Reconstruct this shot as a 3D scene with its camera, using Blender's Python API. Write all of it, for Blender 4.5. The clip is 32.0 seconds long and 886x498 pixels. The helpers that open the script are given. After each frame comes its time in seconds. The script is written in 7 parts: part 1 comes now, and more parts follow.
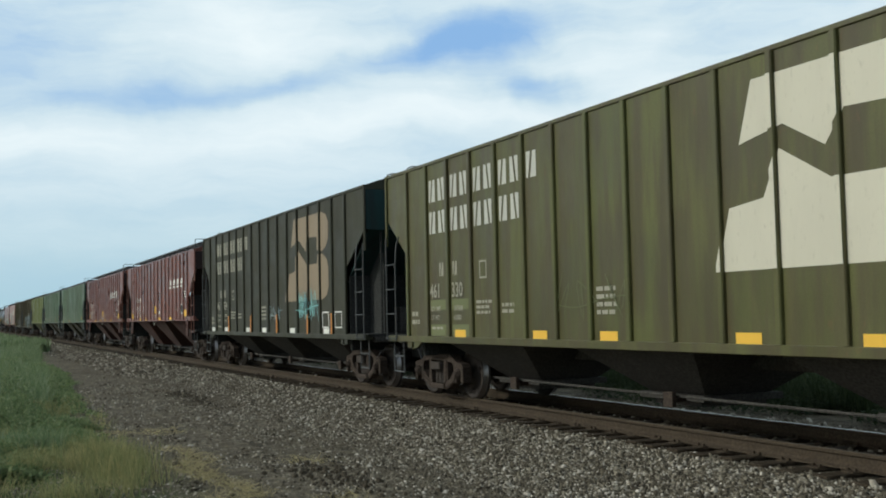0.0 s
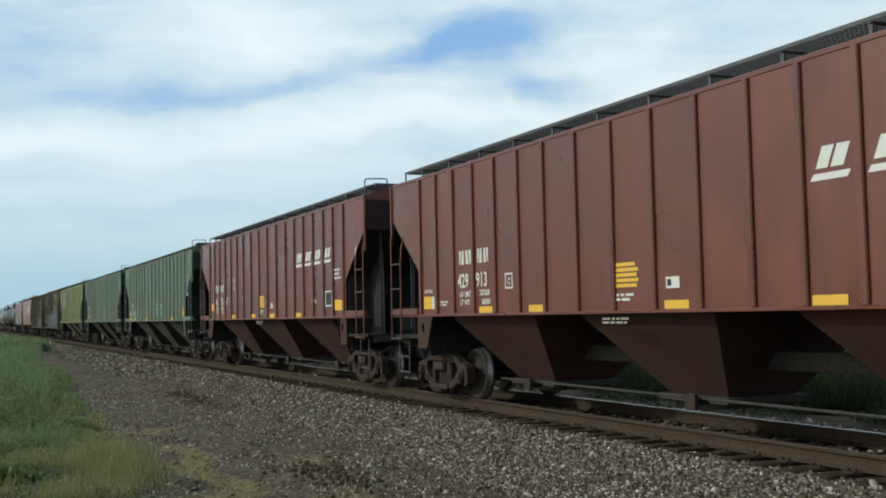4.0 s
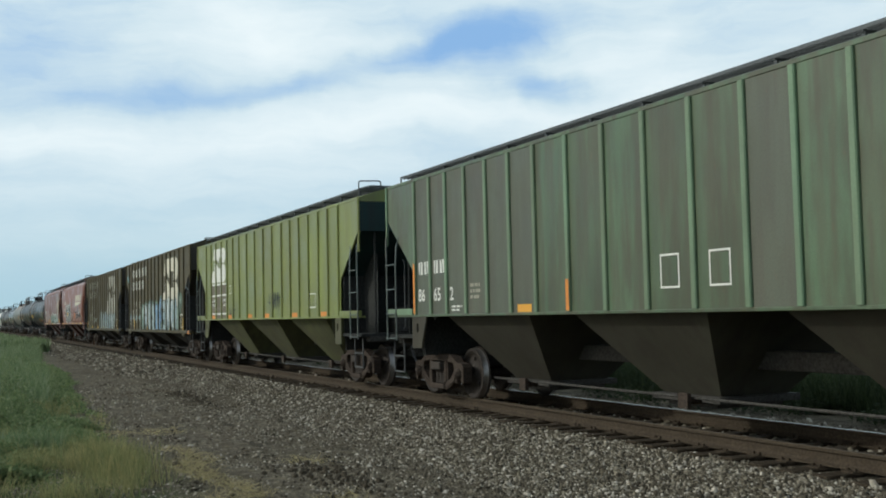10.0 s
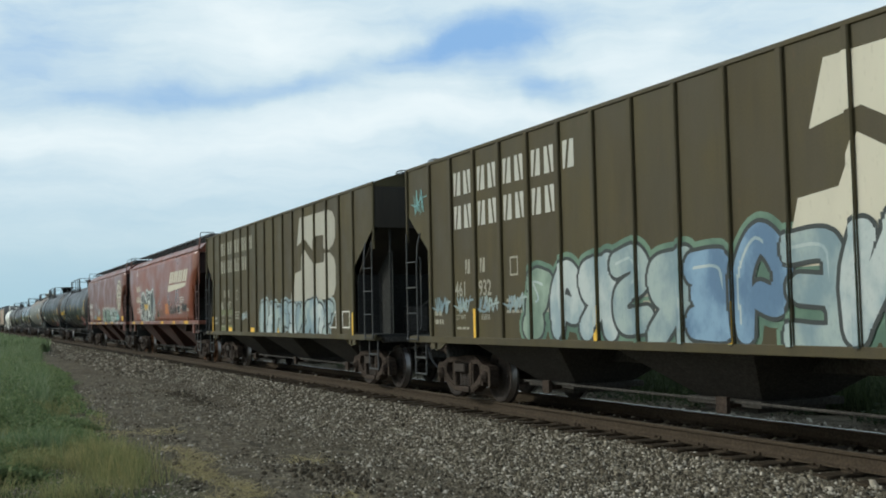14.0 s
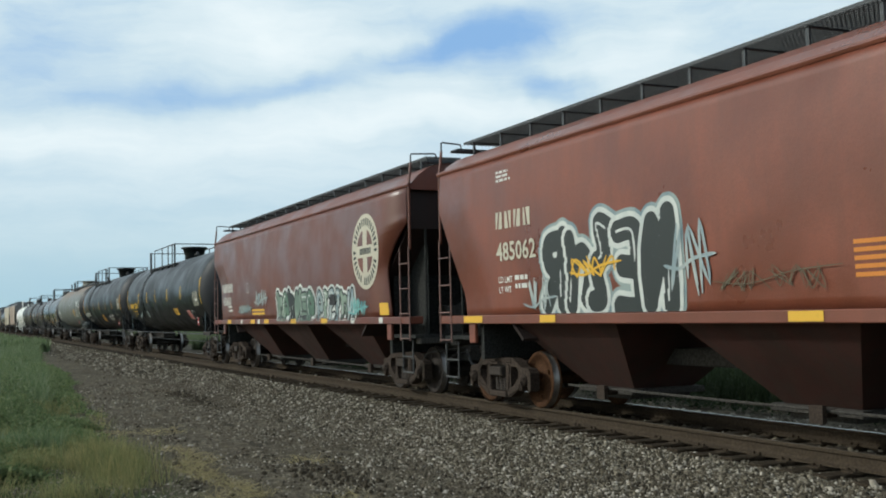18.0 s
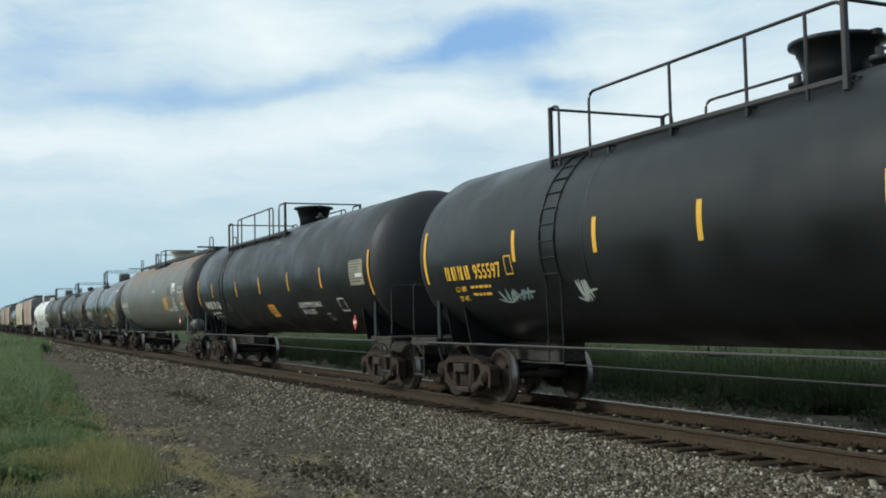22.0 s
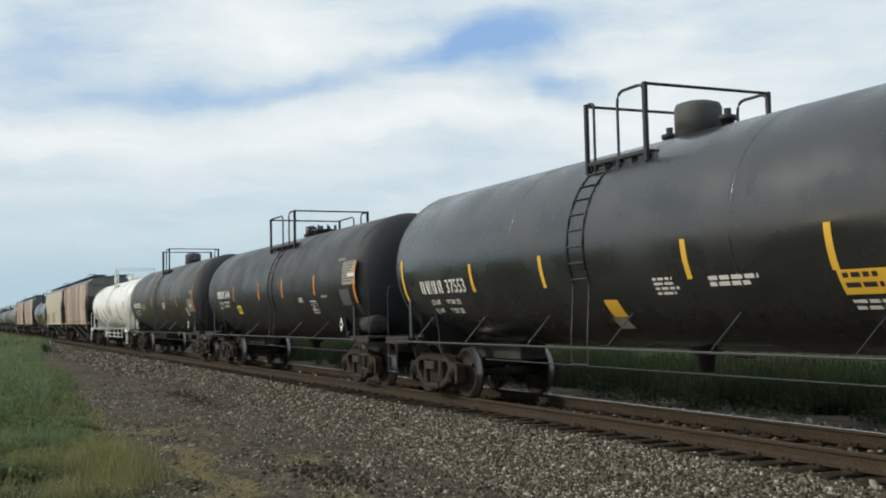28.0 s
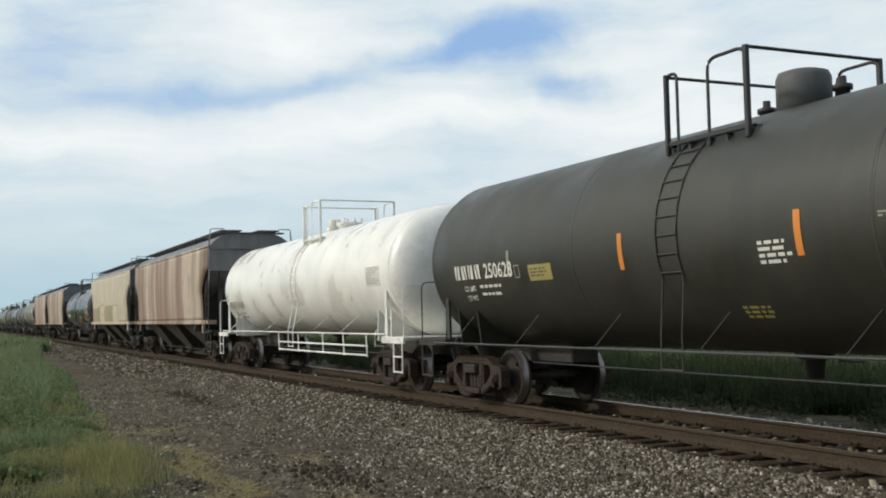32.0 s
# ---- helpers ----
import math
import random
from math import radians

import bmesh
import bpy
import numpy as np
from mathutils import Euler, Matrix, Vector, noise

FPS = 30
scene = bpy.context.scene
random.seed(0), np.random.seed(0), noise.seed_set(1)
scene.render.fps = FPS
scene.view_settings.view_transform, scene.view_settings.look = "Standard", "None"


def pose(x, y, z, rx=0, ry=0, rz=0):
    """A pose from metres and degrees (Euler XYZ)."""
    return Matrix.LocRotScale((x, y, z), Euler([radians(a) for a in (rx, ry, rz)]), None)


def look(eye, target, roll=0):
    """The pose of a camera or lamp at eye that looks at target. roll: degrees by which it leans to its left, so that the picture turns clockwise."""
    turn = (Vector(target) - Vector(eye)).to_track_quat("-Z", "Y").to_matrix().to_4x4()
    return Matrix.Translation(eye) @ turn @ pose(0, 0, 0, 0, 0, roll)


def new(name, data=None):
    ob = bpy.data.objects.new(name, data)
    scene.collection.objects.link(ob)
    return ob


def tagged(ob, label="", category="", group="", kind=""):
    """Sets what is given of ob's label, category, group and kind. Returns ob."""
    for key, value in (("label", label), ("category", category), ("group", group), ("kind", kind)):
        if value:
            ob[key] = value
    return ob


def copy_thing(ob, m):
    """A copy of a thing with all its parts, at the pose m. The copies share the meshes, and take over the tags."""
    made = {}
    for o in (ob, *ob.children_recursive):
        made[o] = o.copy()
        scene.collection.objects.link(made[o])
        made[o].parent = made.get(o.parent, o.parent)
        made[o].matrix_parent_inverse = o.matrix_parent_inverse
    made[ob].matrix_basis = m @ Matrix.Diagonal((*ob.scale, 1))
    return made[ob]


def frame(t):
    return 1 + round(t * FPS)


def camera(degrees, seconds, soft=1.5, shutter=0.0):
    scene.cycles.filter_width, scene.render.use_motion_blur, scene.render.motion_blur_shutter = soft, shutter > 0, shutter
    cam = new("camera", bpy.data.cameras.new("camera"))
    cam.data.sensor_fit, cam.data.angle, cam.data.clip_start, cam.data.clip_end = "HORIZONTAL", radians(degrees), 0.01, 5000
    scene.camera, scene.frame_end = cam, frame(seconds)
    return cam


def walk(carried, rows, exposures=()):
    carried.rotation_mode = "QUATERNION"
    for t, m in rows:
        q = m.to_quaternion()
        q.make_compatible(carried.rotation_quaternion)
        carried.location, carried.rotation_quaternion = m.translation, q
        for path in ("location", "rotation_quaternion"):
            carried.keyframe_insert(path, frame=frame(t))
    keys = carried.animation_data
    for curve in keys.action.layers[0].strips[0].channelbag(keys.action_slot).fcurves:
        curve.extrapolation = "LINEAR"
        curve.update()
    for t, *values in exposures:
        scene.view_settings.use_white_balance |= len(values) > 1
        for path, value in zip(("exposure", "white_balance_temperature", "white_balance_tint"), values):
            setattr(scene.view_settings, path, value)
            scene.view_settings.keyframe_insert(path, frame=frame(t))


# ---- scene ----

# the train's pace, metres a second, as it gathers speed and eases off again
PACE = ((0, 8.856), (3, 8.942), (6, 9.042), (9, 9.155), (12, 9.222), (15, 9.285), (18, 9.315), (21, 9.210), (24, 9.178), (27, 9.222), (30, 9.190), (32, 9.110))
TRACK = 0.75                       # the track's centre line (near rail at y = 0, rail top at z = 0)



def gone(t):
    """How far the train has run at t seconds."""
    x = 0.0
    for (ta, va), (tb, vb) in zip(PACE, PACE[1:]):
        if t <= ta:
            break
        e = min(t, tb)
        x += (e - ta) * (va + (va + (vb - va) * (e - ta) / (tb - ta))) / 2
    return x


# ---- camera ----
cam = camera(45.0, 32.0, soft=1.9)
EYE = pose(0, -8.647, 1.547, 93.476, 1.248, 65.493)
walk(cam, [(0.0, EYE), (32.0, EYE)], exposures=[(0.0, 0.09, 5980, 2), (22.0, 0.09, 5980, 2), (27.5, 0.08, 6320, 8), (32.0, 0.12, 6400, 8)])

# ---- sun and sky ----
SUN = Vector((-0.36, -0.80, 0.54)).normalized()
sun = new("sun", bpy.data.lights.new("sun", "SUN"))
sun.data.energy, sun.data.angle, sun.data.color = 1.7, radians(2.0), (1.0, 0.95, 0.86)
sun.matrix_world = look(SUN * 50, (0, 0, 0))

world = bpy.data.worlds.new("sky")
scene.world = world
world.use_nodes = True
wn = world.node_tree
wn.nodes.clear()
w_out = wn.nodes.new("ShaderNodeOutputWorld")
w_bg = wn.nodes.new("ShaderNodeBackground")
w_sky = wn.nodes.new("ShaderNodeTexSky")
w_sky.sky_type, w_sky.sun_disc = "NISHITA", False
w_sky.sun_elevation, w_sky.sun_rotation = math.asin(SUN.z), math.atan2(SUN.x, SUN.y)
w_sky.air_density, w_sky.dust_density = 1.0, 2.0
w_bg.inputs["Strength"].default_value = 0.15
# thin white cloud drawn over the blue all round
w_co = wn.nodes.new("ShaderNodeTexCoord")
w_stretch = wn.nodes.new("ShaderNodeMapping")
w_stretch.inputs["Scale"].default_value = (1.0, 1.0, 3.0)
w_noise = wn.nodes.new("ShaderNodeTexNoise")
w_noise.inputs["Scale"].default_value, w_noise.inputs["Detail"].default_value = 2.2, 6
w_cover = wn.nodes.new("ShaderNodeMapRange")
for key, value in (("From Min", 0.36), ("From Max", 0.60), ("To Min", 0.15), ("To Max", 0.85)):
    w_cover.inputs[key].default_value = value
w_mix = wn.nodes.new("ShaderNodeMix")
w_mix.data_type = "RGBA"
w_mix.inputs[7].default_value = (4.6, 4.9, 5.1, 1.0)
wn.links.new(w_co.outputs["Generated"], w_stretch.inputs["Vector"])
wn.links.new(w_stretch.outputs[0], w_noise.inputs["Vector"])
wn.links.new(w_noise.outputs["Fac"], w_cover.inputs["Value"])
wn.links.new(w_cover.outputs[0], w_mix.inputs[0])
wn.links.new(w_sky.outputs[0], w_mix.inputs[6])
wn.links.new(w_mix.outputs[2], w_bg.inputs["Color"])
wn.links.new(w_bg.outputs[0], w_out.inputs["Surface"])


# ---- materials ----
class Nodes:
    """A small writer of node materials."""

    def __init__(self, name, rough=0.6, metal=0.0):
        self.mat = bpy.data.materials.new(name)
        self.mat.use_nodes = True
        self.t = self.mat.node_tree
        self.bsdf = self.t.nodes["Principled BSDF"]
        self.bsdf.inputs["Roughness"].default_value = rough
        self.bsdf.inputs["Metallic"].default_value = metal
        self.bsdf.inputs["Specular IOR Level"].default_value = 0.5 if rough < 0.66 else 0.12
        self.co = self.t.nodes.new("ShaderNodeTexCoord")

    def link(self, a, b):
        self.t.links.new(a, b)

    def noise(self, scale, detail=4.0, stretch=(1, 1, 1), rough=0.55, source=None, shift=0.0):
        m = self.t.nodes.new("ShaderNodeMapping")
        m.inputs["Scale"].default_value = stretch
        m.inputs["Location"].default_value = (shift, shift * 1.7, shift * 0.3)
        n = self.t.nodes.new("ShaderNodeTexNoise")
        n.inputs["Scale"].default_value, n.inputs["Detail"].default_value = scale, detail
        n.inputs["Roughness"].default_value = rough
        self.link(source or self.co.outputs["Object"], m.inputs["Vector"])
        self.link(m.outputs[0], n.inputs["Vector"])
        return n.outputs["Fac"]

    def ramp(self, fac, lo, hi, a=0.0, b=1.0):
        r = self.t.nodes.new("ShaderNodeMapRange")
        r.interpolation_type = "SMOOTHSTEP"
        for k, v in zip(("From Min", "From Max", "To Min", "To Max"), (lo, hi, a, b)):
            r.inputs[k].default_value = v
        self.link(fac, r.inputs["Value"])
        return r.outputs[0]

    def math(self, op, a, b):
        n = self.t.nodes.new("ShaderNodeMath")
        n.operation = op
        for i, v in enumerate((a, b)):
            if isinstance(v, (int, float)):
                n.inputs[i].default_value = v
            else:
                self.link(v, n.inputs[i])
        return n.outputs[0]

    def mix(self, fac, a, b, mode="MIX"):
        n = self.t.nodes.new("ShaderNodeMix")
        n.data_type, n.blend_type = "RGBA", mode
        for sock, v in ((n.inputs[0], fac), (n.inputs[6], a), (n.inputs[7], b)):
            if isinstance(v, (int, float)):
                sock.default_value = v
            elif isinstance(v, tuple):
                sock.default_value = (*v, 1.0)
            else:
                self.link(v, sock)
        return n.outputs[2]

    def random(self):
        return self.t.nodes.new("ShaderNodeObjectInfo").outputs["Random"]

    def colour(self, c):
        if isinstance(c, tuple):
            self.bsdf.inputs["Base Color"].default_value = (*c, 1.0)
        else:
            self.link(c, self.bsdf.inputs["Base Color"])

    def rough(self, r):
        self.link(r, self.bsdf.inputs["Roughness"])

    def bump(self, height, strength=0.3, distance=0.01):
        b = self.t.nodes.new("ShaderNodeBump")
        b.inputs["Strength"].default_value, b.inputs["Distance"].default_value = strength, distance
        self.link(height, b.inputs["Height"])
        self.link(b.outputs[0], self.bsdf.inputs["Normal"])


def scaled(c, k):
    return tuple(min(1.0, v * k) for v in c)


def car_paint(name, c, dirt=(0.10, 0.075, 0.05), amount=0.5, rust=0.15, rough=0.5, shift=0.0, spec=None, wave=0.42):
    """Weathered car paint: streaks that run down, blotches, fine grain and rust specks."""
    n = Nodes(name, rough)
    far = n.t.nodes.new("ShaderNodeVectorMath")
    far.operation = "ADD"
    n.link(n.co.outputs["Object"], far.inputs[0])
    n.link(n.math("MULTIPLY", n.random(), 60.0), far.inputs[1])
    own = far.outputs[0]
    n.bsdf.inputs["Specular IOR Level"].default_value = spec if spec is not None else (0.6 if rough < 0.56 else 0.3)
    streak = n.noise(5.0, 5, (1.0, 1.0, 0.10), source=own, shift=shift)
    blotch = n.noise(0.9, 6, source=own, shift=shift + 3.0)
    fine = n.noise(38.0, 5)
    a = n.mix(n.ramp(blotch, 0.35, 0.7), scaled(c, 0.80), scaled(c, 1.16))
    a = n.mix(n.ramp(n.random(), 0.0, 1.0, 0.0, 0.42), a, scaled(dirt, 0.9))
    a = n.mix(n.math("MULTIPLY", n.ramp(streak, 0.40, 0.64), amount), a, dirt)
    wash = n.noise(1.7, 6, (1.6, 1.6, 0.28), 0.6, source=own, shift=shift + 6.0)
    a = n.mix(n.math("MULTIPLY", n.ramp(wash, 0.46, 0.66), amount * 0.8), a, scaled(dirt, 0.8))
    a = n.mix(n.math("MULTIPLY", n.ramp(wash, 0.50, 0.32), amount * 0.35), a, scaled(c, 1.3))
    a = n.mix(n.ramp(fine, 0.35, 0.75, 0.0, 0.30), a, scaled(c, 0.55))
    speck = n.math("MULTIPLY", n.ramp(n.noise(9.0, 8, (1, 1, 0.45), 0.7, source=own, shift=shift + 9), 0.60, 0.72), rust)
    a = n.mix(speck, a, (0.17, 0.065, 0.028))
    n.colour(a)
    n.rough(n.ramp(blotch, 0.3, 0.7, rough - 0.08, rough + 0.15))
    n.bump(n.math("ADD", n.math("MULTIPLY", blotch, 1.0), n.math("MULTIPLY", fine, 0.12)), wave, 0.03)
    return n.mat


def plain(name, c, rough=0.6, metal=0.0, grain=30.0, vary=0.25, bump=0.15):
    n = Nodes(name, rough, metal)
    f = n.noise(grain, 5)
    big = n.noise(grain * 0.09, 4)
    a = n.mix(n.ramp(f, 0.3, 0.7), scaled(c, 1 - vary), scaled(c, 1 + vary))
    a = n.mix(n.ramp(big, 0.35, 0.7, 0.0, 0.35), a, scaled(c, 0.6))
    n.colour(a)
    n.bump(f, bump, 0.004)
    return n.mat


def decal(name, c, wear=0.35, under=(0.08, 0.07, 0.05)):
    """Painted or stuck-on marking, worn."""
    n = Nodes(name, 0.6)
    f = n.ramp(n.noise(14.0, 7, (1, 1, 0.4), 0.7), 0.55, 0.72, 0.0, wear)
    g = n.ramp(n.noise(2.5, 4, (1, 1, 0.3)), 0.4, 0.7, 0.0, wear * 0.6)
    n.colour(n.mix(g, n.mix(f, c, under), scaled(c, 0.7)))
    return n.mat



def rusty_top(name):
    """Grey paint with rust washed down from the walkway along the crown."""
    n = Nodes(name, 0.55)
    sep = n.t.nodes.new("ShaderNodeSeparateXYZ")
    n.link(n.co.outputs["Object"], sep.inputs[0])
    streak, big, fine = n.noise(2.6, 6, (1.0, 1.0, 0.16)), n.noise(0.8, 5), n.noise(34.0, 5)
    a = n.mix(n.ramp(big, 0.35, 0.7), (0.105, 0.112, 0.096), (0.150, 0.158, 0.138))
    a = n.mix(n.ramp(fine, 0.4, 0.75, 0.0, 0.3), a, (0.075, 0.075, 0.062))
    reach = n.math("ADD", sep.outputs["Z"], n.math("MULTIPLY", n.math("SUBTRACT", streak, 0.5), 1.8))
    reach = n.math("ADD", reach, n.math("MULTIPLY", n.math("SUBTRACT", big, 0.5), 1.6))
    a = n.mix(n.ramp(reach, 3.0, 4.3, 0.0, 0.8), a, (0.200, 0.112, 0.055))
    a = n.mix(n.math("MULTIPLY", n.ramp(n.noise(5.0, 7, (1, 1, 0.2), 0.7, shift=5), 0.58, 0.72), 0.45), a, (0.16, 0.075, 0.035))
    n.colour(a)
    n.rough(n.ramp(big, 0.3, 0.7, 0.42, 0.62))
    n.bump(n.math("ADD", big, n.math("MULTIPLY", fine, 0.12)), 0.25, 0.03)
    return n.mat


def spray(name, a, b, grit=0.3):
    """Sprayed paint that shades from one tone to another."""
    n = Nodes(name, 0.6)
    f = n.ramp(n.noise(1.9, 4, (1.0, 1.0, 0.7)), 0.38, 0.62)
    c = n.mix(f, a, b)
    c = n.mix(n.ramp(n.noise(24.0, 6, (1, 1, 0.5), 0.7), 0.5, 0.75, 0.0, grit), c, scaled(b, 0.55))
    n.colour(c)
    return n.mat


M = {}
M["olive"] = car_paint("olive_paint", (0.094, 0.096, 0.026), (0.070, 0.054, 0.024), 0.8, 0.2, 0.46, spec=0.35)
M["dark_olive"] = car_paint("dark_olive_paint", (0.037, 0.037, 0.020), (0.033, 0.030, 0.019), 0.5, 0.15, 0.6, shift=2)
M["brown_olive"] = car_paint("brown_olive_paint", (0.075, 0.061, 0.025), (0.062, 0.049, 0.025), 0.5, 0.15, 0.6, shift=5)
M["red"] = car_paint("oxide_red_paint", (0.150, 0.036, 0.017), (0.110, 0.033, 0.018), 0.45, 0.1, 0.34, shift=1)
M["red_smooth"] = car_paint("smooth_red_paint", (0.205, 0.058, 0.029), (0.160, 0.055, 0.031), 0.3, 0.06, 0.34, shift=7)
M["brown_red"] = car_paint("brown_red_paint", (0.165, 0.047, 0.026), (0.125, 0.043, 0.026), 0.25, 0.05, 0.36, shift=8)
M["green"] = car_paint("faded_green_paint", (0.082, 0.132, 0.066), (0.068, 0.062, 0.032), 0.85, 0.25, 0.40, shift=3)
M["ladder_green"] = car_paint("ladder_green_paint", (0.12, 0.155, 0.145), (0.08, 0.08, 0.065), 0.35, 0.1, shift=2)
M["green_post"] = car_paint("pale_green_paint", (0.150, 0.245, 0.135), (0.12, 0.13, 0.070), 0.35, 0.1, shift=3)
M["stained_dark"] = car_paint("brown_stained_paint", (0.074, 0.070, 0.047), (0.095, 0.110, 0.070), 0.6, 0.2, shift=13)
M["lime"] = car_paint("yellow_green_paint", (0.195, 0.225, 0.048), (0.14, 0.13, 0.045), 0.35, 0.1, 0.38, shift=4)
M["teal"] = car_paint("end_green_paint", (0.05, 0.125, 0.098), (0.045, 0.07, 0.055), 0.4, 0.1, shift=6)
M["black_tank"] = car_paint("black_tank_paint", (0.0095, 0.0115, 0.0125), (0.014, 0.0155, 0.016), 0.3, 0.02, 0.38, shift=1, spec=0.32, wave=0.15)
M["gloss_tank"] = car_paint("glossy_black_paint", (0.020, 0.021, 0.021), (0.028, 0.027, 0.025), 0.2, 0.0, 0.24, shift=6, spec=0.9, wave=0.05)
M["dull_tank"] = car_paint("dull_black_paint", (0.017, 0.017, 0.016), (0.026, 0.025, 0.021), 0.35, 0.03, 0.40, shift=8, spec=0.38, wave=0.15)
M["head_black"] = car_paint("flat_black_head_paint", (0.022, 0.023, 0.025), (0.024, 0.024, 0.023), 0.3, 0.02, 0.6, shift=4, spec=0.5)
M["can_grey"] = car_paint("dull_grey_black_paint", (0.11, 0.115, 0.112), (0.09, 0.085, 0.07), 0.4, 0.05, 0.6, shift=3)
M["dome_white"] = car_paint("dome_cream_paint", (0.74, 0.72, 0.63), (0.45, 0.36, 0.24), 0.3, 0.1, 0.5, shift=3)
M["grey_tank"] = rusty_top("grey_tank_paint")
M["brown_tank"] = car_paint("brown_black_tank_paint", (0.033, 0.034, 0.027), (0.048, 0.045, 0.033), 0.45, 0.06, 0.42, shift=5, spec=0.4, wave=0.15)
M["white_tank"] = car_paint("white_tank_paint", (0.89, 0.87, 0.80), (0.82, 0.79, 0.69), 0.08, 0.01, 0.3, shift=2)
def banded_paint(name, pale, rust, shift):
    """Pale paint with broad bands and runs of rust down the sheet."""
    n = Nodes(name, 0.65)
    broad = n.noise(0.55, 3, (1.0, 1.0, 0.08), shift=shift)
    runs = n.noise(2.0, 4, (1.0, 1.0, 0.10), shift=shift + 5)
    grime = n.noise(1.4, 6, shift=shift + 8)
    a = n.mix(n.ramp(broad, 0.44, 0.58, 0.0, 0.85), pale, rust)
    a = n.mix(n.ramp(runs, 0.46, 0.70, 0.0, 0.6), a, scaled(rust, 0.8))
    a = n.mix(n.ramp(grime, 0.5, 0.75, 0.0, 0.4), a, (0.16, 0.13, 0.11))
    n.colour(a)
    n.bump(n.noise(38.0, 5), 0.2, 0.01)
    return n.mat


M["tan"] = banded_paint("tan_rusty_paint", (0.44, 0.36, 0.27), (0.20, 0.122, 0.080), 4)
M["cream"] = car_paint("cream_paint", (0.58, 0.52, 0.38), (0.38, 0.28, 0.17), 0.4, 0.1, shift=9)
M["grey"] = car_paint("grey_paint", (0.20, 0.205, 0.215), (0.1, 0.09, 0.08), 0.4, 0.1, shift=9)
# red and green bay paints: grime plus the underside's shade, put into the colour
M["grimy_red"] = car_paint("grimy_shaded_red_paint", (0.066, 0.025, 0.018), (0.046, 0.029, 0.021), 0.6, 0.1, 0.8, shift=3)
M["grimy_green"] = car_paint("grimy_shaded_green_paint", (0.058, 0.055, 0.036), (0.044, 0.036, 0.026), 0.6, 0.15, 0.75, shift=5)
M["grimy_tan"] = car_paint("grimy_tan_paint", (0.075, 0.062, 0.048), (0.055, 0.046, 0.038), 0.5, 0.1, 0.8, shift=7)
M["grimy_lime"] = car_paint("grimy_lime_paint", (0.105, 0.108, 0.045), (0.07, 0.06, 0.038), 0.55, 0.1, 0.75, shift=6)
# darker, dirt-streaked copies of the end paints, the shade between cars put into them
M["shaded_teal"] = car_paint("shaded_end_green_paint", (0.014, 0.040, 0.038), (0.020, 0.026, 0.024), 0.5, 0.1, 0.7, shift=4)
M["grimy_brown"] = car_paint("shaded_brown_paint", (0.050, 0.042, 0.030), (0.036, 0.030, 0.024), 0.5, 0.1, 0.7, shift=2)
M["end_red"] = car_paint("shaded_end_red_paint", (0.036, 0.018, 0.015), (0.026, 0.020, 0.017), 0.5, 0.1, 0.75, shift=9)
# which darker copy the end and slope sheets take for each end paint
INNER = {"end_green_paint": "shaded_teal", "dark_olive_paint": "grimy_brown", "brown_red_paint": "end_red", "grey_paint": "grey"}
M["rung_red"] = plain("worn_red_steel", (0.19, 0.105, 0.085), 0.6, vary=0.35)
# near-black steel for the end recesses, their shade put into the colour
M["sooty"] = plain("shaded_recess_steel", (0.036, 0.036, 0.033), 0.85, vary=0.4)
M["under"] = plain("grimy_underframe", (0.062, 0.057, 0.050), 0.85, vary=0.35)
M["truck"] = plain("rusty_cast_steel", (0.052, 0.039, 0.030), 0.85, vary=0.4)
M["wheel"] = plain("wheel_steel", (0.046, 0.038, 0.032), 0.7, 0.2, vary=0.35)
M["tread"] = plain("polished_tread", (0.24, 0.225, 0.21), 0.38, 0.9, vary=0.1)
M["orange_wheel"] = plain("orange_rust_wheel", (0.075, 0.036, 0.017), 0.8, vary=0.4)
M["spring"] = plain("spring_steel", (0.055, 0.045, 0.037), 0.7)
M["grate"] = plain("galvanised_grate", (0.075, 0.080, 0.082), 0.6, 0.3)
M["rung"] = plain("ladder_steel", (0.055, 0.055, 0.053), 0.65, 0.1)
M["black_steel"] = plain("black_steel", (0.025, 0.025, 0.025), 0.6)
M["name_paint"] = decal("name_paint", (0.46, 0.45, 0.38), 0.35)
M["white_letter"] = decal("white_lettering", (0.66, 0.65, 0.58), 0.3)
M["cream_logo"] = decal("cream_logo_paint", (0.54, 0.50, 0.38), 0.3, (0.2, 0.17, 0.1))
M["faded_logo"] = decal("faded_logo_paint", (0.36, 0.34, 0.27), 0.45, (0.12, 0.10, 0.07))
M["tan_logo"] = decal("tan_logo_paint", (0.235, 0.175, 0.105), 0.55, (0.07, 0.06, 0.04))
M["dim_letter"] = decal("dim_lettering", (0.16, 0.155, 0.13), 0.5, (0.03, 0.03, 0.03))
M["dim_yellow"] = decal("dim_yellow_lettering", (0.20, 0.14, 0.03), 0.5, (0.03, 0.03, 0.03))
M["grey_letter"] = decal("faded_lettering", (0.30, 0.28, 0.21), 0.5)
M["yellow"] = decal("yellow_reflector", (0.72, 0.42, 0.035), 0.2, (0.3, 0.2, 0.05))
M["orange"] = decal("orange_reflector", (0.62, 0.22, 0.03), 0.25, (0.3, 0.15, 0.05))
M["black_letter"] = decal("black_marking", (0.02, 0.02, 0.02), 0.1)
M["dark_ink"] = decal("dark_graffiti", (0.028, 0.035, 0.032), 0.15)
M["white_ink"] = spray("white_graffiti", (0.43, 0.47, 0.44), (0.25, 0.32, 0.33))
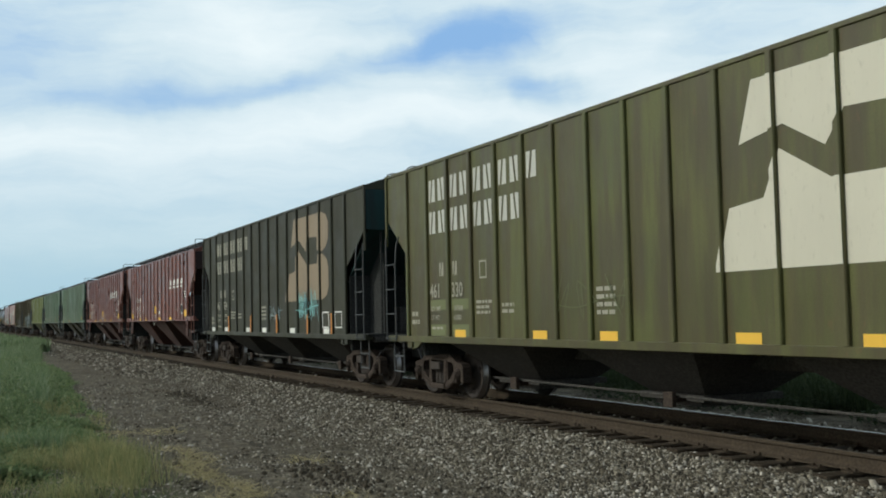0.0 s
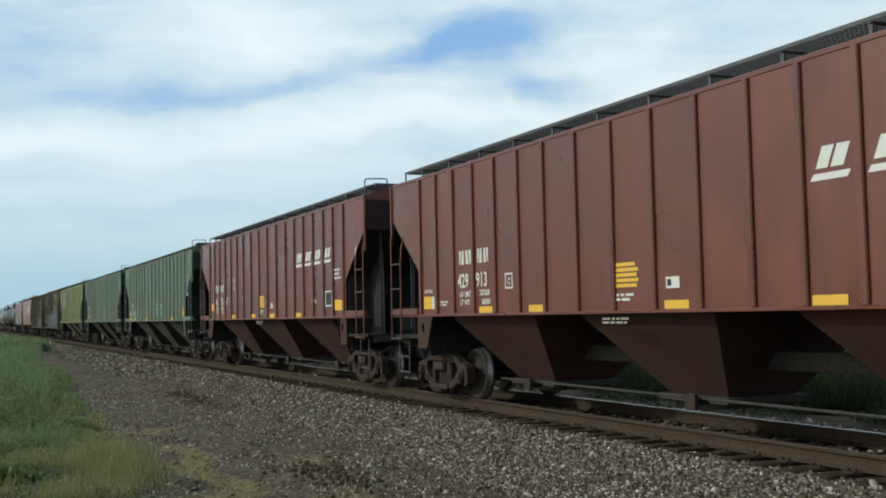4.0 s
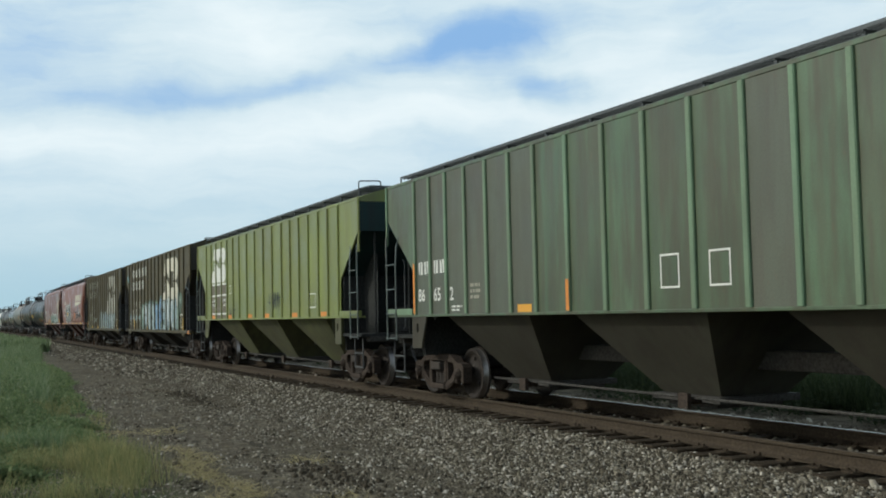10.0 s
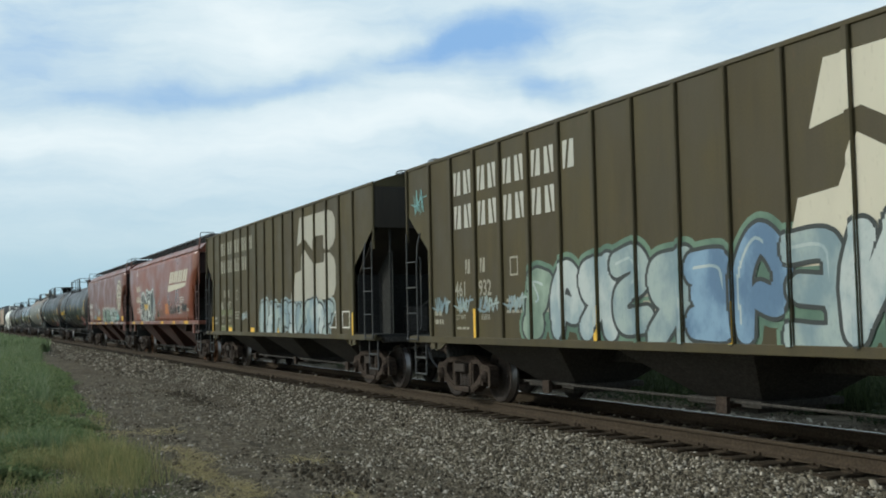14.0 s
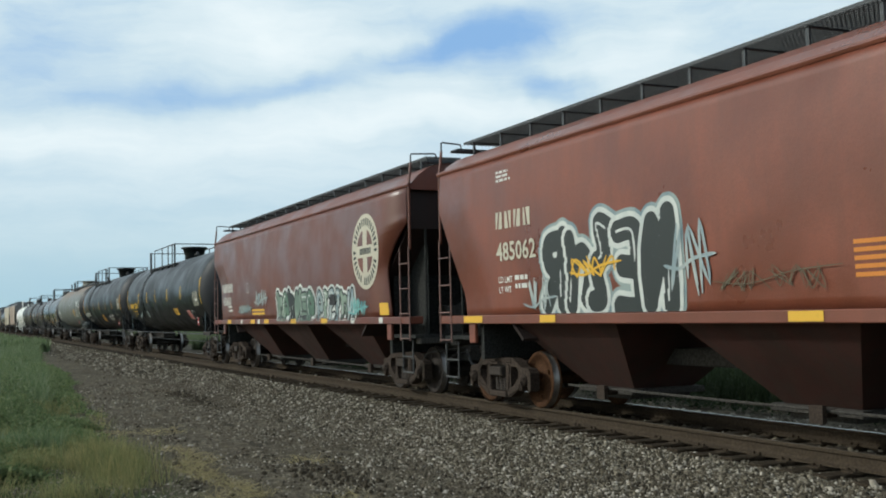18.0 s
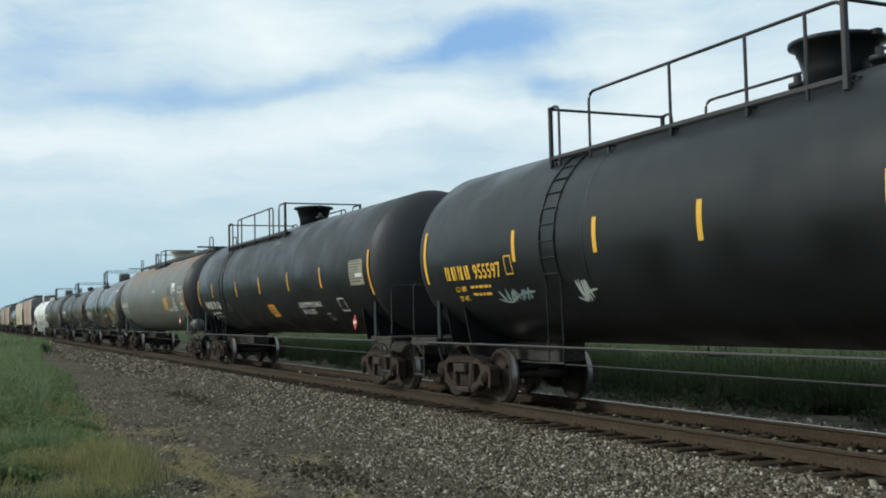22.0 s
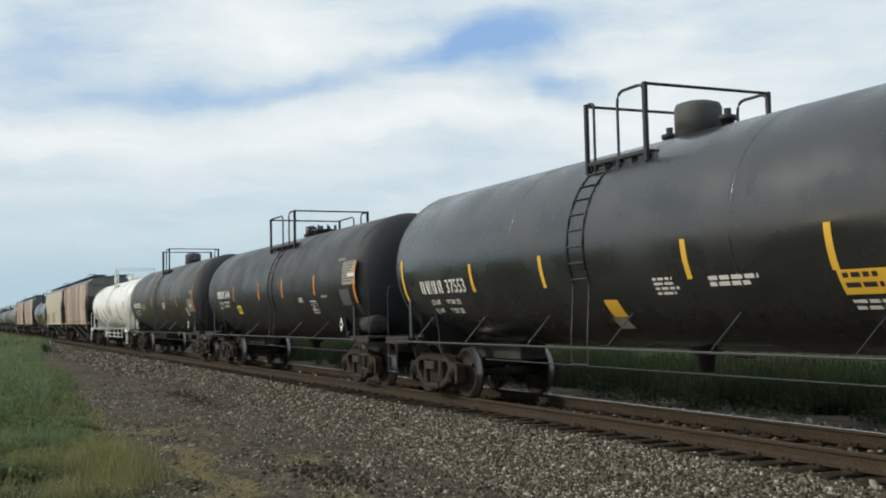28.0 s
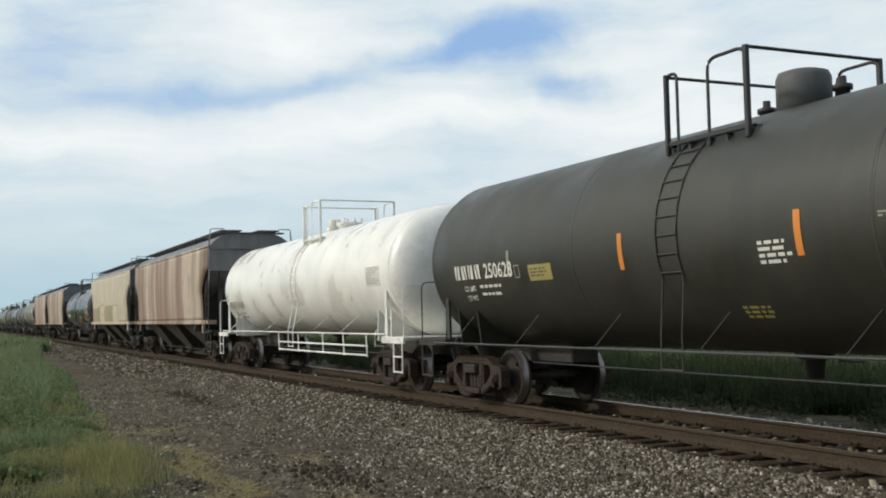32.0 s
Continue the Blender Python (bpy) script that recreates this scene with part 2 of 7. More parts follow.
M["bright_ink"] = spray("bright_graffiti", (0.62, 0.64, 0.58), (0.50, 0.53, 0.49), 0.15)
M["pale_ink"] = spray("pale_graffiti", (0.31, 0.37, 0.34), (0.17, 0.24, 0.26))
M["blue_ink"] = spray("blue_graffiti", (0.20, 0.31, 0.41), (0.09, 0.16, 0.25))
M["cyan_ink"] = spray("cyan_graffiti", (0.22, 0.46, 0.42), (0.14, 0.32, 0.33))
M["sage_ink"] = spray("sage_graffiti", (0.26, 0.33, 0.25), (0.14, 0.20, 0.15))
M["green_ink"] = spray("green_graffiti", (0.13, 0.21, 0.14), (0.07, 0.13, 0.09))
M["pink_ink"] = decal("pink_graffiti", (0.45, 0.24, 0.20), 0.35)
M["brown_patch"] = decal("brown_patch_paint", (0.115, 0.095, 0.055), 0.3)
M["brown_wash"] = decal("faded_brown_spray", (0.33, 0.235, 0.15), 0.4, (0.45, 0.40, 0.28))
M["olive_wash"] = decal("faded_olive_spray", (0.26, 0.24, 0.13), 0.4, (0.45, 0.40, 0.28))
M["green_patch"] = decal("green_patch_paint", (0.125, 0.135, 0.048), 0.4)
M["olive_patch"] = decal("olive_patch_paint", (0.118, 0.125, 0.050), 0.3)
M["orange_yellow"] = decal("orange_yellow_reflector", (0.66, 0.32, 0.03), 0.25, (0.3, 0.18, 0.05))
M["worn_orange"] = decal("worn_orange_reflector", (0.40, 0.13, 0.04), 0.5, (0.14, 0.12, 0.09))
M["amber"] = decal("amber_notice", (0.42, 0.25, 0.055), 0.3, (0.2, 0.14, 0.06))
M["brass_yellow"] = decal("grimy_yellow_notice", (0.33, 0.29, 0.09), 0.4)
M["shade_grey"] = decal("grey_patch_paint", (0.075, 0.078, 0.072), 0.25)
M["lemon"] = decal("lemon_notice", (0.62, 0.50, 0.04), 0.2, (0.3, 0.24, 0.05))
M["red_placard"] = decal("red_placard", (0.55, 0.07, 0.06), 0.1)


# ---- geometry helpers ----
def part(name, bm, material, parent, label=""):
    """Links a bmesh as one mesh object under a thing or part."""
    me = bpy.data.meshes.new(name)
    bm.to_mesh(me)
    bm.free()
    return piece(name, me, material, parent, label)


def piece(name, me, material, parent, label="", at=None):
    for m in material if isinstance(material, (list, tuple)) else [material]:
        if m and m.name not in me.materials:
            me.materials.append(m)
    ob = new(name, me)
    ob.parent = parent
    if at is not None:
        ob.matrix_basis = at
    if label:
        tagged(ob, label)
    return ob


def empty(name, label, category, group="", m=None):
    ob = new(name)
    ob.empty_display_size = 0.5
    if m is not None:
        ob.matrix_world = m
    return tagged(ob, label, category, group)


def box(bm, x0, x1, y0, y1, z0, z1, bevel=0.0):
    v = bmesh.ops.create_cube(bm, size=1.0, matrix=Matrix.LocRotScale(
        ((x0 + x1) / 2, (y0 + y1) / 2, (z0 + z1) / 2), None, (x1 - x0, y1 - y0, z1 - z0)))["verts"]
    if bevel:
        edges = list({e for w in v for e in w.link_edges})
        bmesh.ops.bevel(bm, geom=edges, offset=bevel, segments=1, affect="EDGES", profile=0.5)


def boxed(*a, bevel=0.0):
    bm = bmesh.new()
    box(bm, *a, bevel=bevel)
    return bm


def tube(bm, pts, r, n=6):
    """A bar of radius r along a line of points."""
    pts = [Vector(p) for p in pts]
    rings = []
    for i, p in enumerate(pts):
        d = (pts[min(i + 1, len(pts) - 1)] - pts[max(i - 1, 0)]).normalized()
        side = d.cross(Vector((0, 0, 1)) if abs(d.z) < 0.9 else Vector((1, 0, 0))).normalized()
        up = side.cross(d)
        rings.append([bm.verts.new(p + r * (math.cos(a) * side + math.sin(a) * up))
                      for a in (2 * math.pi * k / n for k in range(n))])
    for a, b in zip(rings, rings[1:]):
        for k in range(n):
            bm.faces.new((a[k], a[(k + 1) % n], b[(k + 1) % n], b[k]))
    bm.faces.new(rings[0][::-1])
    bm.faces.new(rings[-1])


def bent(pts, r=0.12, n=3):
    """Rounds the corners of a line of points."""
    pts = [Vector(p) for p in pts]
    out = [pts[0]]
    for a, b, c in zip(pts, pts[1:], pts[2:]):
        p, q = b + (a - b).normalized() * r, b + (c - b).normalized() * r
        for k in range(n + 1):
            t = k / n
            out.append((1 - t) ** 2 * p + 2 * t * (1 - t) * b + t * t * q)
    return out + [pts[-1]]


def spun(bm, profile, n=24, axis="y", at=(0, 0, 0), smooth=True):
    """A turned body: profile of (along, radius, material slot of the next band)."""
    rings = []
    for along, r, *_ in profile:
        ring = []
        for k in range(n):
            a = 2 * math.pi * k / n
            p = {"y": (r * math.cos(a), along, r * math.sin(a)), "x": (along, r * math.cos(a), r * math.sin(a)),
                 "z": (r * math.cos(a), r * math.sin(a), along)}[axis]
            ring.append(bm.verts.new(Vector(p) + Vector(at)))
        rings.append(ring)
    for i, (a, b) in enumerate(zip(rings, rings[1:])):
        for k in range(n):
            f = bm.faces.new((a[k], b[k], b[(k + 1) % n], a[(k + 1) % n]))
            f.smooth = smooth
            if len(profile[i]) > 2:
                f.material_index = profile[i][2]
    for ring in (rings[0], rings[-1][::-1]):
        if (ring[0].co - ring[n // 2].co).length > 1e-4:
            bm.faces.new(ring)
    bmesh.ops.recalc_face_normals(bm, faces=bm.faces)


def strips(polys, cuts=()):
    """Cuts outlines (even-odd) into upright trapezoids: (xa, xb, low_a, low_b, high_a, high_b)."""
    edges = [(p[i], p[(i + 1) % len(p)]) for p in polys for i in range(len(p))]
    xs = sorted({round(v[0], 5) for p in polys for v in p})
    xs = sorted(set(xs) | {round(c, 5) for c in cuts if xs[0] < c < xs[-1]})
    for xa, xb in zip(xs, xs[1:]):
        if xb - xa < 1e-5:
            continue
        hits = []
        xm = (xa + xb) / 2
        for (x0, z0), (x1, z1) in edges:
            if min(x0, x1) < xm < max(x0, x1):
                f = lambda x: z0 + (z1 - z0) * (x - x0) / (x1 - x0)
                hits.append((f(xm), f(xa), f(xb)))
        hits.sort()
        for lo, hi in zip(hits[::2], hits[1::2]):
            yield xa, xb, lo[1], lo[2], hi[1], hi[2]


def slab(bm, polys, y0, y1):
    """Outlines in x and z with holes, given a thickness along y."""
    for xa, xb, la, lb, ha, hb in strips(polys):
        for y, flip in ((y0, False), (y1, True)):
            q = [(xa, y, la), (xb, y, lb), (xb, y, hb), (xa, y, ha)]
            q = [p for i, p in enumerate(q) if i == 0 or (Vector(p) - Vector(q[i - 1])).length > 1e-6]
            if len(q) >= 3 and (Vector(q[0]) - Vector(q[-1])).length > 1e-6:
                bm.faces.new([bm.verts.new(p) for p in (q[::-1] if flip else q)])
    for p in polys:
        for i in range(len(p)):
            (xa, za), (xb, zb) = p[i], p[(i + 1) % len(p)]
            bm.faces.new([bm.verts.new(c) for c in ((xa, y0, za), (xa, y1, za), (xb, y1, zb), (xb, y0, zb))])
    bmesh.ops.remove_doubles(bm, verts=bm.verts, dist=1e-5)
    bmesh.ops.recalc_face_normals(bm, faces=bm.faces)


def coat(polys, face, cuts=(), lift=0.004, zstep=9.0):
    """A thin coat of paint in the given outlines, laid on the surface y = face(x, z)."""
    bm = bmesh.new()
    for xa, xb, la, lb, ha, hb in strips(polys, cuts):
        n = max(1, math.ceil(max(ha - la, hb - lb) / zstep))
        xm = (xa + xb) / 2
        for k in range(n):
            s, e = k / n, (k + 1) / n
            q = [(xa, la + (ha - la) * s), (xb, lb + (hb - lb) * s), (xb, lb + (hb - lb) * e), (xa, la + (ha - la) * e)]
            q = [p for i, p in enumerate(q) if abs(p[0] - q[i - 1][0]) + abs(p[1] - q[i - 1][1]) > 1e-6]
            if len(q) >= 3:
                bm.faces.new([bm.verts.new((x, face(xm if zstep > 5 else x, z) - lift, z)) for x, z in q])
    return bm


def rect(x0, x1, z0, z1, skew=0.0):
    return [(x0, z0), (x1, z0), (x1 + skew, z1), (x0 + skew, z1)]


def disc(x, z, rx, rz, n=40):
    return [(x + rx * math.cos(2 * math.pi * k / n), z + rz * math.sin(2 * math.pi * k / n)) for k in range(n)]


FONT = {}


def lettering(name, words, x, z, height, material, parent, face, lift=0.006, squeeze=1.0, skew=0.0):
    """Words in the built-in font, laid on the surface."""
    if words not in FONT:
        cu = bpy.data.curves.new("words", "FONT")
        cu.body, cu.size = words, 1.0
        cu.resolution_u, cu.offset = 2, 0.018
        ob = new("words", cu)
        FONT[words] = bpy.data.meshes.new_from_object(ob)
        bpy.data.objects.remove(ob)
    me = FONT[words].copy()
    k = height / 0.72
    lift = max(lift, height * 0.05)
    for v in me.vertices:
        px, pz = x + v.co.x * k * squeeze + skew * v.co.y * k, z + v.co.y * k
        v.co = (px, face(px, pz) - lift, pz)
    me.materials.clear()
    return piece(name, me, material, parent)


def bars(name, x, z, w, h, rows, material, parent, face, lift=0.006, seed=1, fill=0.55):
    """Writing too small to read: rows of plain bars. A notice is one solid bar a row."""
    rnd = random.Random(seed)
    polys = []
    step = h / rows
    for r in range(rows):
        cx = x
        z1 = z + h - r * step
        end = x + w * rnd.uniform(0.7, 1.0)
        while cx < end:
            l = min(rnd.uniform(0.06, 0.2), end - cx + 0.02)
            polys.append(rect(cx, cx + l, z1 - step * fill, z1))
            cx += l + 0.035
    if name == "yellow_notice":
        for r in range(rows):
            z1 = z + h - r * step
            part(name, coat([rect(x, x + w * rnd.uniform(0.8, 1.0), z1 - step * fill, z1)], face, (), lift), material, parent)
        return
    bm = bmesh.new()
    for p in polys:
        bm.faces.new([bm.verts.new((a, face(a, b) - lift, b)) for a, b in p])
    part(name, bm, material, parent)


def letter_blocks(x, z, h, widths, gap, slant=0.0):
    """A company name drawn as plain shapes, one block to a letter, each parted by a slanted gap."""
    out = []
    for k, w in enumerate(widths):
        a, b = x + w * 0.06, x + w * 0.94
        q = (b - a) * (0.42, 0.56, 0.36)[k % 3]
        lean = (b - a) * (0.13, -0.13)[k % 2]
        g = (b - a) * 0.11
        f = lambda u, v: (u + slant * v, z + v * h)
        out.append([[f(a, 0), f(a + q - g - lean, 0), f(a + q - g + lean, 1), f(a, 1)]])
        out.append([[f(a + q + g - lean, 0), f(b, 0), f(b, 1), f(a + q + g + lean, 1)]])
        x += w + gap
    return out


def letter_bars(name, bars_, face, mat, car, zstep=9.0):
    for b in bars_:
        part(name, coat(b, face, (), 0.006, zstep), mat, car)


def smooth_line(c, n=6):
    """A curve through the points of c."""
    c = [c[0]] + list(c) + [c[-1]]
    pts = []
    for p, q, r, u in zip(c, c[1:], c[2:], c[3:]):
        for i in range(n):
            t = i / n
            pts.append(tuple(0.5 * (2 * q[d] + (r[d] - p[d]) * t + (2 * p[d] - 5 * q[d] + 4 * r[d] - u[d]) * t * t + (3 * q[d] - p[d] - 3 * r[d] + u[d]) * t ** 3) for d in (0, 1)))
    return pts + [c[-1]]


def sprayed(parent, lines, width, low, mat, face, cuts, lift, zstep=9.0, step=0.03):
    """One coat of paint round the given curves, with round ends: all that lies within width of them and above low."""
    seg = np.array([(*a, *b) for l in lines for a, b in zip(l, l[1:])])
    ax, az, bx, bz = seg.T
    xs = list(np.arange(min(ax.min(), bx.min()) - width, max(ax.max(), bx.max()) + width, step))
    xs = sorted(set(round(float(v), 4) for v in xs) | {round(c, 4) for c in cuts if xs[0] < c < xs[-1]})
    zs = np.arange(max(low, min(az.min(), bz.min()) - width), max(az.max(), bz.max()) + width + 0.02, 0.015)
    ll = np.maximum((bx - ax) ** 2 + (bz - az) ** 2, 1e-9)

    def spans(x):
        t = np.clip(((x - ax) * (bx - ax) + (zs[:, None] - az) * (bz - az)) / ll, 0, 1)
        d = np.sqrt(((ax + t * (bx - ax) - x) ** 2 + (az + t * (bz - az) - zs[:, None]) ** 2).min(1)) - width
        out, start = [], zs[0] if d[0] < 0 else None
        for k in range(len(zs) - 1):
            if (d[k] < 0) != (d[k + 1] < 0):
                z = zs[k] + (zs[k + 1] - zs[k]) * d[k] / (d[k] - d[k + 1])
                if start is None:
                    start = z
                else:
                    out.append((start, z))
                    start = None
        return out

    bm = bmesh.new()
    last = spans(xs[0])
    for xa, xb in zip(xs, xs[1:]):
        nxt = spans(xb)
        pairs = list(zip(last, nxt)) if len(last) == len(nxt) else [(v, v) for v in spans((xa + xb) / 2)]
        xm = (xa + xb) / 2
        for (la, ha), (lb, hb) in pairs:
            n = max(1, math.ceil(max(ha - la, hb - lb) / zstep))
            for k in range(n):
                u, v = k / n, (k + 1) / n
                q = ((xa, la + (ha - la) * u), (xb, lb + (hb - lb) * u), (xb, lb + (hb - lb) * v), (xa, la + (ha - la) * v))
                bm.faces.new([bm.verts.new((x, face(xm if zstep > 5 else x, z) - lift, z)) for x, z in q])
        last = nxt
    return part("graffiti", bm, mat, parent)


# bodies of swollen letters, each a few curves in a unit square
FORMS = ((((0.8, 0.0), (0.84, 0.5), (0.76, 0.98)), ((0.76, 0.9), (0.5, 0.5), (0.22, 0.1)), ((0.2, 0.04), (0.16, 0.5), (0.3, 0.9))),
         (((0.2, 0.0), (0.16, 0.6), (0.45, 0.98), (0.8, 0.65), (0.72, 0.3), (0.45, 0.35)),),
         (((0.78, 0.0), (0.8, 1.0)), ((0.8, 0.95), (0.25, 0.9), (0.28, 0.6), (0.75, 0.5)), ((0.65, 0.5), (0.15, 0.0))),
         (((0.85, 0.9), (0.5, 0.98), (0.62, 0.6), (0.3, 0.45), (0.42, 0.05), (0.14, 0.0)),),
         (((0.2, 0.96), (0.75, 0.95), (0.8, 0.5), (0.78, 0.05), (0.15, 0.04)), ((0.78, 0.5), (0.3, 0.54))),
         (((0.18, 0.9), (0.65, 0.98), (0.78, 0.68), (0.25, 0.42), (0.28, 0.06), (0.82, 0.08)),),
         (((0.2, 0.02), (0.3, 0.5), (0.2, 0.95)), ((0.25, 0.55), (0.6, 0.75), (0.85, 0.5), (0.7, 0.1))))


def bubble_graffiti(parent, x0, x1, z0, z1, fills, edge, halo, face, cuts, seed, count, zstep=9.0, fat=0.27, rim=0.05, glow=0.07, rise=0.0, shine=None):
    """Sprayed swollen letters without meaning, crowded and overlapping: a halo, rims, fills and thin shines."""
    rnd = random.Random(seed)
    w = (x1 - x0) / count
    letters = []
    for k in range(count):
        form = FORMS[(seed + k * 3 + rnd.randint(0, 2)) % len(FORMS)]
        top = z1 - (rise * (1 - k / max(1, count - 1)) + rnd.uniform(0, 0.16)) * (z1 - z0)
        low = z0 + rnd.uniform(-0.05, 0.10) * (z1 - z0)
        xa, ww = x0 + w * k - 0.08 * w, w * rnd.uniform(1.08, 1.25)
        tilt = rnd.uniform(-0.12, 0.12) * w
        fw = w * fat * rnd.uniform(0.85, 1.1)
        letters.append(([smooth_line([(xa + ww * u + tilt * v, low + fw * 0.5 + (top - low - fw * 1.3) * v) for u, v in c]) for c in form], fw))
    for k, (lines, fw) in enumerate(letters):
        sprayed(parent, lines, fw + rim + glow, z0, halo, face, cuts, 0.0025 + 0.0002 * k, zstep)
    for k, (lines, fw) in enumerate(letters):
        lift = 0.0062 + 0.0014 * k
        sprayed(parent, lines, fw + rim * 0.6, z0, edge, face, cuts, lift, zstep)
        sprayed(parent, lines, fw - rim * 0.4, z0, fills[k % len(fills)], face, cuts, lift + 0.0005, zstep)
        line = lines[0][1:max(4, len(lines[0]) // 2)]
        sprayed(parent, [[(x - fw * 0.35, z) for x, z in line]], 0.018, z0, shine or edge, face, cuts, lift + 0.001, zstep)


def scrawl(parent, x0, x1, z0, z1, mat, face, cuts, seed, w=0.04, n=5, zstep=9.0):
    """A quick tag in handwriting: one curling stroke after another, and a tail."""
    rnd = random.Random(seed)
    n = max(3, int(n * 1.6))
    cell = (x1 - x0) / n
    for k in range(n + 1):
        if k < n:
            cx = x0 + cell * (k + 0.5)
            c = [(cx + cell * rnd.uniform(-0.75, 0.75), z0 + (z1 - z0) * (0.12 + 0.76 * ((i + k) % 2) + rnd.uniform(-0.12, 0.12))) for i in range(rnd.randint(4, 6))]
        else:
            zb = z0 + (z1 - z0) * rnd.uniform(0.2, 0.5)
            c = [(x0 - 0.1, zb), (x0 + (x1 - x0) * 0.3, zb - 0.05), (x0 + (x1 - x0) * 0.7, zb + 0.06), (x1 + 0.2, zb + 0.1)]
        pts = smooth_line(c, 4)
        bm = bmesh.new()
        pts = [Vector(p) for p in pts]
        last = None
        for i, p in enumerate(pts):
            d = (pts[min(i + 1, len(pts) - 1)] - pts[max(i - 1, 0)]).normalized()
            side = Vector((-d.y, d.x)) * w * (0.58 if 0 < i < len(pts) - 1 else 0.25)
            lift = 0.012 + 0.0002 * (k * 13 + i)
            pair = [bm.verts.new((q.x, face(q.x, q.y) - lift, q.y)) for q in (p + side, p - side)]
            if last:
                bm.faces.new((last[0], last[1], pair[1], pair[0]))
            last = pair
        part("graffiti", bm, mat, parent)


# ---- railway car running gear ----
WHEEL_R = 0.457
WHEELSETS = []                      # (car, wheelset), for the spin
CARS = []                           # (car, place at the start)


def wheelset_mesh():
    bm = bmesh.new()
    for s in (-1, 1):
        y = s * 0.75
        prof = [(-0.07 * s, 0.0, 0), (-0.07 * s, 0.13, 0), (-0.02 * s, 0.17, 0), (-0.005 * s, 0.36, 0), (-0.055 * s, 0.385, 0), (-0.06 * s, 0.445, 0),
                (-0.05 * s, WHEEL_R - 0.004, 1), (0.05 * s, WHEEL_R, 0), (0.062 * s, 0.485, 0), (0.085 * s, 0.482, 0), (0.088 * s, 0.38, 0), (0.04 * s, 0.35, 0), (0.04 * s, 0.0, 0)]
        prof = [(-a, *r) for a, *r in prof]
        spun(bm, prof, 36, "y", (0, y, 0))
    spun(bm, [(-1.02, 0.075, 0), (1.02, 0.075, 0)], 12, "y")
    # a worn chalk mark and balance holes give the spin something to show
    for s in (-1, 1):
        for a in (0.4, 2.5, 4.6):
            c, q = math.cos(a), math.sin(a)
            spun(bm, [(s * 0.80, 0.03, 0), (s * 0.775, 0.035, 0)], 8, "y", (0.27 * c, 0, 0.27 * q))
    me = bpy.data.meshes.new("wheelset")
    bm.to_mesh(me)
    bm.free()
    return me


def side_frame_mesh():
    bm = bmesh.new()
    half = [(0.0, 0.80), (0.50, 0.80), (0.66, 0.74), (0.80, 0.66), (1.02, 0.64), (1.08, 0.58), (1.08, 0.30), (1.0, 0.27), (0.97, 0.45),
            (0.81, 0.45), (0.79, 0.28), (0.70, 0.30), (0.40, 0.16), (0.0, 0.15)]
    outline = half + [(-x, z) for x, z in half[-2:0:-1]]
    window = [(-0.25, 0.25), (0.25, 0.25), (0.29, 0.64), (0.24, 0.68), (-0.24, 0.68), (-0.29, 0.64)]
    tri = [(0.43, 0.34), (0.47, 0.32), (0.68, 0.48), (0.69, 0.58), (0.62, 0.66), (0.43, 0.66)]
    slab(bm, [outline, window, tri, [(-x, z) for x, z in tri]], -0.085, 0.085)
    box(bm, -0.30, 0.30, -0.12, 0.12, 0.15, 0.25, 0.015)
    for s in (-1, 1):
        slab(bm, [[(s * 0.27, 0.25), (s * 0.36, 0.29), (s * 0.40, 0.69), (s * 0.29, 0.69)]], -0.10, 0.10)
        slab(bm, [[(s * 0.34, 0.17), (s * 0.74, 0.33), (s * 0.73, 0.39), (s * 0.34, 0.24)]], -0.10, 0.10)
    box(bm, -0.46, 0.46, -0.10, 0.10, 0.72, 0.80, 0.015)
    me = bpy.data.meshes.new("side_frame")
    bm.to_mesh(me)
    bm.free()
    return me


def bearing_mesh():
    bm = bmesh.new()
    spun(bm, [(0.11, 0.10, 0), (-0.10, 0.105, 0), (-0.13, 0.09, 0), (-0.135, 0.05, 0), (-0.16, 0.045, 0), (-0.165, 0.0, 0)], 16, "y")
    for k in range(3):
        a = 2.1 * k + 0.5
        spun(bm, [(-0.13, 0.018, 0), (-0.155, 0.018, 0)], 6, "y", (0.068 * math.cos(a), 0, 0.068 * math.sin(a)))
    me = bpy.data.meshes.new("bearing")
    bm.to_mesh(me)
    bm.free()
    return me


def spring_mesh():
    bm = bmesh.new()
    for x in (-0.14, 0.0, 0.14):
        prof = []
        for k in range(6):
            z = 0.25 + k * 0.042
            prof += [(z, 0.05, 0), (z + 0.012, 0.066, 0), (z + 0.028, 0.066, 0), (z + 0.04, 0.05, 0)]
        spun(bm, prof, 10, "z", (x, 0, 0))
    box(bm, -0.21, 0.21, -0.16, 0.16, 0.50, 0.655, 0.02)
    me = bpy.data.meshes.new("spring_nest")
    bm.to_mesh(me)
    bm.free()
    return me


GEAR = {"wheelset": wheelset_mesh(), "side_frame": side_frame_mesh(), "bearing": bearing_mesh(), "spring_nest": spring_mesh()}
GEAR_ORANGE = GEAR["wheelset"].copy()


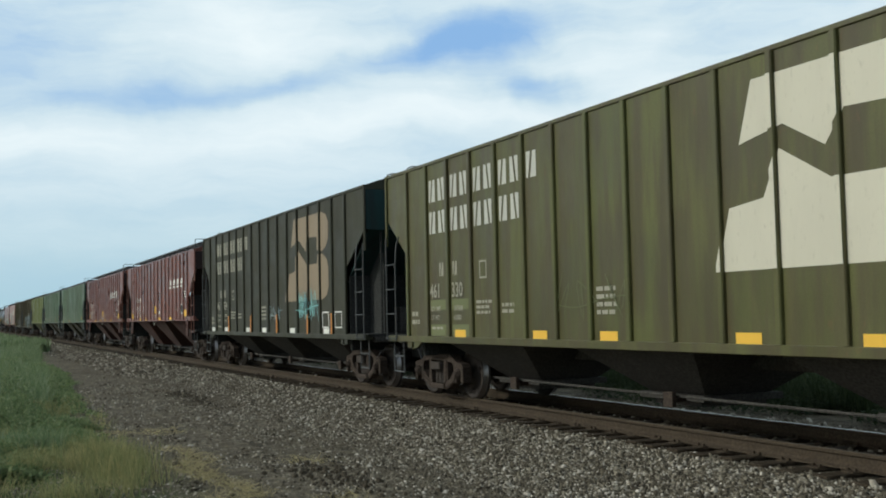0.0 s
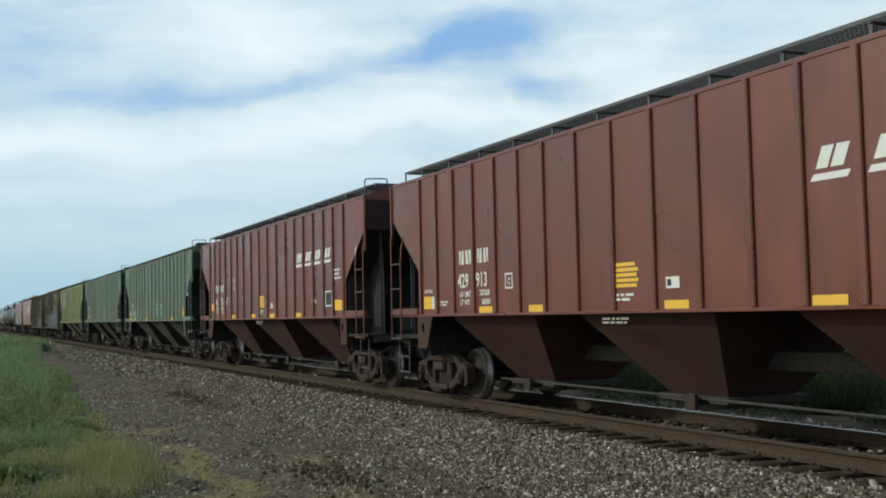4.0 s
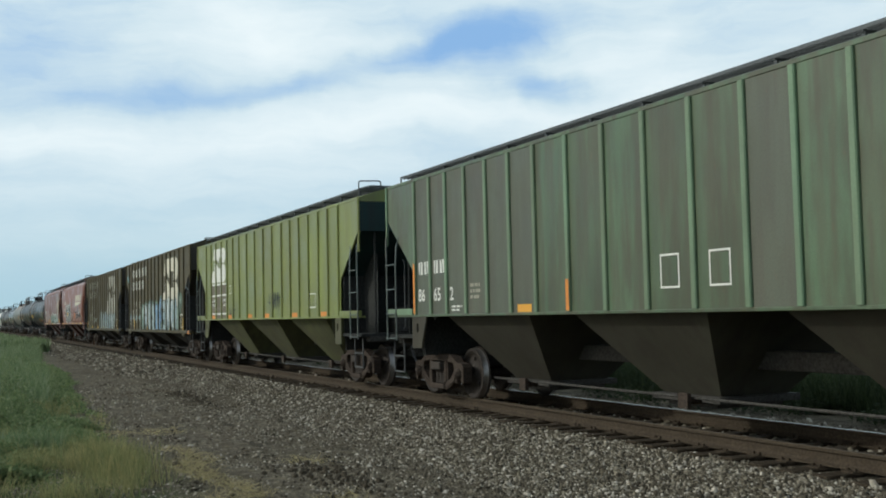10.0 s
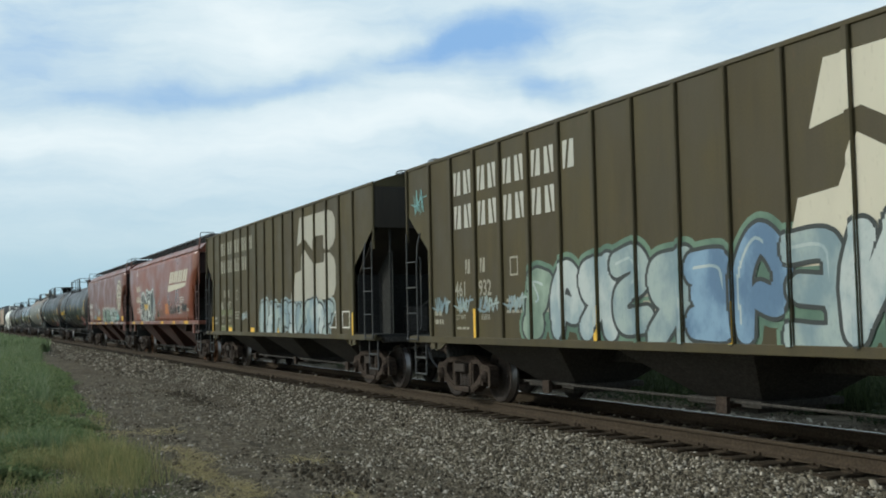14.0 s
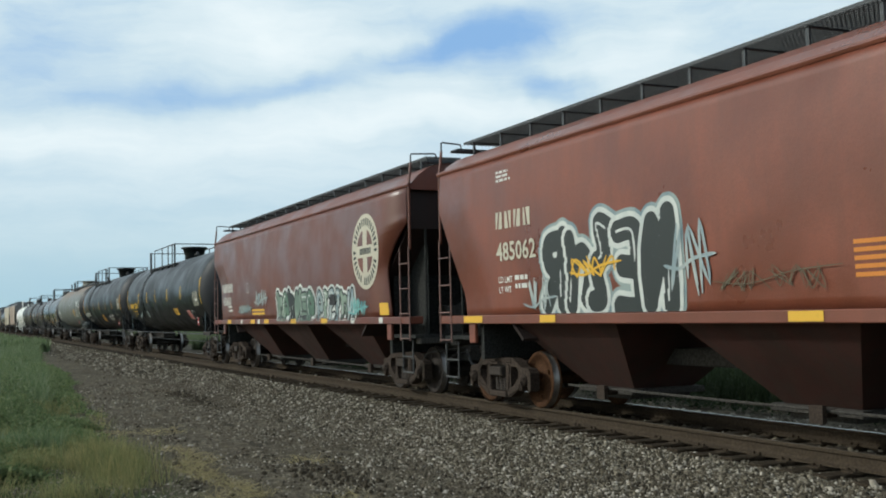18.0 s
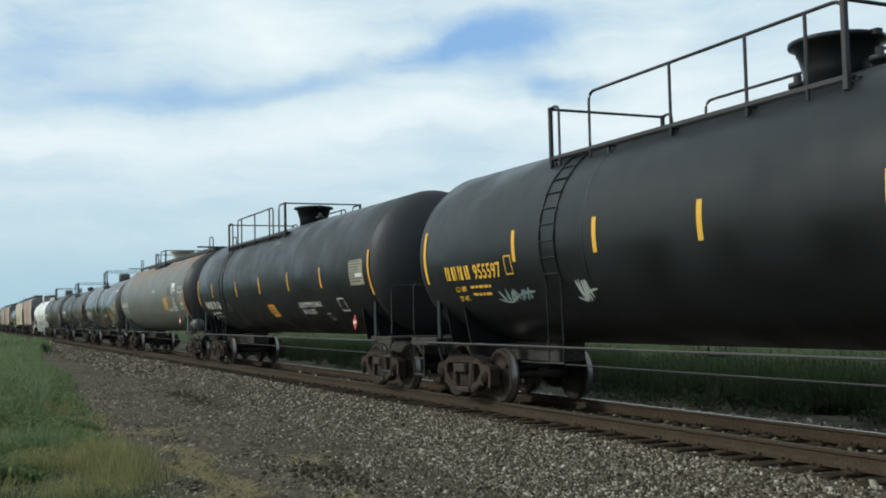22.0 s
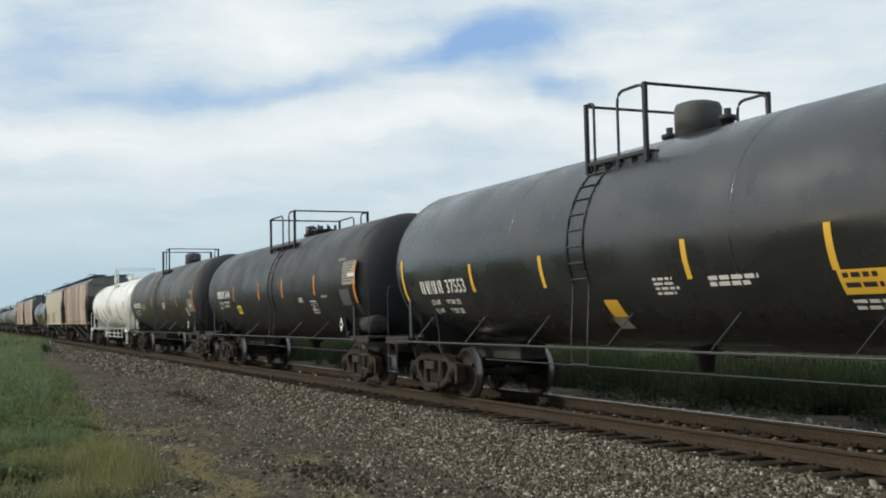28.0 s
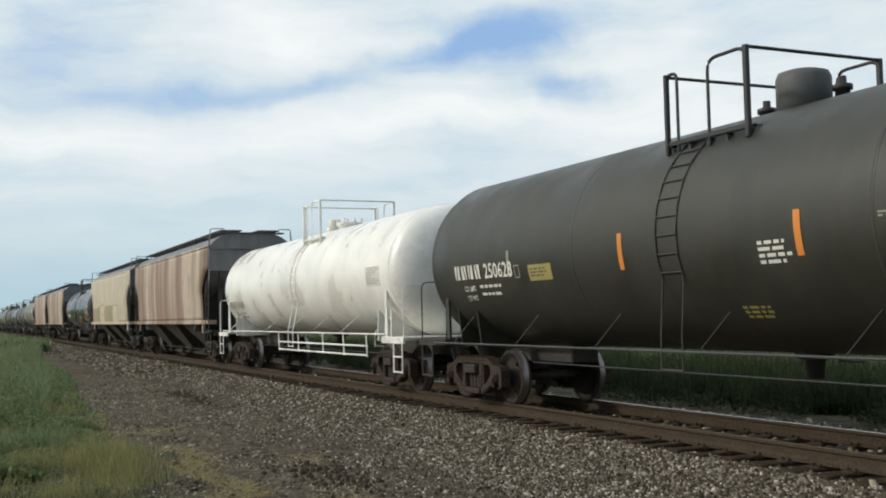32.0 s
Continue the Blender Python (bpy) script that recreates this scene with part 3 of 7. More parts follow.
def truck(car, x, orange=False):
    bm = bmesh.new()
    box(bm, -0.2, 0.2, -1.0, 1.0, 0.52, 0.74, 0.02)
    box(bm, -0.55, 0.55, -0.14, 0.14, 0.28, 0.36)
    t = part("truck", bm, M["under"], car)
    t.matrix_basis = pose(x, 0, 0)
    for s in (-1, 1):
        piece("side_frame", GEAR["side_frame"], M["truck"], t, at=pose(0, s * 1.0, 0))
        piece("spring_nest", GEAR["spring_nest"], M["spring"], t, at=pose(0, s * 1.0, 0))
        for d in (-0.889, 0.889):
            piece("bearing", GEAR["bearing"], M["truck"], t, at=pose(d, s * 1.0, WHEEL_R, rz=0 if s < 0 else 180))
    for d in (-0.889, 0.889):
        me = GEAR_ORANGE if orange else GEAR["wheelset"]
        w = piece("wheelset", me, [M["orange_wheel" if orange else "wheel"], M["tread"]], t, at=pose(d, 0, WHEEL_R))
        WHEELSETS.append((car, w, d))
    return t


def coupler(car, x, s):
    """Coupler with its shank and a hanging air hose at the end x; s: the way it points."""
    bm = bmesh.new()
    box(bm, min(x - s * 0.3, x + s * 0.45), max(x - s * 0.3, x + s * 0.45), -0.09, 0.09, 0.76, 0.94, 0.02)
    box(bm, min(x + s * 0.42, x + s * 0.70), max(x + s * 0.42, x + s * 0.70), -0.16, 0.14, 0.70, 1.0, 0.04)
    part("coupler", bm, M["truck"], car)
    bm = bmesh.new()
    tube(bm, bent([(x + s * 0.05, -0.35, 0.85), (x + s * 0.2, -0.35, 0.62), (x + s * 0.45, -0.3, 0.42), (x + s * 0.66, -0.25, 0.50)], 0.1), 0.025)
    part("air_hose", bm, M["black_steel"], car)


def ladder(car, x0, x1, z0, z1, y, rungs, material, kink=0.0, name="ladder"):
    """Ladder on a car's corner: two stiles as a frame, and each rung a part of it."""
    bm = bmesh.new()
    zt = z1
    tube(bm, [(x0, y, z0), (x0, y, zt)], 0.017)
    tube(bm, [(x1, y, z0), (x1, y, z1 - 0.55), (x1 + kink * 0.3, y + 0.02, z1 - 0.2), (x1 + kink, y + 0.06, z1)] if kink else [(x1, y, z0), (x1, y, z1)], 0.017)
    l = part(name, bm, material, car)
    for k in range(rungs):
        z = z0 + 0.04 + k * 0.48
        if z < z1 - 0.1:
            bm = bmesh.new()
            tube(bm, [(x0, y - 0.02, z), (x1, y - 0.02, z)], 0.012)
            part("rung", bm, material, l)
    return l


def end_gear(car, half, s, wide=1.3, wheel=True, reach=0.0):
    """End sill, striker, uncoupling lever, steps and hand brake at one end."""
    x = s * half
    bm = bmesh.new()
    box(bm, min(x, x - s * 0.22), max(x, x - s * 0.22), -wide, wide, 0.98, 1.12, 0.02)
    box(bm, min(x - s * 0.5, x + s * 0.06), max(x - s * 0.5, x + s * 0.06), -0.28, 0.28, 0.62, 1.05, 0.02)
    part("end_sill", bm, M["under"], car)
    bm = bmesh.new()
    tube(bm, bent([(x + s * 0.3, 0.05, 0.95), (x + s * 0.22, -0.5, 0.9), (x + s * 0.1, -1.2, 0.82), (x + s * 0.08, -1.35, 0.6)], 0.08), 0.009)
    part("uncoupling_lever", bm, M["under"], car)
    for y in (-1, 1):
        bm = bmesh.new()
        ya = y * (wide + 0.12)
        for xx in (x - s * 0.08, x - s * 0.58):
            tube(bm, [(xx, ya, 1.05), (xx, ya, 0.42)], 0.018)
        for z in (0.44, 0.74):
            tube(bm, [(x - s * 0.08, ya, z), (x - s * 0.58, ya, z)], 0.018)
        part("stirrup_step", bm, M["rung"], car)
    coupler(car, x + s * reach, s)
    if wheel:
        bm = bmesh.new()
        tube(bm, [(x + s * 0.1 + 0, 0.75 + 0.26 * math.cos(a), 2.3 + 0.26 * math.sin(a)) for a in (k * 0.3927 for k in range(17))], 0.018)
        for a in (0, 1.57, 3.14, 4.71):
            tube(bm, [(x + s * 0.1, 0.75, 2.3), (x + s * 0.1, 0.75 + 0.26 * math.cos(a), 2.3 + 0.26 * math.sin(a))], 0.012)
        box(bm, min(x, x + s * 0.1), max(x, x + s * 0.1), 0.66, 0.84, 2.2, 2.4)
        part("brake_wheel", bm, M["black_steel"], car)


def brake_gear(car, half, s, paint):
    """Air reservoir, valve block and pipes on an end platform, under the slope sheet."""
    x = s * half
    bm = bmesh.new()
    spun(bm, [(0.20, 0.0, 0), (0.20, 0.21, 0), (1.25, 0.21, 0), (1.25, 0.0, 0)], 16, "y", (x - s * 0.72, 0, 1.42))
    part("air_reservoir", bm, M["under"], car)
    part("valve_block", boxed(x - s * 0.62 - 0.18, x - s * 0.62 + 0.18, -0.55, -0.12, 1.16, 1.72, bevel=0.03), M["under"], car)
    part("brake_cylinder", boxed(x - s * 0.95 - 0.12, x - s * 0.95 + 0.12, 0.35, 0.95, 1.62, 2.25, bevel=0.03), M["under"], car)
    for y in (-0.95, 0.95):
        bm = bmesh.new()
        slab(bm, [[(x - s * 0.35, 1.16), (x - s * 1.24, 1.16), (x - s * 1.24, 2.42), (x - s * 0.62, 2.90), (x - s * 0.35, 2.90)]], y - 0.008, y + 0.008)
        part("end_web", bm, paint, car)
    bm = bmesh.new()
    tube(bm, bent([(x - s * 0.4, -0.3, 1.7), (x - s * 0.4, 0.1, 2.0), (x - s * 0.7, 0.5, 2.1), (x - s * 1.1, 0.9, 1.6)], 0.15), 0.025)
    tube(bm, bent([(x - s * 0.25, 1.15, 1.16), (x - s * 0.25, 1.15, 2.2), (x - s * 0.6, 1.15, 2.5)], 0.1), 0.03)
    tube(bm, [(x - s * 0.12, 0.75, 1.16), (x - s * 0.12, 0.75, 2.3)], 0.03)
    part("brake_piping", bm, M["under"], car)


def underframe(car, half):
    bm = bmesh.new()
    box(bm, -half + 0.3, half - 0.3, -0.18, 0.18, 0.76, 1.0, 0.015)
    part("centre_sill", bm, M["under"], car)
    bm = bmesh.new()
    tube(bm, [(-half + 3.2, -0.8, 0.42), (half - 3.4, -0.8, 0.40)], 0.02)
    part("brake_rod", bm, M["under"], car)


def hopper_bay(car, x, w, z1, z0, material, half=1.42):
    """One tapering discharge bay with its gate and frame."""
    bm = bmesh.new()
    top = [(x - w / 2, -half, z1), (x + w / 2, -half, z1), (x + w / 2, half, z1), (x - w / 2, half, z1)]
    low, q = half - 0.88, w * 0.20
    mid = [(x - q, -low, z0), (x + q, -low, z0), (x + q, low, z0), (x - q, low, z0)]
    a, b = [bm.verts.new(p) for p in top], [bm.verts.new(p) for p in mid]
    for k in range(4):
        bm.faces.new((a[k], a[(k + 1) % 4], b[(k + 1) % 4], b[k]))
    bm.faces.new(a)
    bm.faces.new(b[::-1])
    bmesh.ops.recalc_face_normals(bm, faces=bm.faces)
    bay = part("hopper_bay", bm, material, car)
    bm = bmesh.new()
    box(bm, x - w * 0.24, x + w * 0.24, -low - 0.12, low + 0.12, z0 - 0.09, z0, 0.01)
    box(bm, x - w * 0.17, x + w * 0.17, -low, low, z0 - 0.16, z0 - 0.09)
    part("outlet_gate", bm, M["under"], bay)
    bm = bmesh.new()
    spun(bm, [(-low - 0.34, 0.05, 0), (-low - 0.10, 0.05, 0)], 8, "y", (x + w * 0.1, 0, z0 - 0.05))
    box(bm, x + w * 0.1 - 0.10, x + w * 0.1 + 0.10, -low - 0.38, -low - 0.32, z0 - 0.15, z0 + 0.05)
    part("gate_capstan", bm, M["truck"], bay)


def grate_board(car, x0, x1, y0, y1, z, material, legs, leg_low):
    """Running board of steel grating on brackets."""
    bm = bmesh.new()
    for y in np.linspace(y0, y1, max(7, int((y1 - y0) / 0.065))):
        box(bm, x0, x1, y - 0.006, y + 0.006, z - 0.045, z)
    for x in np.arange(x0, x1, 0.065):
        box(bm, x, x + 0.012, y0, y1, z - 0.02, z - 0.004)
    b = part("running_board", bm, material, car, "open steel grating")
    for x in legs:
        bm = bmesh.new()
        box(bm, x - 0.02, x + 0.02, y0, y1, z - 0.065, z - 0.045)
        for y in (y0 + 0.02, y1 - 0.05):
            box(bm, x - 0.025, x + 0.025, y, y + 0.03, leg_low, z - 0.045)
        part("bracket", bm, material, b)


def roof_mesh(half, y1, ze, zc, over=0.0, n=10, power=2):
    bm = bmesh.new()
    pts = [(-y1 + 2 * y1 * k / n) for k in range(n + 1)]
    prof = [(y, ze + (zc - ze) * (1 - abs(y / y1) ** power)) for y in pts]
    low = [(y1 - 0.02, ze - 0.09), (-y1 + 0.02, ze - 0.09)]
    ring = prof + low
    a = [bm.verts.new((-half - over, y, z)) for y, z in ring]
    b = [bm.verts.new((half + over, y, z)) for y, z in ring]
    for k in range(len(ring)):
        bm.faces.new((a[k], b[k], b[(k + 1) % len(ring)], a[(k + 1) % len(ring)]))
    bm.faces.new(a)
    bm.faces.new(b[::-1])
    bmesh.ops.recalc_face_normals(bm, faces=bm.faces)
    return bm


def hatches(car, half, z, material, y=0.0, step=1.6):
    x = -half + 1.6
    while x < half - 1.2:
        bm = bmesh.new()
        box(bm, x - 0.55, x + 0.55, y - 0.32, y + 0.32, z - 0.06, z + 0.08, 0.02)
        tube(bm, [(x - 0.6, y, z + 0.1), (x + 0.6, y, z + 0.1)], 0.02)
        part("roof_hatch", bm, material, car)
        x += step


# ---- freight cars ----
def ribbed_hopper(car, body, sill, eave, posts, sheet, post, end, slope, walkway=True, deep=False, board=0.36, bays=()):
    """Covered hopper with outside posts. Returns the surface and cuts for paint."""
    half, w = body / 2, 1.54
    dp = 0.05 if deep else 0.04
    ws = w - dp
    cut_top, cut_low = 3.42, (2.36 if not deep else 2.62)
    if deep:
        cut = {-1: 1.03, 1: 1.26}
        first = {e: cut[e] + 0.02 for e in cut}
        gaps = [(body - first[-1] - first[1]) / (posts - 1)] * (posts - 1)
    else:
        gaps = list(bays)
        first = {-1: 1.40, 1: body - 1.40 - sum(gaps)}
        cut = {e: first[e] - 0.12 for e in first}
    xs = [-half + first[-1] + sum(gaps[:k]) for k in range(posts)]
    # side panels, bay by bay, and the cut-away end panels
    bay_me = {}
    for gap in set(gaps):
        bm = bmesh.new()
        slab(bm, [rect(0, gap, sill, eave)], 0.0, 0.02)
        bay_me[gap] = bpy.data.meshes.new("side_panel")
        bm.to_mesh(bay_me[gap])
        bm.free()
    for s in (-1, 1):
        for x, gap in zip(xs, gaps):
            piece("side_panel", bay_me[gap], sheet, car, at=pose(x if s < 0 else x + gap, s * ws, 0, rz=0 if s < 0 else 180))
        for e in (-1, 1):
            bm = bmesh.new()
            o = [(e * half, eave), (e * half, cut_top), (e * (half - cut[e]), cut_low), (e * (half - cut[e]), sill), (e * (half - first[e]), sill), (e * (half - first[e]), eave)]
            slab(bm, [o], s * ws, s * (ws - 0.02))
            part("end_panel", bm, sheet, car)
        bm = boxed(-half, half, min(s * (ws - 0.12), s * (w - 0.01)), max(s * (ws - 0.12), s * (w - 0.01)), sill - (0.10 if deep else 0.03), sill + 0.015, bevel=0.008)
        part("side_sill", bm, sheet, car)
        if not deep:
            for e in (-1, 1):
                x0, x1 = sorted((e * (half - 0.02), e * (half - cut[e])))
                part("sill_step", boxed(x0, x1, min(s * (ws - 0.04), s * (w + 0.005)), max(s * (ws - 0.04), s * (w + 0.005)), sill + 0.005, sill + 0.13, bevel=0.01), post, car)
        bm = boxed(-half, half, min(s * (ws - 0.03), s * (w - 0.03)), max(s * (ws - 0.03), s * (w - 0.03)), eave - 0.05, eave + 0.012, bevel=0.008)
        part("top_chord", bm, sheet, car)
    # posts
    bm = bmesh.new()
    slab(bm, [[(-0.048, sill + 0.02), (0.048, sill + 0.02), (0.048, eave - 0.05), (-0.048, eave - 0.05)]], -dp, 0.0)
    bmesh.ops.bevel(bm, geom=[e for e in bm.edges if abs(e.verts[0].co.x - e.verts[1].co.x) < 1e-4 and abs(e.verts[0].co.y - e.verts[1].co.y) < 1e-4 and e.verts[0].co.y < -0.03], offset=0.014, segments=1, affect="EDGES")
    pm = bpy.data.meshes.new("side_post")
    bm.to_mesh(pm)
    bm.free()
    for x in xs:
        for s in (-1, 1):
            piece("side_post", pm, post, car, at=pose(x, s * ws, 0, rz=0 if s < 0 else 180))
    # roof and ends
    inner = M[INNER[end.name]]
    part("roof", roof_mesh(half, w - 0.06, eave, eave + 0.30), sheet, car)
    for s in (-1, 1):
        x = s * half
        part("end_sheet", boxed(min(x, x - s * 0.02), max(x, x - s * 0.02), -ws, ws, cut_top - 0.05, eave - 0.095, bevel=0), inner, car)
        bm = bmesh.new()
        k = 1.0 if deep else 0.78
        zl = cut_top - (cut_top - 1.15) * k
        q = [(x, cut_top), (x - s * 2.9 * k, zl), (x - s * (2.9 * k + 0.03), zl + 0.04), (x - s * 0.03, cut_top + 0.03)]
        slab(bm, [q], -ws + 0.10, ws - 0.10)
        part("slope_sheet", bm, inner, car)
        # inner frame under the slope: struts and bolster web
        bm = bmesh.new()
        for y in (-1.1, 1.1):
            tube(bm, [(x - s * 0.12, y, 1.0), (x - s * 0.12, y, cut_top - 0.02)], 0.028)
            tube(bm, [(x - s * 1.4, y, 1.1), (x - s * 1.4, y, 2.3)], 0.045)
        box(bm, min(x - s * 1.32, x - s * 1.44), max(x - s * 1.32, x - s * 1.44), -1.35, 1.35, 0.78, 1.45)
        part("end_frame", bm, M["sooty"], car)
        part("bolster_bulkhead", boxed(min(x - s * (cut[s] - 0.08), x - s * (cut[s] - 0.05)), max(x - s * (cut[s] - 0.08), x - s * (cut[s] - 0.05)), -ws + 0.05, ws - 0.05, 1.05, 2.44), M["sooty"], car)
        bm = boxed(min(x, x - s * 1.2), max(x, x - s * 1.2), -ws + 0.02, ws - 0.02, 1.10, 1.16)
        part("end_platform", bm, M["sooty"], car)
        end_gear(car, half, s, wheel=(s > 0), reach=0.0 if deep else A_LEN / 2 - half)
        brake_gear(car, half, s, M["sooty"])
        for y in (-1, 1):
            rungs = M["ladder_green"] if post in (M["green_post"], M["lime"]) else (post if not deep else M["rung"])
            ladder(car, x - s * 0.03, x - s * 0.50, 1.05, 3.08, y * (w + 0.01), 4, rungs, kink=-s * 0.07)
            bm = bmesh.new()
            tube(bm, [(x, y * (w - 0.03), cut_top - 0.5), (x, y * (w - 0.03), eave)], 0.03)
            part("corner_post", bm, post, car)
        for y in (-0.5, 0.6):
            bm = bmesh.new()
            tube(bm, bent([(x + s * 0.005, y, 1.25), (x + s * 0.09, y, 1.3), (x + s * 0.09, y, 2.7), (x + s * 0.005, y, 2.75)], 0.05), 0.015)
            part("grab_iron", bm, M["rung"], car)
        # bolster gusset with a lifting hole
        for y in (-1, 1):
            bm = bmesh.new()
            gx, under = x - s * cut[s], (0.10 if deep else 0.03)
            slab(bm, [[(gx + s * 0.05, sill - under), (gx - s * 0.62, sill - under), (gx - s * 0.36, 0.92), (gx + s * 0.05, 0.92)], disc(gx - s * 0.20, 1.30 if not deep else 0.98, 0.055, 0.09, 14)], y * (ws - 0.02), y * (ws + 0.02))
            part("bolster_gusset", bm, slope if not deep else sheet, car)
        truck(car, x - s * (1.42 - (0.0 if deep else A_LEN / 2 - half)))
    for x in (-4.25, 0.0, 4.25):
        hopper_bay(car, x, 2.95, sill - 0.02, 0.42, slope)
    underframe(car, half)
    if walkway:
        legs = [-half + 0.8 + k * (body - 1.6) / 12 for k in range(13)]
        high = eave + board - 0.075
        for y in (-1.20, 1.20):
            bm = bmesh.new()
            tube(bm, [(-half + 0.03, y, eave + 0.06), (-half + 0.03, y, high - 0.02)], 0.018)
            part("board_leg", bm, M["grate"], car)
        grate_board(car, -half, half - 0.50, -1.20, -0.52, high, M["grate"], legs, eave + 0.06)
        grate_board(car, -half, half - 0.50, 0.52, 1.20, high, M["grate"], legs, eave + 0.06)
    hatches(car, half, eave + 0.29, sheet)
    for s in (-1, 1) if deep else (1,):
        bm = bmesh.new()
        z, reach, far, up = (eave + 0.20, 0.95, 0.22, 0.03) if deep else (eave + 0.25, 1.30, 0.10, 0.10)
        a, b = sorted((s * (half - (0.08 if deep else 0.47)), s * (half + far)))
        for x in (a, b) if deep else (a, (a + b) / 2, b):
            box(bm, x - 0.012, x + 0.012, -reach, reach, z - 0.04, z)
        for y in np.arange(-reach, reach + 0.01, 0.1):
            box(bm, a, b, y - 0.006, y + 0.006, z - 0.02, z - 0.005)
        if deep:
            tube(bm, bent([(a, -0.95, z - 0.2), (a, -0.95, z + up), (b, -0.95, z + up), (b, 0.95, z + up), (a, 0.95, z + up), (a, 0.95, z - 0.2)], 0.06), 0.014)
        else:
            for y in (-1, 1):
                tube(bm, bent([(s * (half - 0.02), y * 1.48, eave - 0.03), (s * (half - 0.02), y * 1.48, z + up), (s * (half + 0.1), y * 1.02, z + up), (s * (half + 0.1), y * 1.02, z - 0.02)], 0.05), 0.015)
        part("end_running_board", bm, M["grate"], car)
    cuts = [c for x in xs for c in (x - 0.0482, x + 0.0482, x - 0.034, x + 0.034)]
    inset = lambda x: any(abs(x - p) < 0.0481 for p in xs)
    front = lambda x: any(abs(x - p) < 0.0345 for p in xs)
    face = lambda x, z: -w - 0.001 if front(x) else (-ws - (dp / 2 if inset(x) else 0.0))
    return face, cuts, xs, (lambda x, z: -ws)


def smooth_hopper(car, body, sheet, end, roof=None, legs=16, straight=False, orange=False):
    """Covered hopper with smooth bowed sides and a rolled eave. Returns the surface."""
    half = body / 2
    sill, eave = 1.50, 4.02
    roof = roof or sheet

    def yy(z):
        t = (z - sill) / (eave - sill)
        return 1.43 + 0.09 * math.sin(math.pi * (0.12 + 0.66 * t))

    def xe(z):
        if z > 3.35:
            return half - 0.10
        if straight:
            return half - 0.10 - 0.95 * min(1.0, (3.35 - z) / 1.5)
        k = min(1.0, (3.35 - z) / 0.95)
        return half - 1.12 * (1 - (1 - k) ** 1.7) if z > 2.4 else half - 1.12 + 0.10 * min(1, (2.4 - z) / 0.9)

    zs = [sill + (eave - sill) * k / 18 for k in range(19)]
    for s in (-1, 1):
        bm = bmesh.new()
        grid = [[bm.verts.new((-xe(z) + 2 * xe(z) * i / 12, s * yy(z), z)) for i in range(13)] for z in zs]
        for r, q in zip(grid, grid[1:]):
            for i in range(12):
                f = bm.faces.new((r[i], r[i + 1], q[i + 1], q[i]))
                f.smooth = True
        bmesh.ops.recalc_face_normals(bm, faces=bm.faces)
        bmesh.ops.solidify(bm, geom=bm.faces[:], thickness=0.03)
        part("side_sheet", bm, sheet, car)
        bm = boxed(-half + 0.02, half - 0.02, min(s * 1.22, s * 1.50), max(s * 1.22, s * 1.50), sill - 0.13, sill + 0.01, bevel=0.012)
        part("side_sill", bm, sheet, car)
        bm = bmesh.new()
        tube(bm, [(-half, s * 1.47, eave + 0.02), (half, s * 1.47, eave + 0.02)], 0.045, 8)
        part("eave_rail", bm, sheet, car)
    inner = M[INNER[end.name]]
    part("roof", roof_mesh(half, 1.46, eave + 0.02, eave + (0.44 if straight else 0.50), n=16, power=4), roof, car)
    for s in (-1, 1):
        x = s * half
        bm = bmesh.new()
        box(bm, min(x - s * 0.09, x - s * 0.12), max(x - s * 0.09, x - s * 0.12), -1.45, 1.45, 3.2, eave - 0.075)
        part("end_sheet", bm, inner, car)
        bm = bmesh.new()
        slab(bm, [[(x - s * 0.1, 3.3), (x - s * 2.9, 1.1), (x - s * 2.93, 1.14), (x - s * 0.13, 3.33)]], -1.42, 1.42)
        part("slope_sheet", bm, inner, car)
        bm = bmesh.new()
        for y in (-1.1, 1.1):
            tube(bm, [(x - s * 0.12, y, 1.0), (x - s * 0.12, y, 3.25)], 0.03)
            tube(bm, [(x - s * 1.3, y, 1.1), (x - s * 1.3, y, 2.3)], 0.05)
        box(bm, min(x - s * 1.32, x - s * 1.44), max(x - s * 1.32, x - s * 1.44), -1.35, 1.35, 0.78, 1.4)
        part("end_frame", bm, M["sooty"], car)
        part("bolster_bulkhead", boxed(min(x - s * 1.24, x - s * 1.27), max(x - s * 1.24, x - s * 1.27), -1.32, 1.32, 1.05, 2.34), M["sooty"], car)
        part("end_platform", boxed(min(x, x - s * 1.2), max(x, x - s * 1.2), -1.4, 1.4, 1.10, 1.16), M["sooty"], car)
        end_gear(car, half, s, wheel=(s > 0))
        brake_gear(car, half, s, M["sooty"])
        for y in (-1, 1):
            ladder(car, x - s * 0.03, x - s * 0.48, 1.05, 2.85, y * 1.50, 4, M["rung"] if sheet not in (M["red_smooth"], M["brown_red"]) else M["rung_red"])
            bm = bmesh.new()
            tube(bm, [(x - s * 0.03, y * 1.47, 2.8), (x - s * 0.03, y * 1.47, eave), (x - s * 0.03, y * 1.42, eave + 0.45)], 0.028)
            part("corner_post", bm, end, car)
            part("bolster_gusset", boxed(min(x - s * 1.1, x - s * 1.32), max(x - s * 1.1, x - s * 1.32), min(y * 1.40, y * 1.46), max(y * 1.40, y * 1.46), 1.05, sill - 0.12, bevel=0.01), sheet, car)
        truck(car, x - s * 1.42, orange)
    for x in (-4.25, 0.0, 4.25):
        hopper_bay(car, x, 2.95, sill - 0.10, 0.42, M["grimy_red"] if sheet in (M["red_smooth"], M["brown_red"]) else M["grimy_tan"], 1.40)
    underframe(car, half)
    leg = [-half + 0.5 + k * (body - 1.0) / (legs - 1) for k in range(legs)]
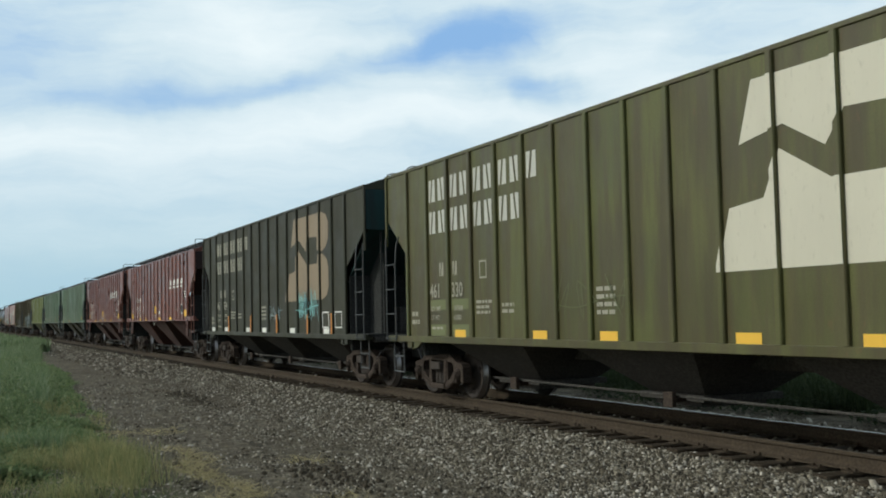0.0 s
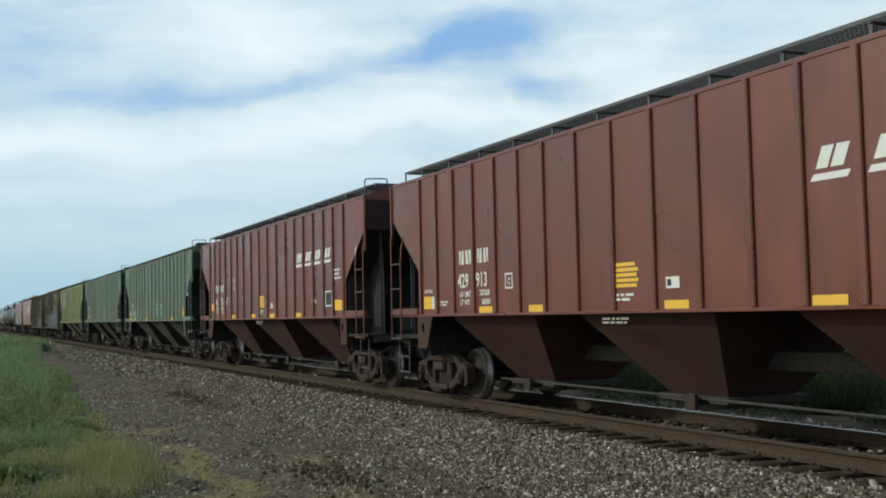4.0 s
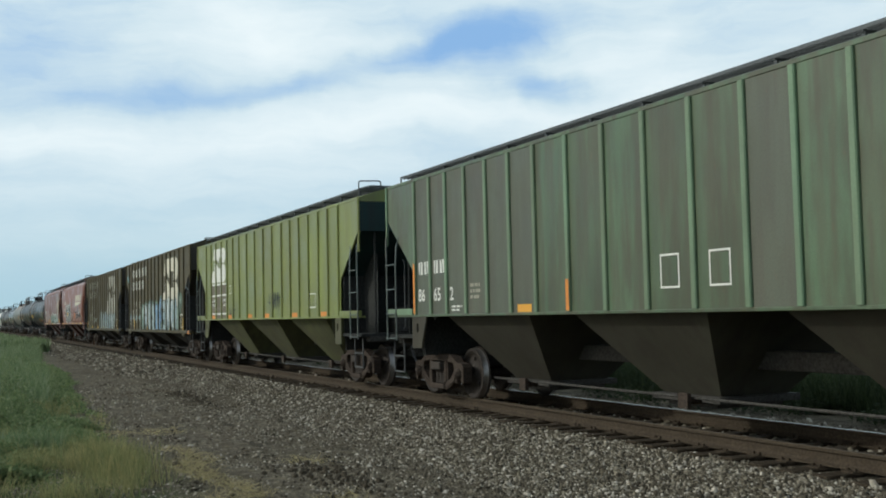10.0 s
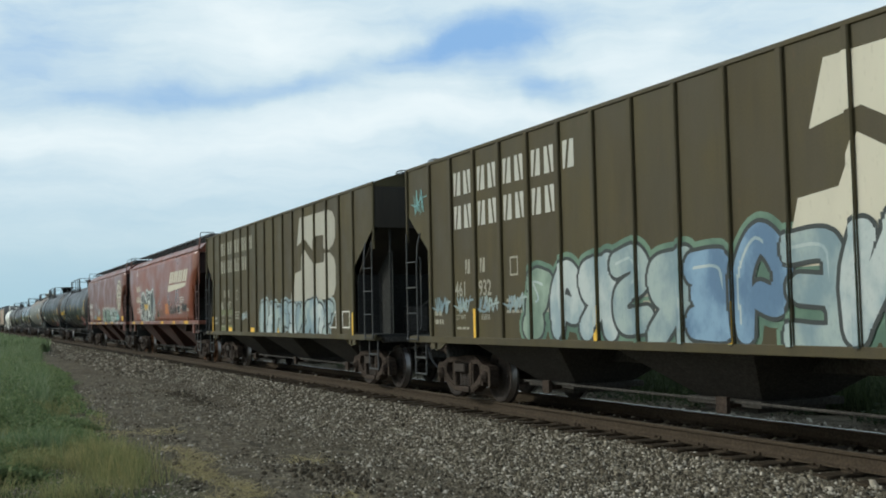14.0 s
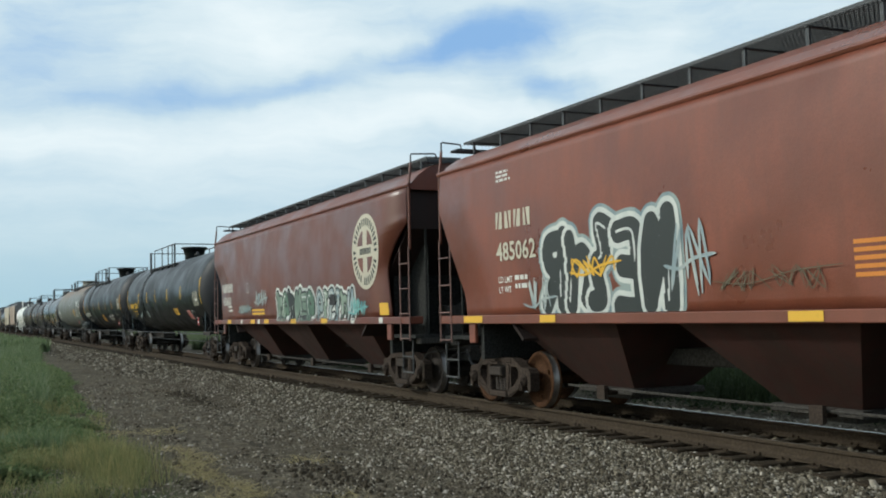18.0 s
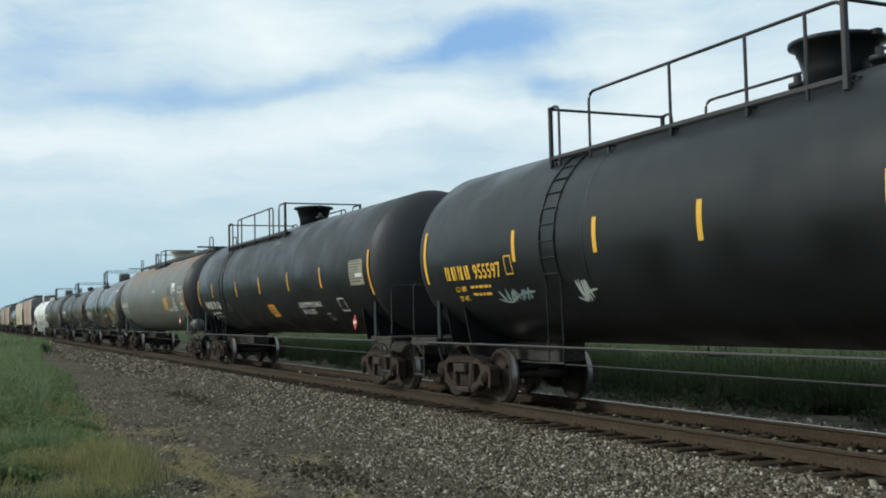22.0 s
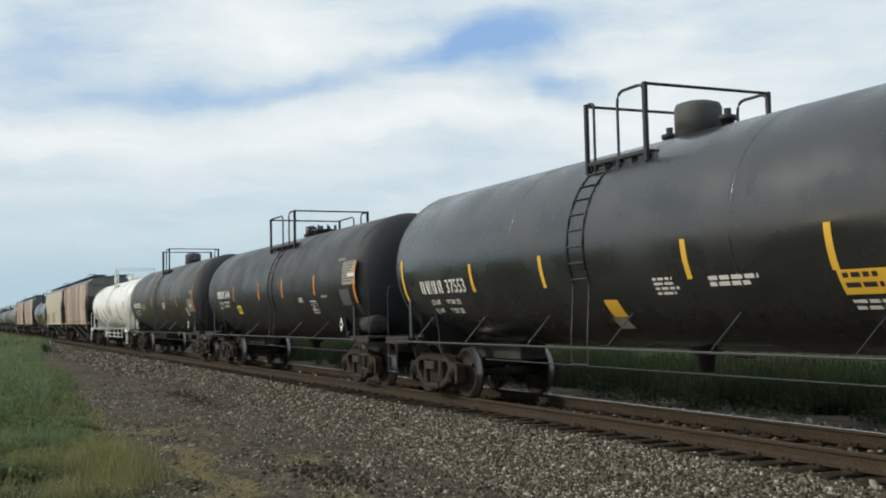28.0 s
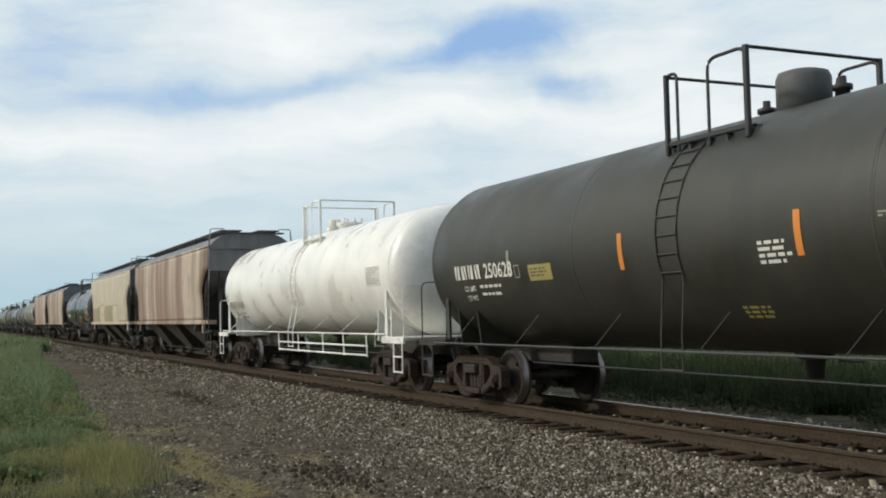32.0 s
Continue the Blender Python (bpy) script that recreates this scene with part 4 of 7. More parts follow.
    for y in (-1.02, 0.30):
        grate_board(car, -half + 0.15, half - 0.15, y, y + 0.72, eave + 0.61, M["grate"], leg, eave + 0.18)
    for s in (-1, 1):
        bm = bmesh.new()
        z = eave + 0.50
        a, b = sorted((s * (half - 0.15), s * (half + 0.14)))
        for x in (a, (a + b) / 2, b):
            box(bm, x - 0.012, x + 0.012, -1.15, 1.15, z - 0.04, z)
        for y in np.arange(-1.15, 1.16, 0.07):
            box(bm, a, b, y - 0.006, y + 0.006, z - 0.02, z)
        for y in (-1, 1):
            tube(bm, bent([(s * (half - 0.03), y * 1.42, eave + 0.40), (s * (half - 0.03), y * 1.42, z + 0.12), (s * (half + 0.12), y * 0.95, z + 0.12), (s * (half + 0.12), y * 0.95, z - 0.02)], 0.05), 0.016)
        part("end_running_board", bm, M["grate"], car)
    hatches(car, half, eave + 0.39, roof)
    return lambda x, z: -yy(min(max(z, sill), eave)) if z > sill else -1.501


def tank_car(car, length, r, zc, shell, end, x_top=0.0, hoops=((-0.9, -0.7), (-0.1, 0.55)), posts=(), dome="can", rail_z=4.55, wide=1.05, long_board=False, bracket="plain", white=False, ladder_x=-0.8, steps=True):
    """Tank car: shell with dished heads, saddles, end platforms, top platform with rails. Returns the surface."""
    half = length / 2
    steel = M["white_tank"] if white else M["black_steel"]
    head = r * 0.48
    prof = []
    for k in range(9):
        a = math.pi / 2 * k / 8
        prof.append((-half + head - head * math.cos(a), max(r * math.sin(a), 0.0), 1))
    n0 = 6
    for k in range(1, n0):
        prof.append((-half + head + (length - 2 * head) * k / n0, r, 0))
    for k in range(9):
        a = math.pi / 2 * k / 8
        prof.append((half - head + head * math.sin(a), max(r * math.cos(a), 0.0), 1 if k else 1))
    prof[8] = (prof[8][0], prof[8][1], 0)
    bm = bmesh.new()
    spun(bm, prof, 56, "x", (0, 0, zc))
    bmesh.ops.remove_doubles(bm, verts=bm.verts, dist=1e-4)
    part("tank_shell", bm, [shell, end], car)
    for x in (-half + head, half - head, -half / 3, half / 3):
        bm = bmesh.new()
        spun(bm, [(x - 0.02, r + 0.0005, 0), (x - 0.008, r + 0.003, 0), (x + 0.008, r + 0.003, 0), (x + 0.02, r + 0.0005, 0)], 56, "x", (0, 0, zc))
        part("weld_seam", bm, shell, car)
    plat = half + 0.16
    low = zc - r
    for s in (-1, 1):
        # stub sill, saddle and platform
        bm = bmesh.new()
        box(bm, min(s * (half - 3.4), s * plat), max(s * (half - 3.4), s * plat), -0.26, 0.26, 0.70, 1.05, 0.02)
        part("stub_sill", bm, M["under"], car)
        bm = bmesh.new()
        for q in (1.15, 1.9):
            x = s * (half - q)
            n = 9
            arc = [(0.98 * r * math.sin(a), zc - 0.98 * r * math.cos(a)) for a in (-1.0 + 2.0 * k / n for k in range(n + 1))]
            poly = arc + [(1.15, 1.0), (-1.15, 1.0)]
            a = [bm.verts.new((x - 0.02, y, z)) for y, z in poly]
            b = [bm.verts.new((x + 0.02, y, z)) for y, z in poly]
            bm.faces.new(a)
            bm.faces.new(b[::-1])
            for k in range(len(poly)):
                bm.faces.new((a[k], b[k], b[(k + 1) % len(poly)], a[(k + 1) % len(poly)]))
        bmesh.ops.recalc_face_normals(bm, faces=bm.faces)
        part("saddle", bm, shell, car)
        bm = bmesh.new()
        box(bm, min(s * (half - 1.0), s * plat), max(s * (half - 1.0), s * plat), -1.42, 1.42, 1.06, 1.11, 0.01)
        box(bm, min(s * (half - 1.0), s * plat), max(s * (half - 1.0), s * plat), -1.42, -1.37, 0.98, 1.06)
        box(bm, min(s * (half - 1.0), s * plat), max(s * (half - 1.0), s * plat), 1.37, 1.42, 0.98, 1.06)
        part("end_platform", bm, steel if white else M["under"], car)
        for y in (-1, 1):
            bm = bmesh.new()
            tube(bm, bent([(s * (plat - 0.05), y * 1.38, 1.1), (s * (plat - 0.05), y * 1.38, 2.15), (s * (plat - 0.05), y * 0.35, 2.15), (s * (plat - 0.05), y * 0.35, 1.1)], 0.12), 0.013)
            part("end_handrail", bm, steel, car)
            bm = bmesh.new()
            for xx in (s * (plat - 0.10), s * (plat - 0.55)):
                tube(bm, [(xx, y * 1.40, 1.05), (xx, y * 1.40, 0.40)], 0.018)
            for z in (0.42, 0.72):
                tube(bm, [(s * (plat - 0.10), y * 1.40, z), (s * (plat - 0.55), y * 1.40, z)], 0.018)
            part("stirrup_step", bm, steel, car)
            # bracket that carries the placard holder
            bm = bmesh.new()
            bx = s * (half - 0.95)
            slab(bm, [[(bx - 0.09, 1.08), (bx + 0.09, 1.08), (bx + 0.05, 2.05), (bx - 0.05, 2.05)]], y * 1.30, y * 1.34)
            part("side_bracket", bm, shell if bracket == "plain" else M["grey_tank"], car)
        coupler(car, s * (plat - 0.12), s)
        truck(car, s * (half - 1.40))
        if s > 0 and (bracket != "plain" or (dome == "two" and not white)):
            bm = bmesh.new()
            spun(bm, [(s * (half - 1.0), 0.0, 0), (s * (half - 1.0), 0.2, 0), (s * (half - 0.1), 0.2, 0), (s * (half - 0.1), 0.0, 0)], 16, "x", (0, -1.05, 1.36))
            part("air_reservoir", bm, M["grey_tank"] if bracket != "plain" else M["under"], car)
        if s > 0:
            bm = bmesh.new()
            tube(bm, [(s * (plat + 0.02), 0.8 + 0.26 * math.cos(a), 2.0 + 0.26 * math.sin(a)) for a in (k * 0.3927 for k in range(17))], 0.018)
            tube(bm, [(s * plat, 0.8, 1.1), (s * plat, 0.8, 2.0)], 0.03)
            part("brake_wheel", bm, M["black_steel"], car)
    # lettering on the head facing forward
    hx = lambda y, z: half - head + head * math.sqrt(max(0.0, 1 - (y * y + (z - zc) ** 2) / (r * r)))
    ink = M["dim_yellow"] if dome == "pot" and bracket == "plain" else M["dim_letter"]
    rnd = random.Random(int(length * 10))
    for z, hh, n, w in ((zc + 0.46, 0.12, 9, 0.085), (zc + 0.30, 0.08, 10, 0.07), (zc + 0.16, 0.07, 8, 0.07), (zc + 0.03, 0.07, 7, 0.06), (zc - 0.10, 0.07, 6, 0.06))[:5 if dome != "pot" else (1 if bracket == "plain" else 2)]:
        y = -0.55 if hh > 0.1 else -0.40
        for k in range(n):
            wk = w * rnd.uniform(0.6, 1.0)
            if k != 4:
                bm = bmesh.new()
                bm.faces.new([bm.verts.new((hx(p, q) + 0.006, p, q)) for p, q in ((y, z), (y + wk, z), (y + wk, z + hh), (y, z + hh))])
                part("head_lettering", bm, ink, car)
            y += w * 1.25
    # side handrail with stays
    for y in (-1, 1):
        bm = bmesh.new()
        rail = 1.16 if white else 1.03
        tube(bm, [(-half + 0.6, y * 1.45, rail), (half - 0.6, y * 1.45, rail)], 0.018)
        part("side_handrail", bm, M["rung"] if not white else steel, car)
        for k in range(7) if dome != "pot" else ():
            x = -half + 1.4 + k * (length - 2.8) / 6
            bm = bmesh.new()
            tube(bm, [(x, y * 1.45, rail), (x + 0.20, y * (r * math.sin(0.86)), zc - r * math.cos(0.86))], 0.009)
            part("rail_stay", bm, shell, car)
    if white:
        # low guard rails beside the outlet
        for y in (-1, 1):
            for z in (0.70, 0.90):
                bm = bmesh.new()
                tube(bm, [(-0.9, y * 1.38, z), (5.9, y * 1.38, z)], 0.022)
                part("guard_rail", bm, steel, car)
            for x in (-0.9, 0.9, 2.9, 4.4, 5.9):
                bm = bmesh.new()
                tube(bm, [(x, y * 1.38, 0.66), (x, y * 1.40, 1.15)], 0.02)
                part("guard_post", bm, steel, car)
    # bottom outlet
    if dome != "pot":
        bm = bmesh.new()
        spun(bm, [(low + 0.05, 0.24, 0), (low - 0.06, 0.22, 0), (low - 0.08, 0.12, 0), (low - 0.30, 0.10, 0)], 16, "z", (x_top, 0, 0))
        part("bottom_outlet", bm, M["black_steel"], car)
    bm = bmesh.new()
    tube(bm, [(-half + 2.9, -0.7, 0.72), (half - 2.9, -0.7, 0.70)], 0.012)
    part("brake_pipe", bm, M["black_steel"], car)
    # top platform round the dome: gratings, hoops along the sides, rails across the ends
    top = zc + r
    foot = zc + math.sqrt(r * r - wide * wide)
    a, b = hoops[0][0], hoops[-1][1]
    grate_z = foot + 0.16
    for y0, y1 in ((-wide, -wide + 0.5), (wide - 0.5, wide)):
        grate_board(car, a - 0.04, b + 0.04, y0, y1, grate_z, steel, [a + 0.06 + (b - a - 0.12) * k / 4 for k in range(5)], foot - 0.1)
        bm = bmesh.new()
        e = y0 if y0 < 0 else y1
        box(bm, a - 0.04, b + 0.04, e - 0.015, e + 0.015, grate_z - 0.045, grate_z + 0.005)
        part("toe_board", bm, steel, car)
    for y in (-wide, wide):
        for k, (x0, x1) in enumerate(hoops):
            bm = bmesh.new()
            zt = rail_z - (0.03 if k == 0 else 0.0)
            tube(bm, bent([(x0, y, foot), (x0, y, zt), (x1, y, zt), (x1, y, foot)], min(0.16, (x1 - x0) * 0.45), 4), 0.022)
            for p in posts:
                if x0 < p < x1:
                    tube(bm, [(p, y, foot), (p, y, zt)], 0.022)
            part("platform_rail", bm, steel, car)
        part("corner_post", boxed(b - 0.035, b + 0.035, y - 0.03, y + 0.03, foot, rail_z + 0.02, bevel=0.008), steel, car)
        part("corner_post", boxed(a - 0.03, a + 0.03, y - 0.03, y + 0.03, foot, rail_z - 0.02, bevel=0.008), steel, car)
    for x, dz in ((a, -0.05), (b, 0.0)):
        bm = bmesh.new()
        tube(bm, [(x, -wide, rail_z + dz), (x, wide, rail_z + dz)], 0.022)
        part("cross_rail", bm, steel, car)
    housing = M["dome_white"] if (white or bracket != "plain") else (M["can_grey"] if dome == "can" else shell)
    bm = bmesh.new()
    if dome == "pot":
        spun(bm, [(top - 0.1, 0.40, 0), (top + 0.12, 0.40, 0), (top + 0.40, 0.48, 0), (top + 0.42, 0.56, 0), (top + 0.47, 0.56, 0), (top + 0.49, 0.5, 0), (top + 0.51, 0.0, 0)], 24, "z", (x_top, 0, 0))
        for sgn in (-1, 1):
            box(bm, x_top + sgn * 0.58 - 0.06, x_top + sgn * 0.58 + 0.06, -0.05, 0.05, top + 0.40, top + 0.48, 0.01)
    elif dome == "two":
        spun(bm, [(top - 0.1, 0.16, 0), (top + 0.30, 0.16, 0), (top + 0.32, 0.13, 0), (top + 0.34, 0.0, 0)], 18, "z", (x_top - 0.35, 0, 0))
    else:
        spun(bm, [(top - 0.1, 0.33, 0), (top + 0.36, 0.33, 0), (top + 0.43, 0.30, 0), (top + 0.46, 0.2, 0), (top + 0.47, 0.0, 0)], 24, "z", (x_top, 0, 0))
    part("dome_housing", bm, housing, car)
    if dome == "two":
        bm = bmesh.new()
        spun(bm, [(top - 0.1, 0.28, 0), (top, 0.28, 0), (top + 0.08, 0.36, 0), (top + 0.13, 0.36, 0), (top + 0.14, 0.0, 0)], 20, "z", (x_top + 0.85, 0, 0))
        part("manway", bm, shell, car)
        for k in range(8):
            t = k * math.pi / 4
            bm = bmesh.new()
            spun(bm, [(top + 0.05, 0.03, 0), (top + 0.24, 0.03, 0), (top + 0.25, 0.0, 0)], 6, "z", (x_top + 0.85 + 0.34 * math.cos(t), 0.34 * math.sin(t), 0))
            part("manway_bolt", bm, steel, car)
    for dx, h in ((0.62, 0.10), (-0.66, 0.05)):
        bm = bmesh.new()
        spun(bm, [(top - 0.1, 0.09, 0), (top + h, 0.09, 0), (top + h, 0.12, 0), (top + h + 0.06, 0.12, 0), (top + h + 0.08, 0.05, 0), (top + h + 0.16, 0.05, 0), (top + h + 0.16, 0.0, 0)], 12, "z", (x_top + dx, 0, 0))
        part("relief_valve", bm, steel, car)
    if long_board:
        grate_board(car, -half + 0.4, half - 0.05, -0.45, 0.45, top + 0.10, M["black_steel"], [-half + 0.9 + k * (length - 1.8) / 9 for k in range(10)], top - 0.06)
        bm = bmesh.new()
        for y in (-0.45, 0.45):
            box(bm, -half + 0.4, half - 0.05, y - 0.012, y + 0.012, top - 0.02, top + 0.10)
        for x in (-half + 0.15, half - 0.30):
            box(bm, x, x + 0.30, -1.1, 1.1, top + 0.06, top + 0.10)
        part("board_edge", bm, M["black_steel"], car)
        for x in (-half + 0.6, half - 0.75):
            for y in (-0.45, 0.45):
                bm = bmesh.new()
                tube(bm, bent([(x - 0.3, y, top), (x - 0.3, y, top + 0.5), (x + 0.3, y, top + 0.5), (x + 0.3, y, top)], 0.2, 5), 0.022)
                part("platform_rail", bm, steel, car)
    # side ladder that follows the shell
    lx = ladder_x
    for y in (-1, 1) if steps else (1,):
        bm = bmesh.new()
        for x in (lx, lx + 0.42):
            tube(bm, [(x, y * 1.45, 0.78), (x, y * 1.45, 1.2)] + [(x, y * (r + 0.012) * math.sin(t), zc - (r + 0.012) * math.cos(t)) for t in (1.2 + 0.2 * k for k in range(8))], 0.014)
        l = part("side_ladder", bm, steel if white else shell, car)
        for k in range(9):
            t = 1.25 + 0.155 * k
            bm = bmesh.new()
            tube(bm, [(lx, y * (r + 0.012) * math.sin(t), zc - (r + 0.012) * math.cos(t)), (lx + 0.42, y * (r + 0.012) * math.sin(t), zc - (r + 0.012) * math.cos(t))], 0.011)
            part("rung", bm, steel if white else shell, l)
        for z in (0.80,):
            bm = bmesh.new()
            tube(bm, [(lx, y * 1.45, z), (lx + 0.42, y * 1.45, z)], 0.016)
            part("rung", bm, steel, l)
    return lambda x, z: -math.sqrt(max(0.01, r * r - (z - zc) ** 2))


# ---- the emblem shapes ----
def emblem(x, z, w, h):
    """The two cream pieces of the old railway emblem, with the dark zigzag left open between them."""
    top = [(0.16, 1.0), (0.86, 1.0), (0.95, 0.96), (1.0, 0.88), (1.0, 0.68), (0.95, 0.60), (0.86, 0.55), (0.74, 0.58), (0.74, 0.73), (0.56, 0.74),
           (0.48, 0.58), (0.30, 0.73), (0.09, 0.67)]
    low = [(0.03, 0.34), (0.20, 0.37), (0.28, 0.61), (0.50, 0.42), (0.74, 0.42), (0.76, 0.52), (0.88, 0.52), (0.97, 0.45), (1.0, 0.36), (1.0, 0.14),
           (0.96, 0.05), (0.86, 0.0), (-0.04, 0.0)]
    return [[(x + a * w, z + b * h) for a, b in p] for p in (top, low)]


def new_car(kind, label, rear, pitch, group):
    """An Empty under the car, whose rear coupling point is at rear and whose length over couplers is pitch."""
    car = empty(kind, label, "freight car" if kind != "tank_car" else "tank car", group, pose(rear + pitch / 2, TRACK, 0))
    CARS.append((car, rear + pitch / 2))
    return car


def patch(car, name, x0, x1, z0, z1, mat, face, lift=0.006, skew=0.0, cuts=(), zstep=9.0):
    return part(name, coat([rect(x0, x1, z0, z1, skew)], face, cuts, lift, zstep), mat, car)


def frame_mark(car, x, z, w, h, mat, face, t=0.03):
    """A painted box outline."""
    part("stencil_box", coat([rect(x, x + w, z, z + h), rect(x + t, x + w - t, z + t, z + h - t)], face, (), 0.006, 0.2), mat, car)


# ---- ground ----
def ground_height(x, y):
    """Track bed, its shoulders and the uneven ground beside it."""
    d = abs(y - TRACK)
    if d < 1.45:
        z = -0.235
    elif d < 3.6:
        t = (d - 1.45) / 2.15
        z = -0.235 - 0.165 * t * t * (3 - 2 * t)
    else:
        z = -0.40
    if d > 2.2:
        k = min(1.0, (d - 2.2) / 2)
        z += k * (0.05 * noise.noise((x * 0.35, y * 0.35, 0.0)) + 0.02 * noise.noise((x * 1.7, y * 1.7, 5.0)))
        if y < 0 and x < 2:
            rut = noise.noise((x * 0.55, y * 1.5, 12.0))
            z -= k * 0.07 * max(0.0, rut - 0.15) + k * 0.05 * max(0.0, 0.55 - math.hypot((x + 26.6) / 2.6, (y + 3.5) / 0.8))
    return z


def axis_steps(dense, step, far):
    out = list(np.arange(dense[0], dense[1] + step / 2, step))
    g, v = step, dense[1]
    while v < far:
        g *= 1.35
        v += g
        out.append(v)
    g, v = step, dense[0]
    while v > -far:
        g *= 1.35
        v -= g
        out.insert(0, v)
    return out


def ground_sheet():
    xs, ys = axis_steps((-46, 6), 0.3, 4000), axis_steps((-12, 9), 0.22, 4000)
    verts = [(x, y, ground_height(x, y)) for x in xs for y in ys]
    n = len(ys)
    faces = [(i * n + j, (i + 1) * n + j, (i + 1) * n + j + 1, i * n + j + 1) for i in range(len(xs) - 1) for j in range(n - 1)]
    me = bpy.data.meshes.new("ground")
    me.from_pydata(verts, [], faces)
    me.polygons.foreach_set("use_smooth", [True] * len(faces))
    n = Nodes("ground_soil", 0.95)
    pos = n.co.outputs["Object"]
    sep = n.t.nodes.new("ShaderNodeSeparateXYZ")
    n.link(pos, sep.inputs[0])
    wob = n.noise(0.45, 5)
    d = n.math("ABSOLUTE", n.math("SUBTRACT", sep.outputs["Y"], TRACK), 0)
    d = n.math("ADD", d, n.math("MULTIPLY", n.math("SUBTRACT", wob, 0.5), 3.0))
    fine, mid = n.noise(60.0, 6), n.noise(7.0, 6)
    speck = n.t.nodes.new("ShaderNodeTexVoronoi")
    speck.inputs["Scale"].default_value = 26.0
    n.link(pos, speck.inputs["Vector"])
    bed = n.mix(n.ramp(speck.outputs["Color"], 0.2, 0.9), (0.060, 0.049, 0.032), (0.165, 0.140, 0.098))
    dirt = n.mix(n.ramp(mid, 0.35, 0.7), (0.080, 0.066, 0.044), (0.182, 0.152, 0.106))
    dirt = n.mix(n.ramp(fine, 0.4, 0.75, 0.0, 0.5), dirt, (0.195, 0.172, 0.124))
    straw = n.ramp(n.noise(3.2, 7, (0.6, 2.2, 1)), 0.54, 0.66)
    dirt = n.mix(n.math("MULTIPLY", straw, 0.16), dirt, (0.27, 0.22, 0.115))
    dirt = n.mix(n.math("MULTIPLY", n.ramp(n.noise(1.3, 7, (0.5, 1.6, 1), 0.65, shift=4), 0.56, 0.66), 0.65), dirt, (0.030, 0.026, 0.018))
    damp = n.ramp(n.noise(0.55, 8, (0.7, 1.5, 1), 0.7, shift=9), 0.50, 0.64)
    dirt = n.mix(n.math("MULTIPLY", damp, 0.45), dirt, (0.060, 0.052, 0.032))
    a = n.mix(n.ramp(d, 3.5, 4.3), bed, dirt)
    green = n.mix(n.ramp(mid, 0.3, 0.7), (0.035, 0.055, 0.018), (0.085, 0.10, 0.035))
    a = n.mix(n.ramp(d, 6.6, 7.8), a, green)
    n.colour(a)
    n.bump(n.math("ADD", n.math("MULTIPLY", speck.outputs["Distance"], 0.8), n.math("ADD", fine, n.math("MULTIPLY", mid, 2.0))), 1.0, 0.05)
    me.materials.append(n.mat)
    return tagged(new("ground", me), "brown bare soil with straw beside a gravel railway bed", "ground", kind="structure")


ground = ground_sheet()


# ---- stones of the bed ----
def stone_field(name, count, x0, x1, y0, y1, size, seed, keep, label, sink=0.0, material="stone", crumb=False):
    """Loose broken stones, all in one mesh."""
    rng = np.random.default_rng(seed)
    if crumb:
        base = np.array([(0, 0, 0.8), (0.9, 0, -0.3), (0.28, 0.85, -0.3), (-0.72, 0.53, -0.3), (-0.72, -0.53, -0.3), (0.28, -0.85, -0.3)])
        tri = np.array([(0, 1, 2), (0, 2, 3), (0, 3, 4), (0, 4, 5), (0, 5, 1)])
    else:
        base = np.array([(0.55, 0.12, 0.85), (-0.1, 0.6, 0.8), (-0.58, -0.1, 0.9), (0.1, -0.55, 0.75), (0.98, 0.0, -0.25), (0.15, 0.98, -0.25), (-0.95, 0.1, -0.25), (0.0, -0.95, -0.25)])
        tri = np.array([(0, 1, 2), (0, 2, 3), (0, 4, 5), (0, 5, 1), (1, 5, 6), (1, 6, 2), (2, 6, 7), (2, 7, 3), (3, 7, 4), (3, 4, 0)])
    u = rng.random(count)
    x = x1 - (x1 - x0) * u ** 1.25
    y = rng.uniform(y0, y1, count)
    ok = np.array([keep(a, b, r) for a, b, r in zip(x, y, rng.random(count))])
    x, y = x[ok], y[ok]
    n = len(x)
    s = size * rng.lognormal(0.0, 0.32, n)
    z = np.array([ground_height(a, b) for a, b in zip(x, y)]) + s * (rng.uniform(-0.2, 0.7, n) - sink)
    verts = base[None] * (1 + rng.uniform(-0.28, 0.28, (n, len(base), 1))) * s[:, None, None] * np.stack([rng.uniform(0.8, 1.35, n), rng.uniform(0.7, 1.1, n), rng.uniform(0.6, 1.05, n)], 1)[:, None, :]
    a, b = rng.uniform(0, 6.28, n), rng.uniform(-0.6, 0.6, n)
    ca, sa, cb, sb = np.cos(a), np.sin(a), np.cos(b), np.sin(b)
    vx, vy, vz = verts[..., 0], verts[..., 1], verts[..., 2]
    vx, vz = vx * cb[:, None] - vz * sb[:, None], vx * sb[:, None] + vz * cb[:, None]
    vx, vy = vx * ca[:, None] - vy * sa[:, None], vx * sa[:, None] + vy * ca[:, None]
    co = np.stack([vx + x[:, None], vy + y[:, None], vz + z[:, None]], -1).reshape(-1, 3)
    idx = (tri[None] + (np.arange(n) * len(base))[:, None, None]).reshape(-1)
    me = bpy.data.meshes.new(name)
    me.vertices.add(len(co))
    me.vertices.foreach_set("co", co.ravel())
    me.loops.add(len(idx))
    me.loops.foreach_set("vertex_index", idx)
    me.polygons.add(len(idx) // 3)
    me.polygons.foreach_set("loop_start", np.arange(0, len(idx), 3))
    me.update(calc_edges=True)
    me.materials.append(M[material])
    return tagged(new(name, me), label, "gravel", kind="stuff")


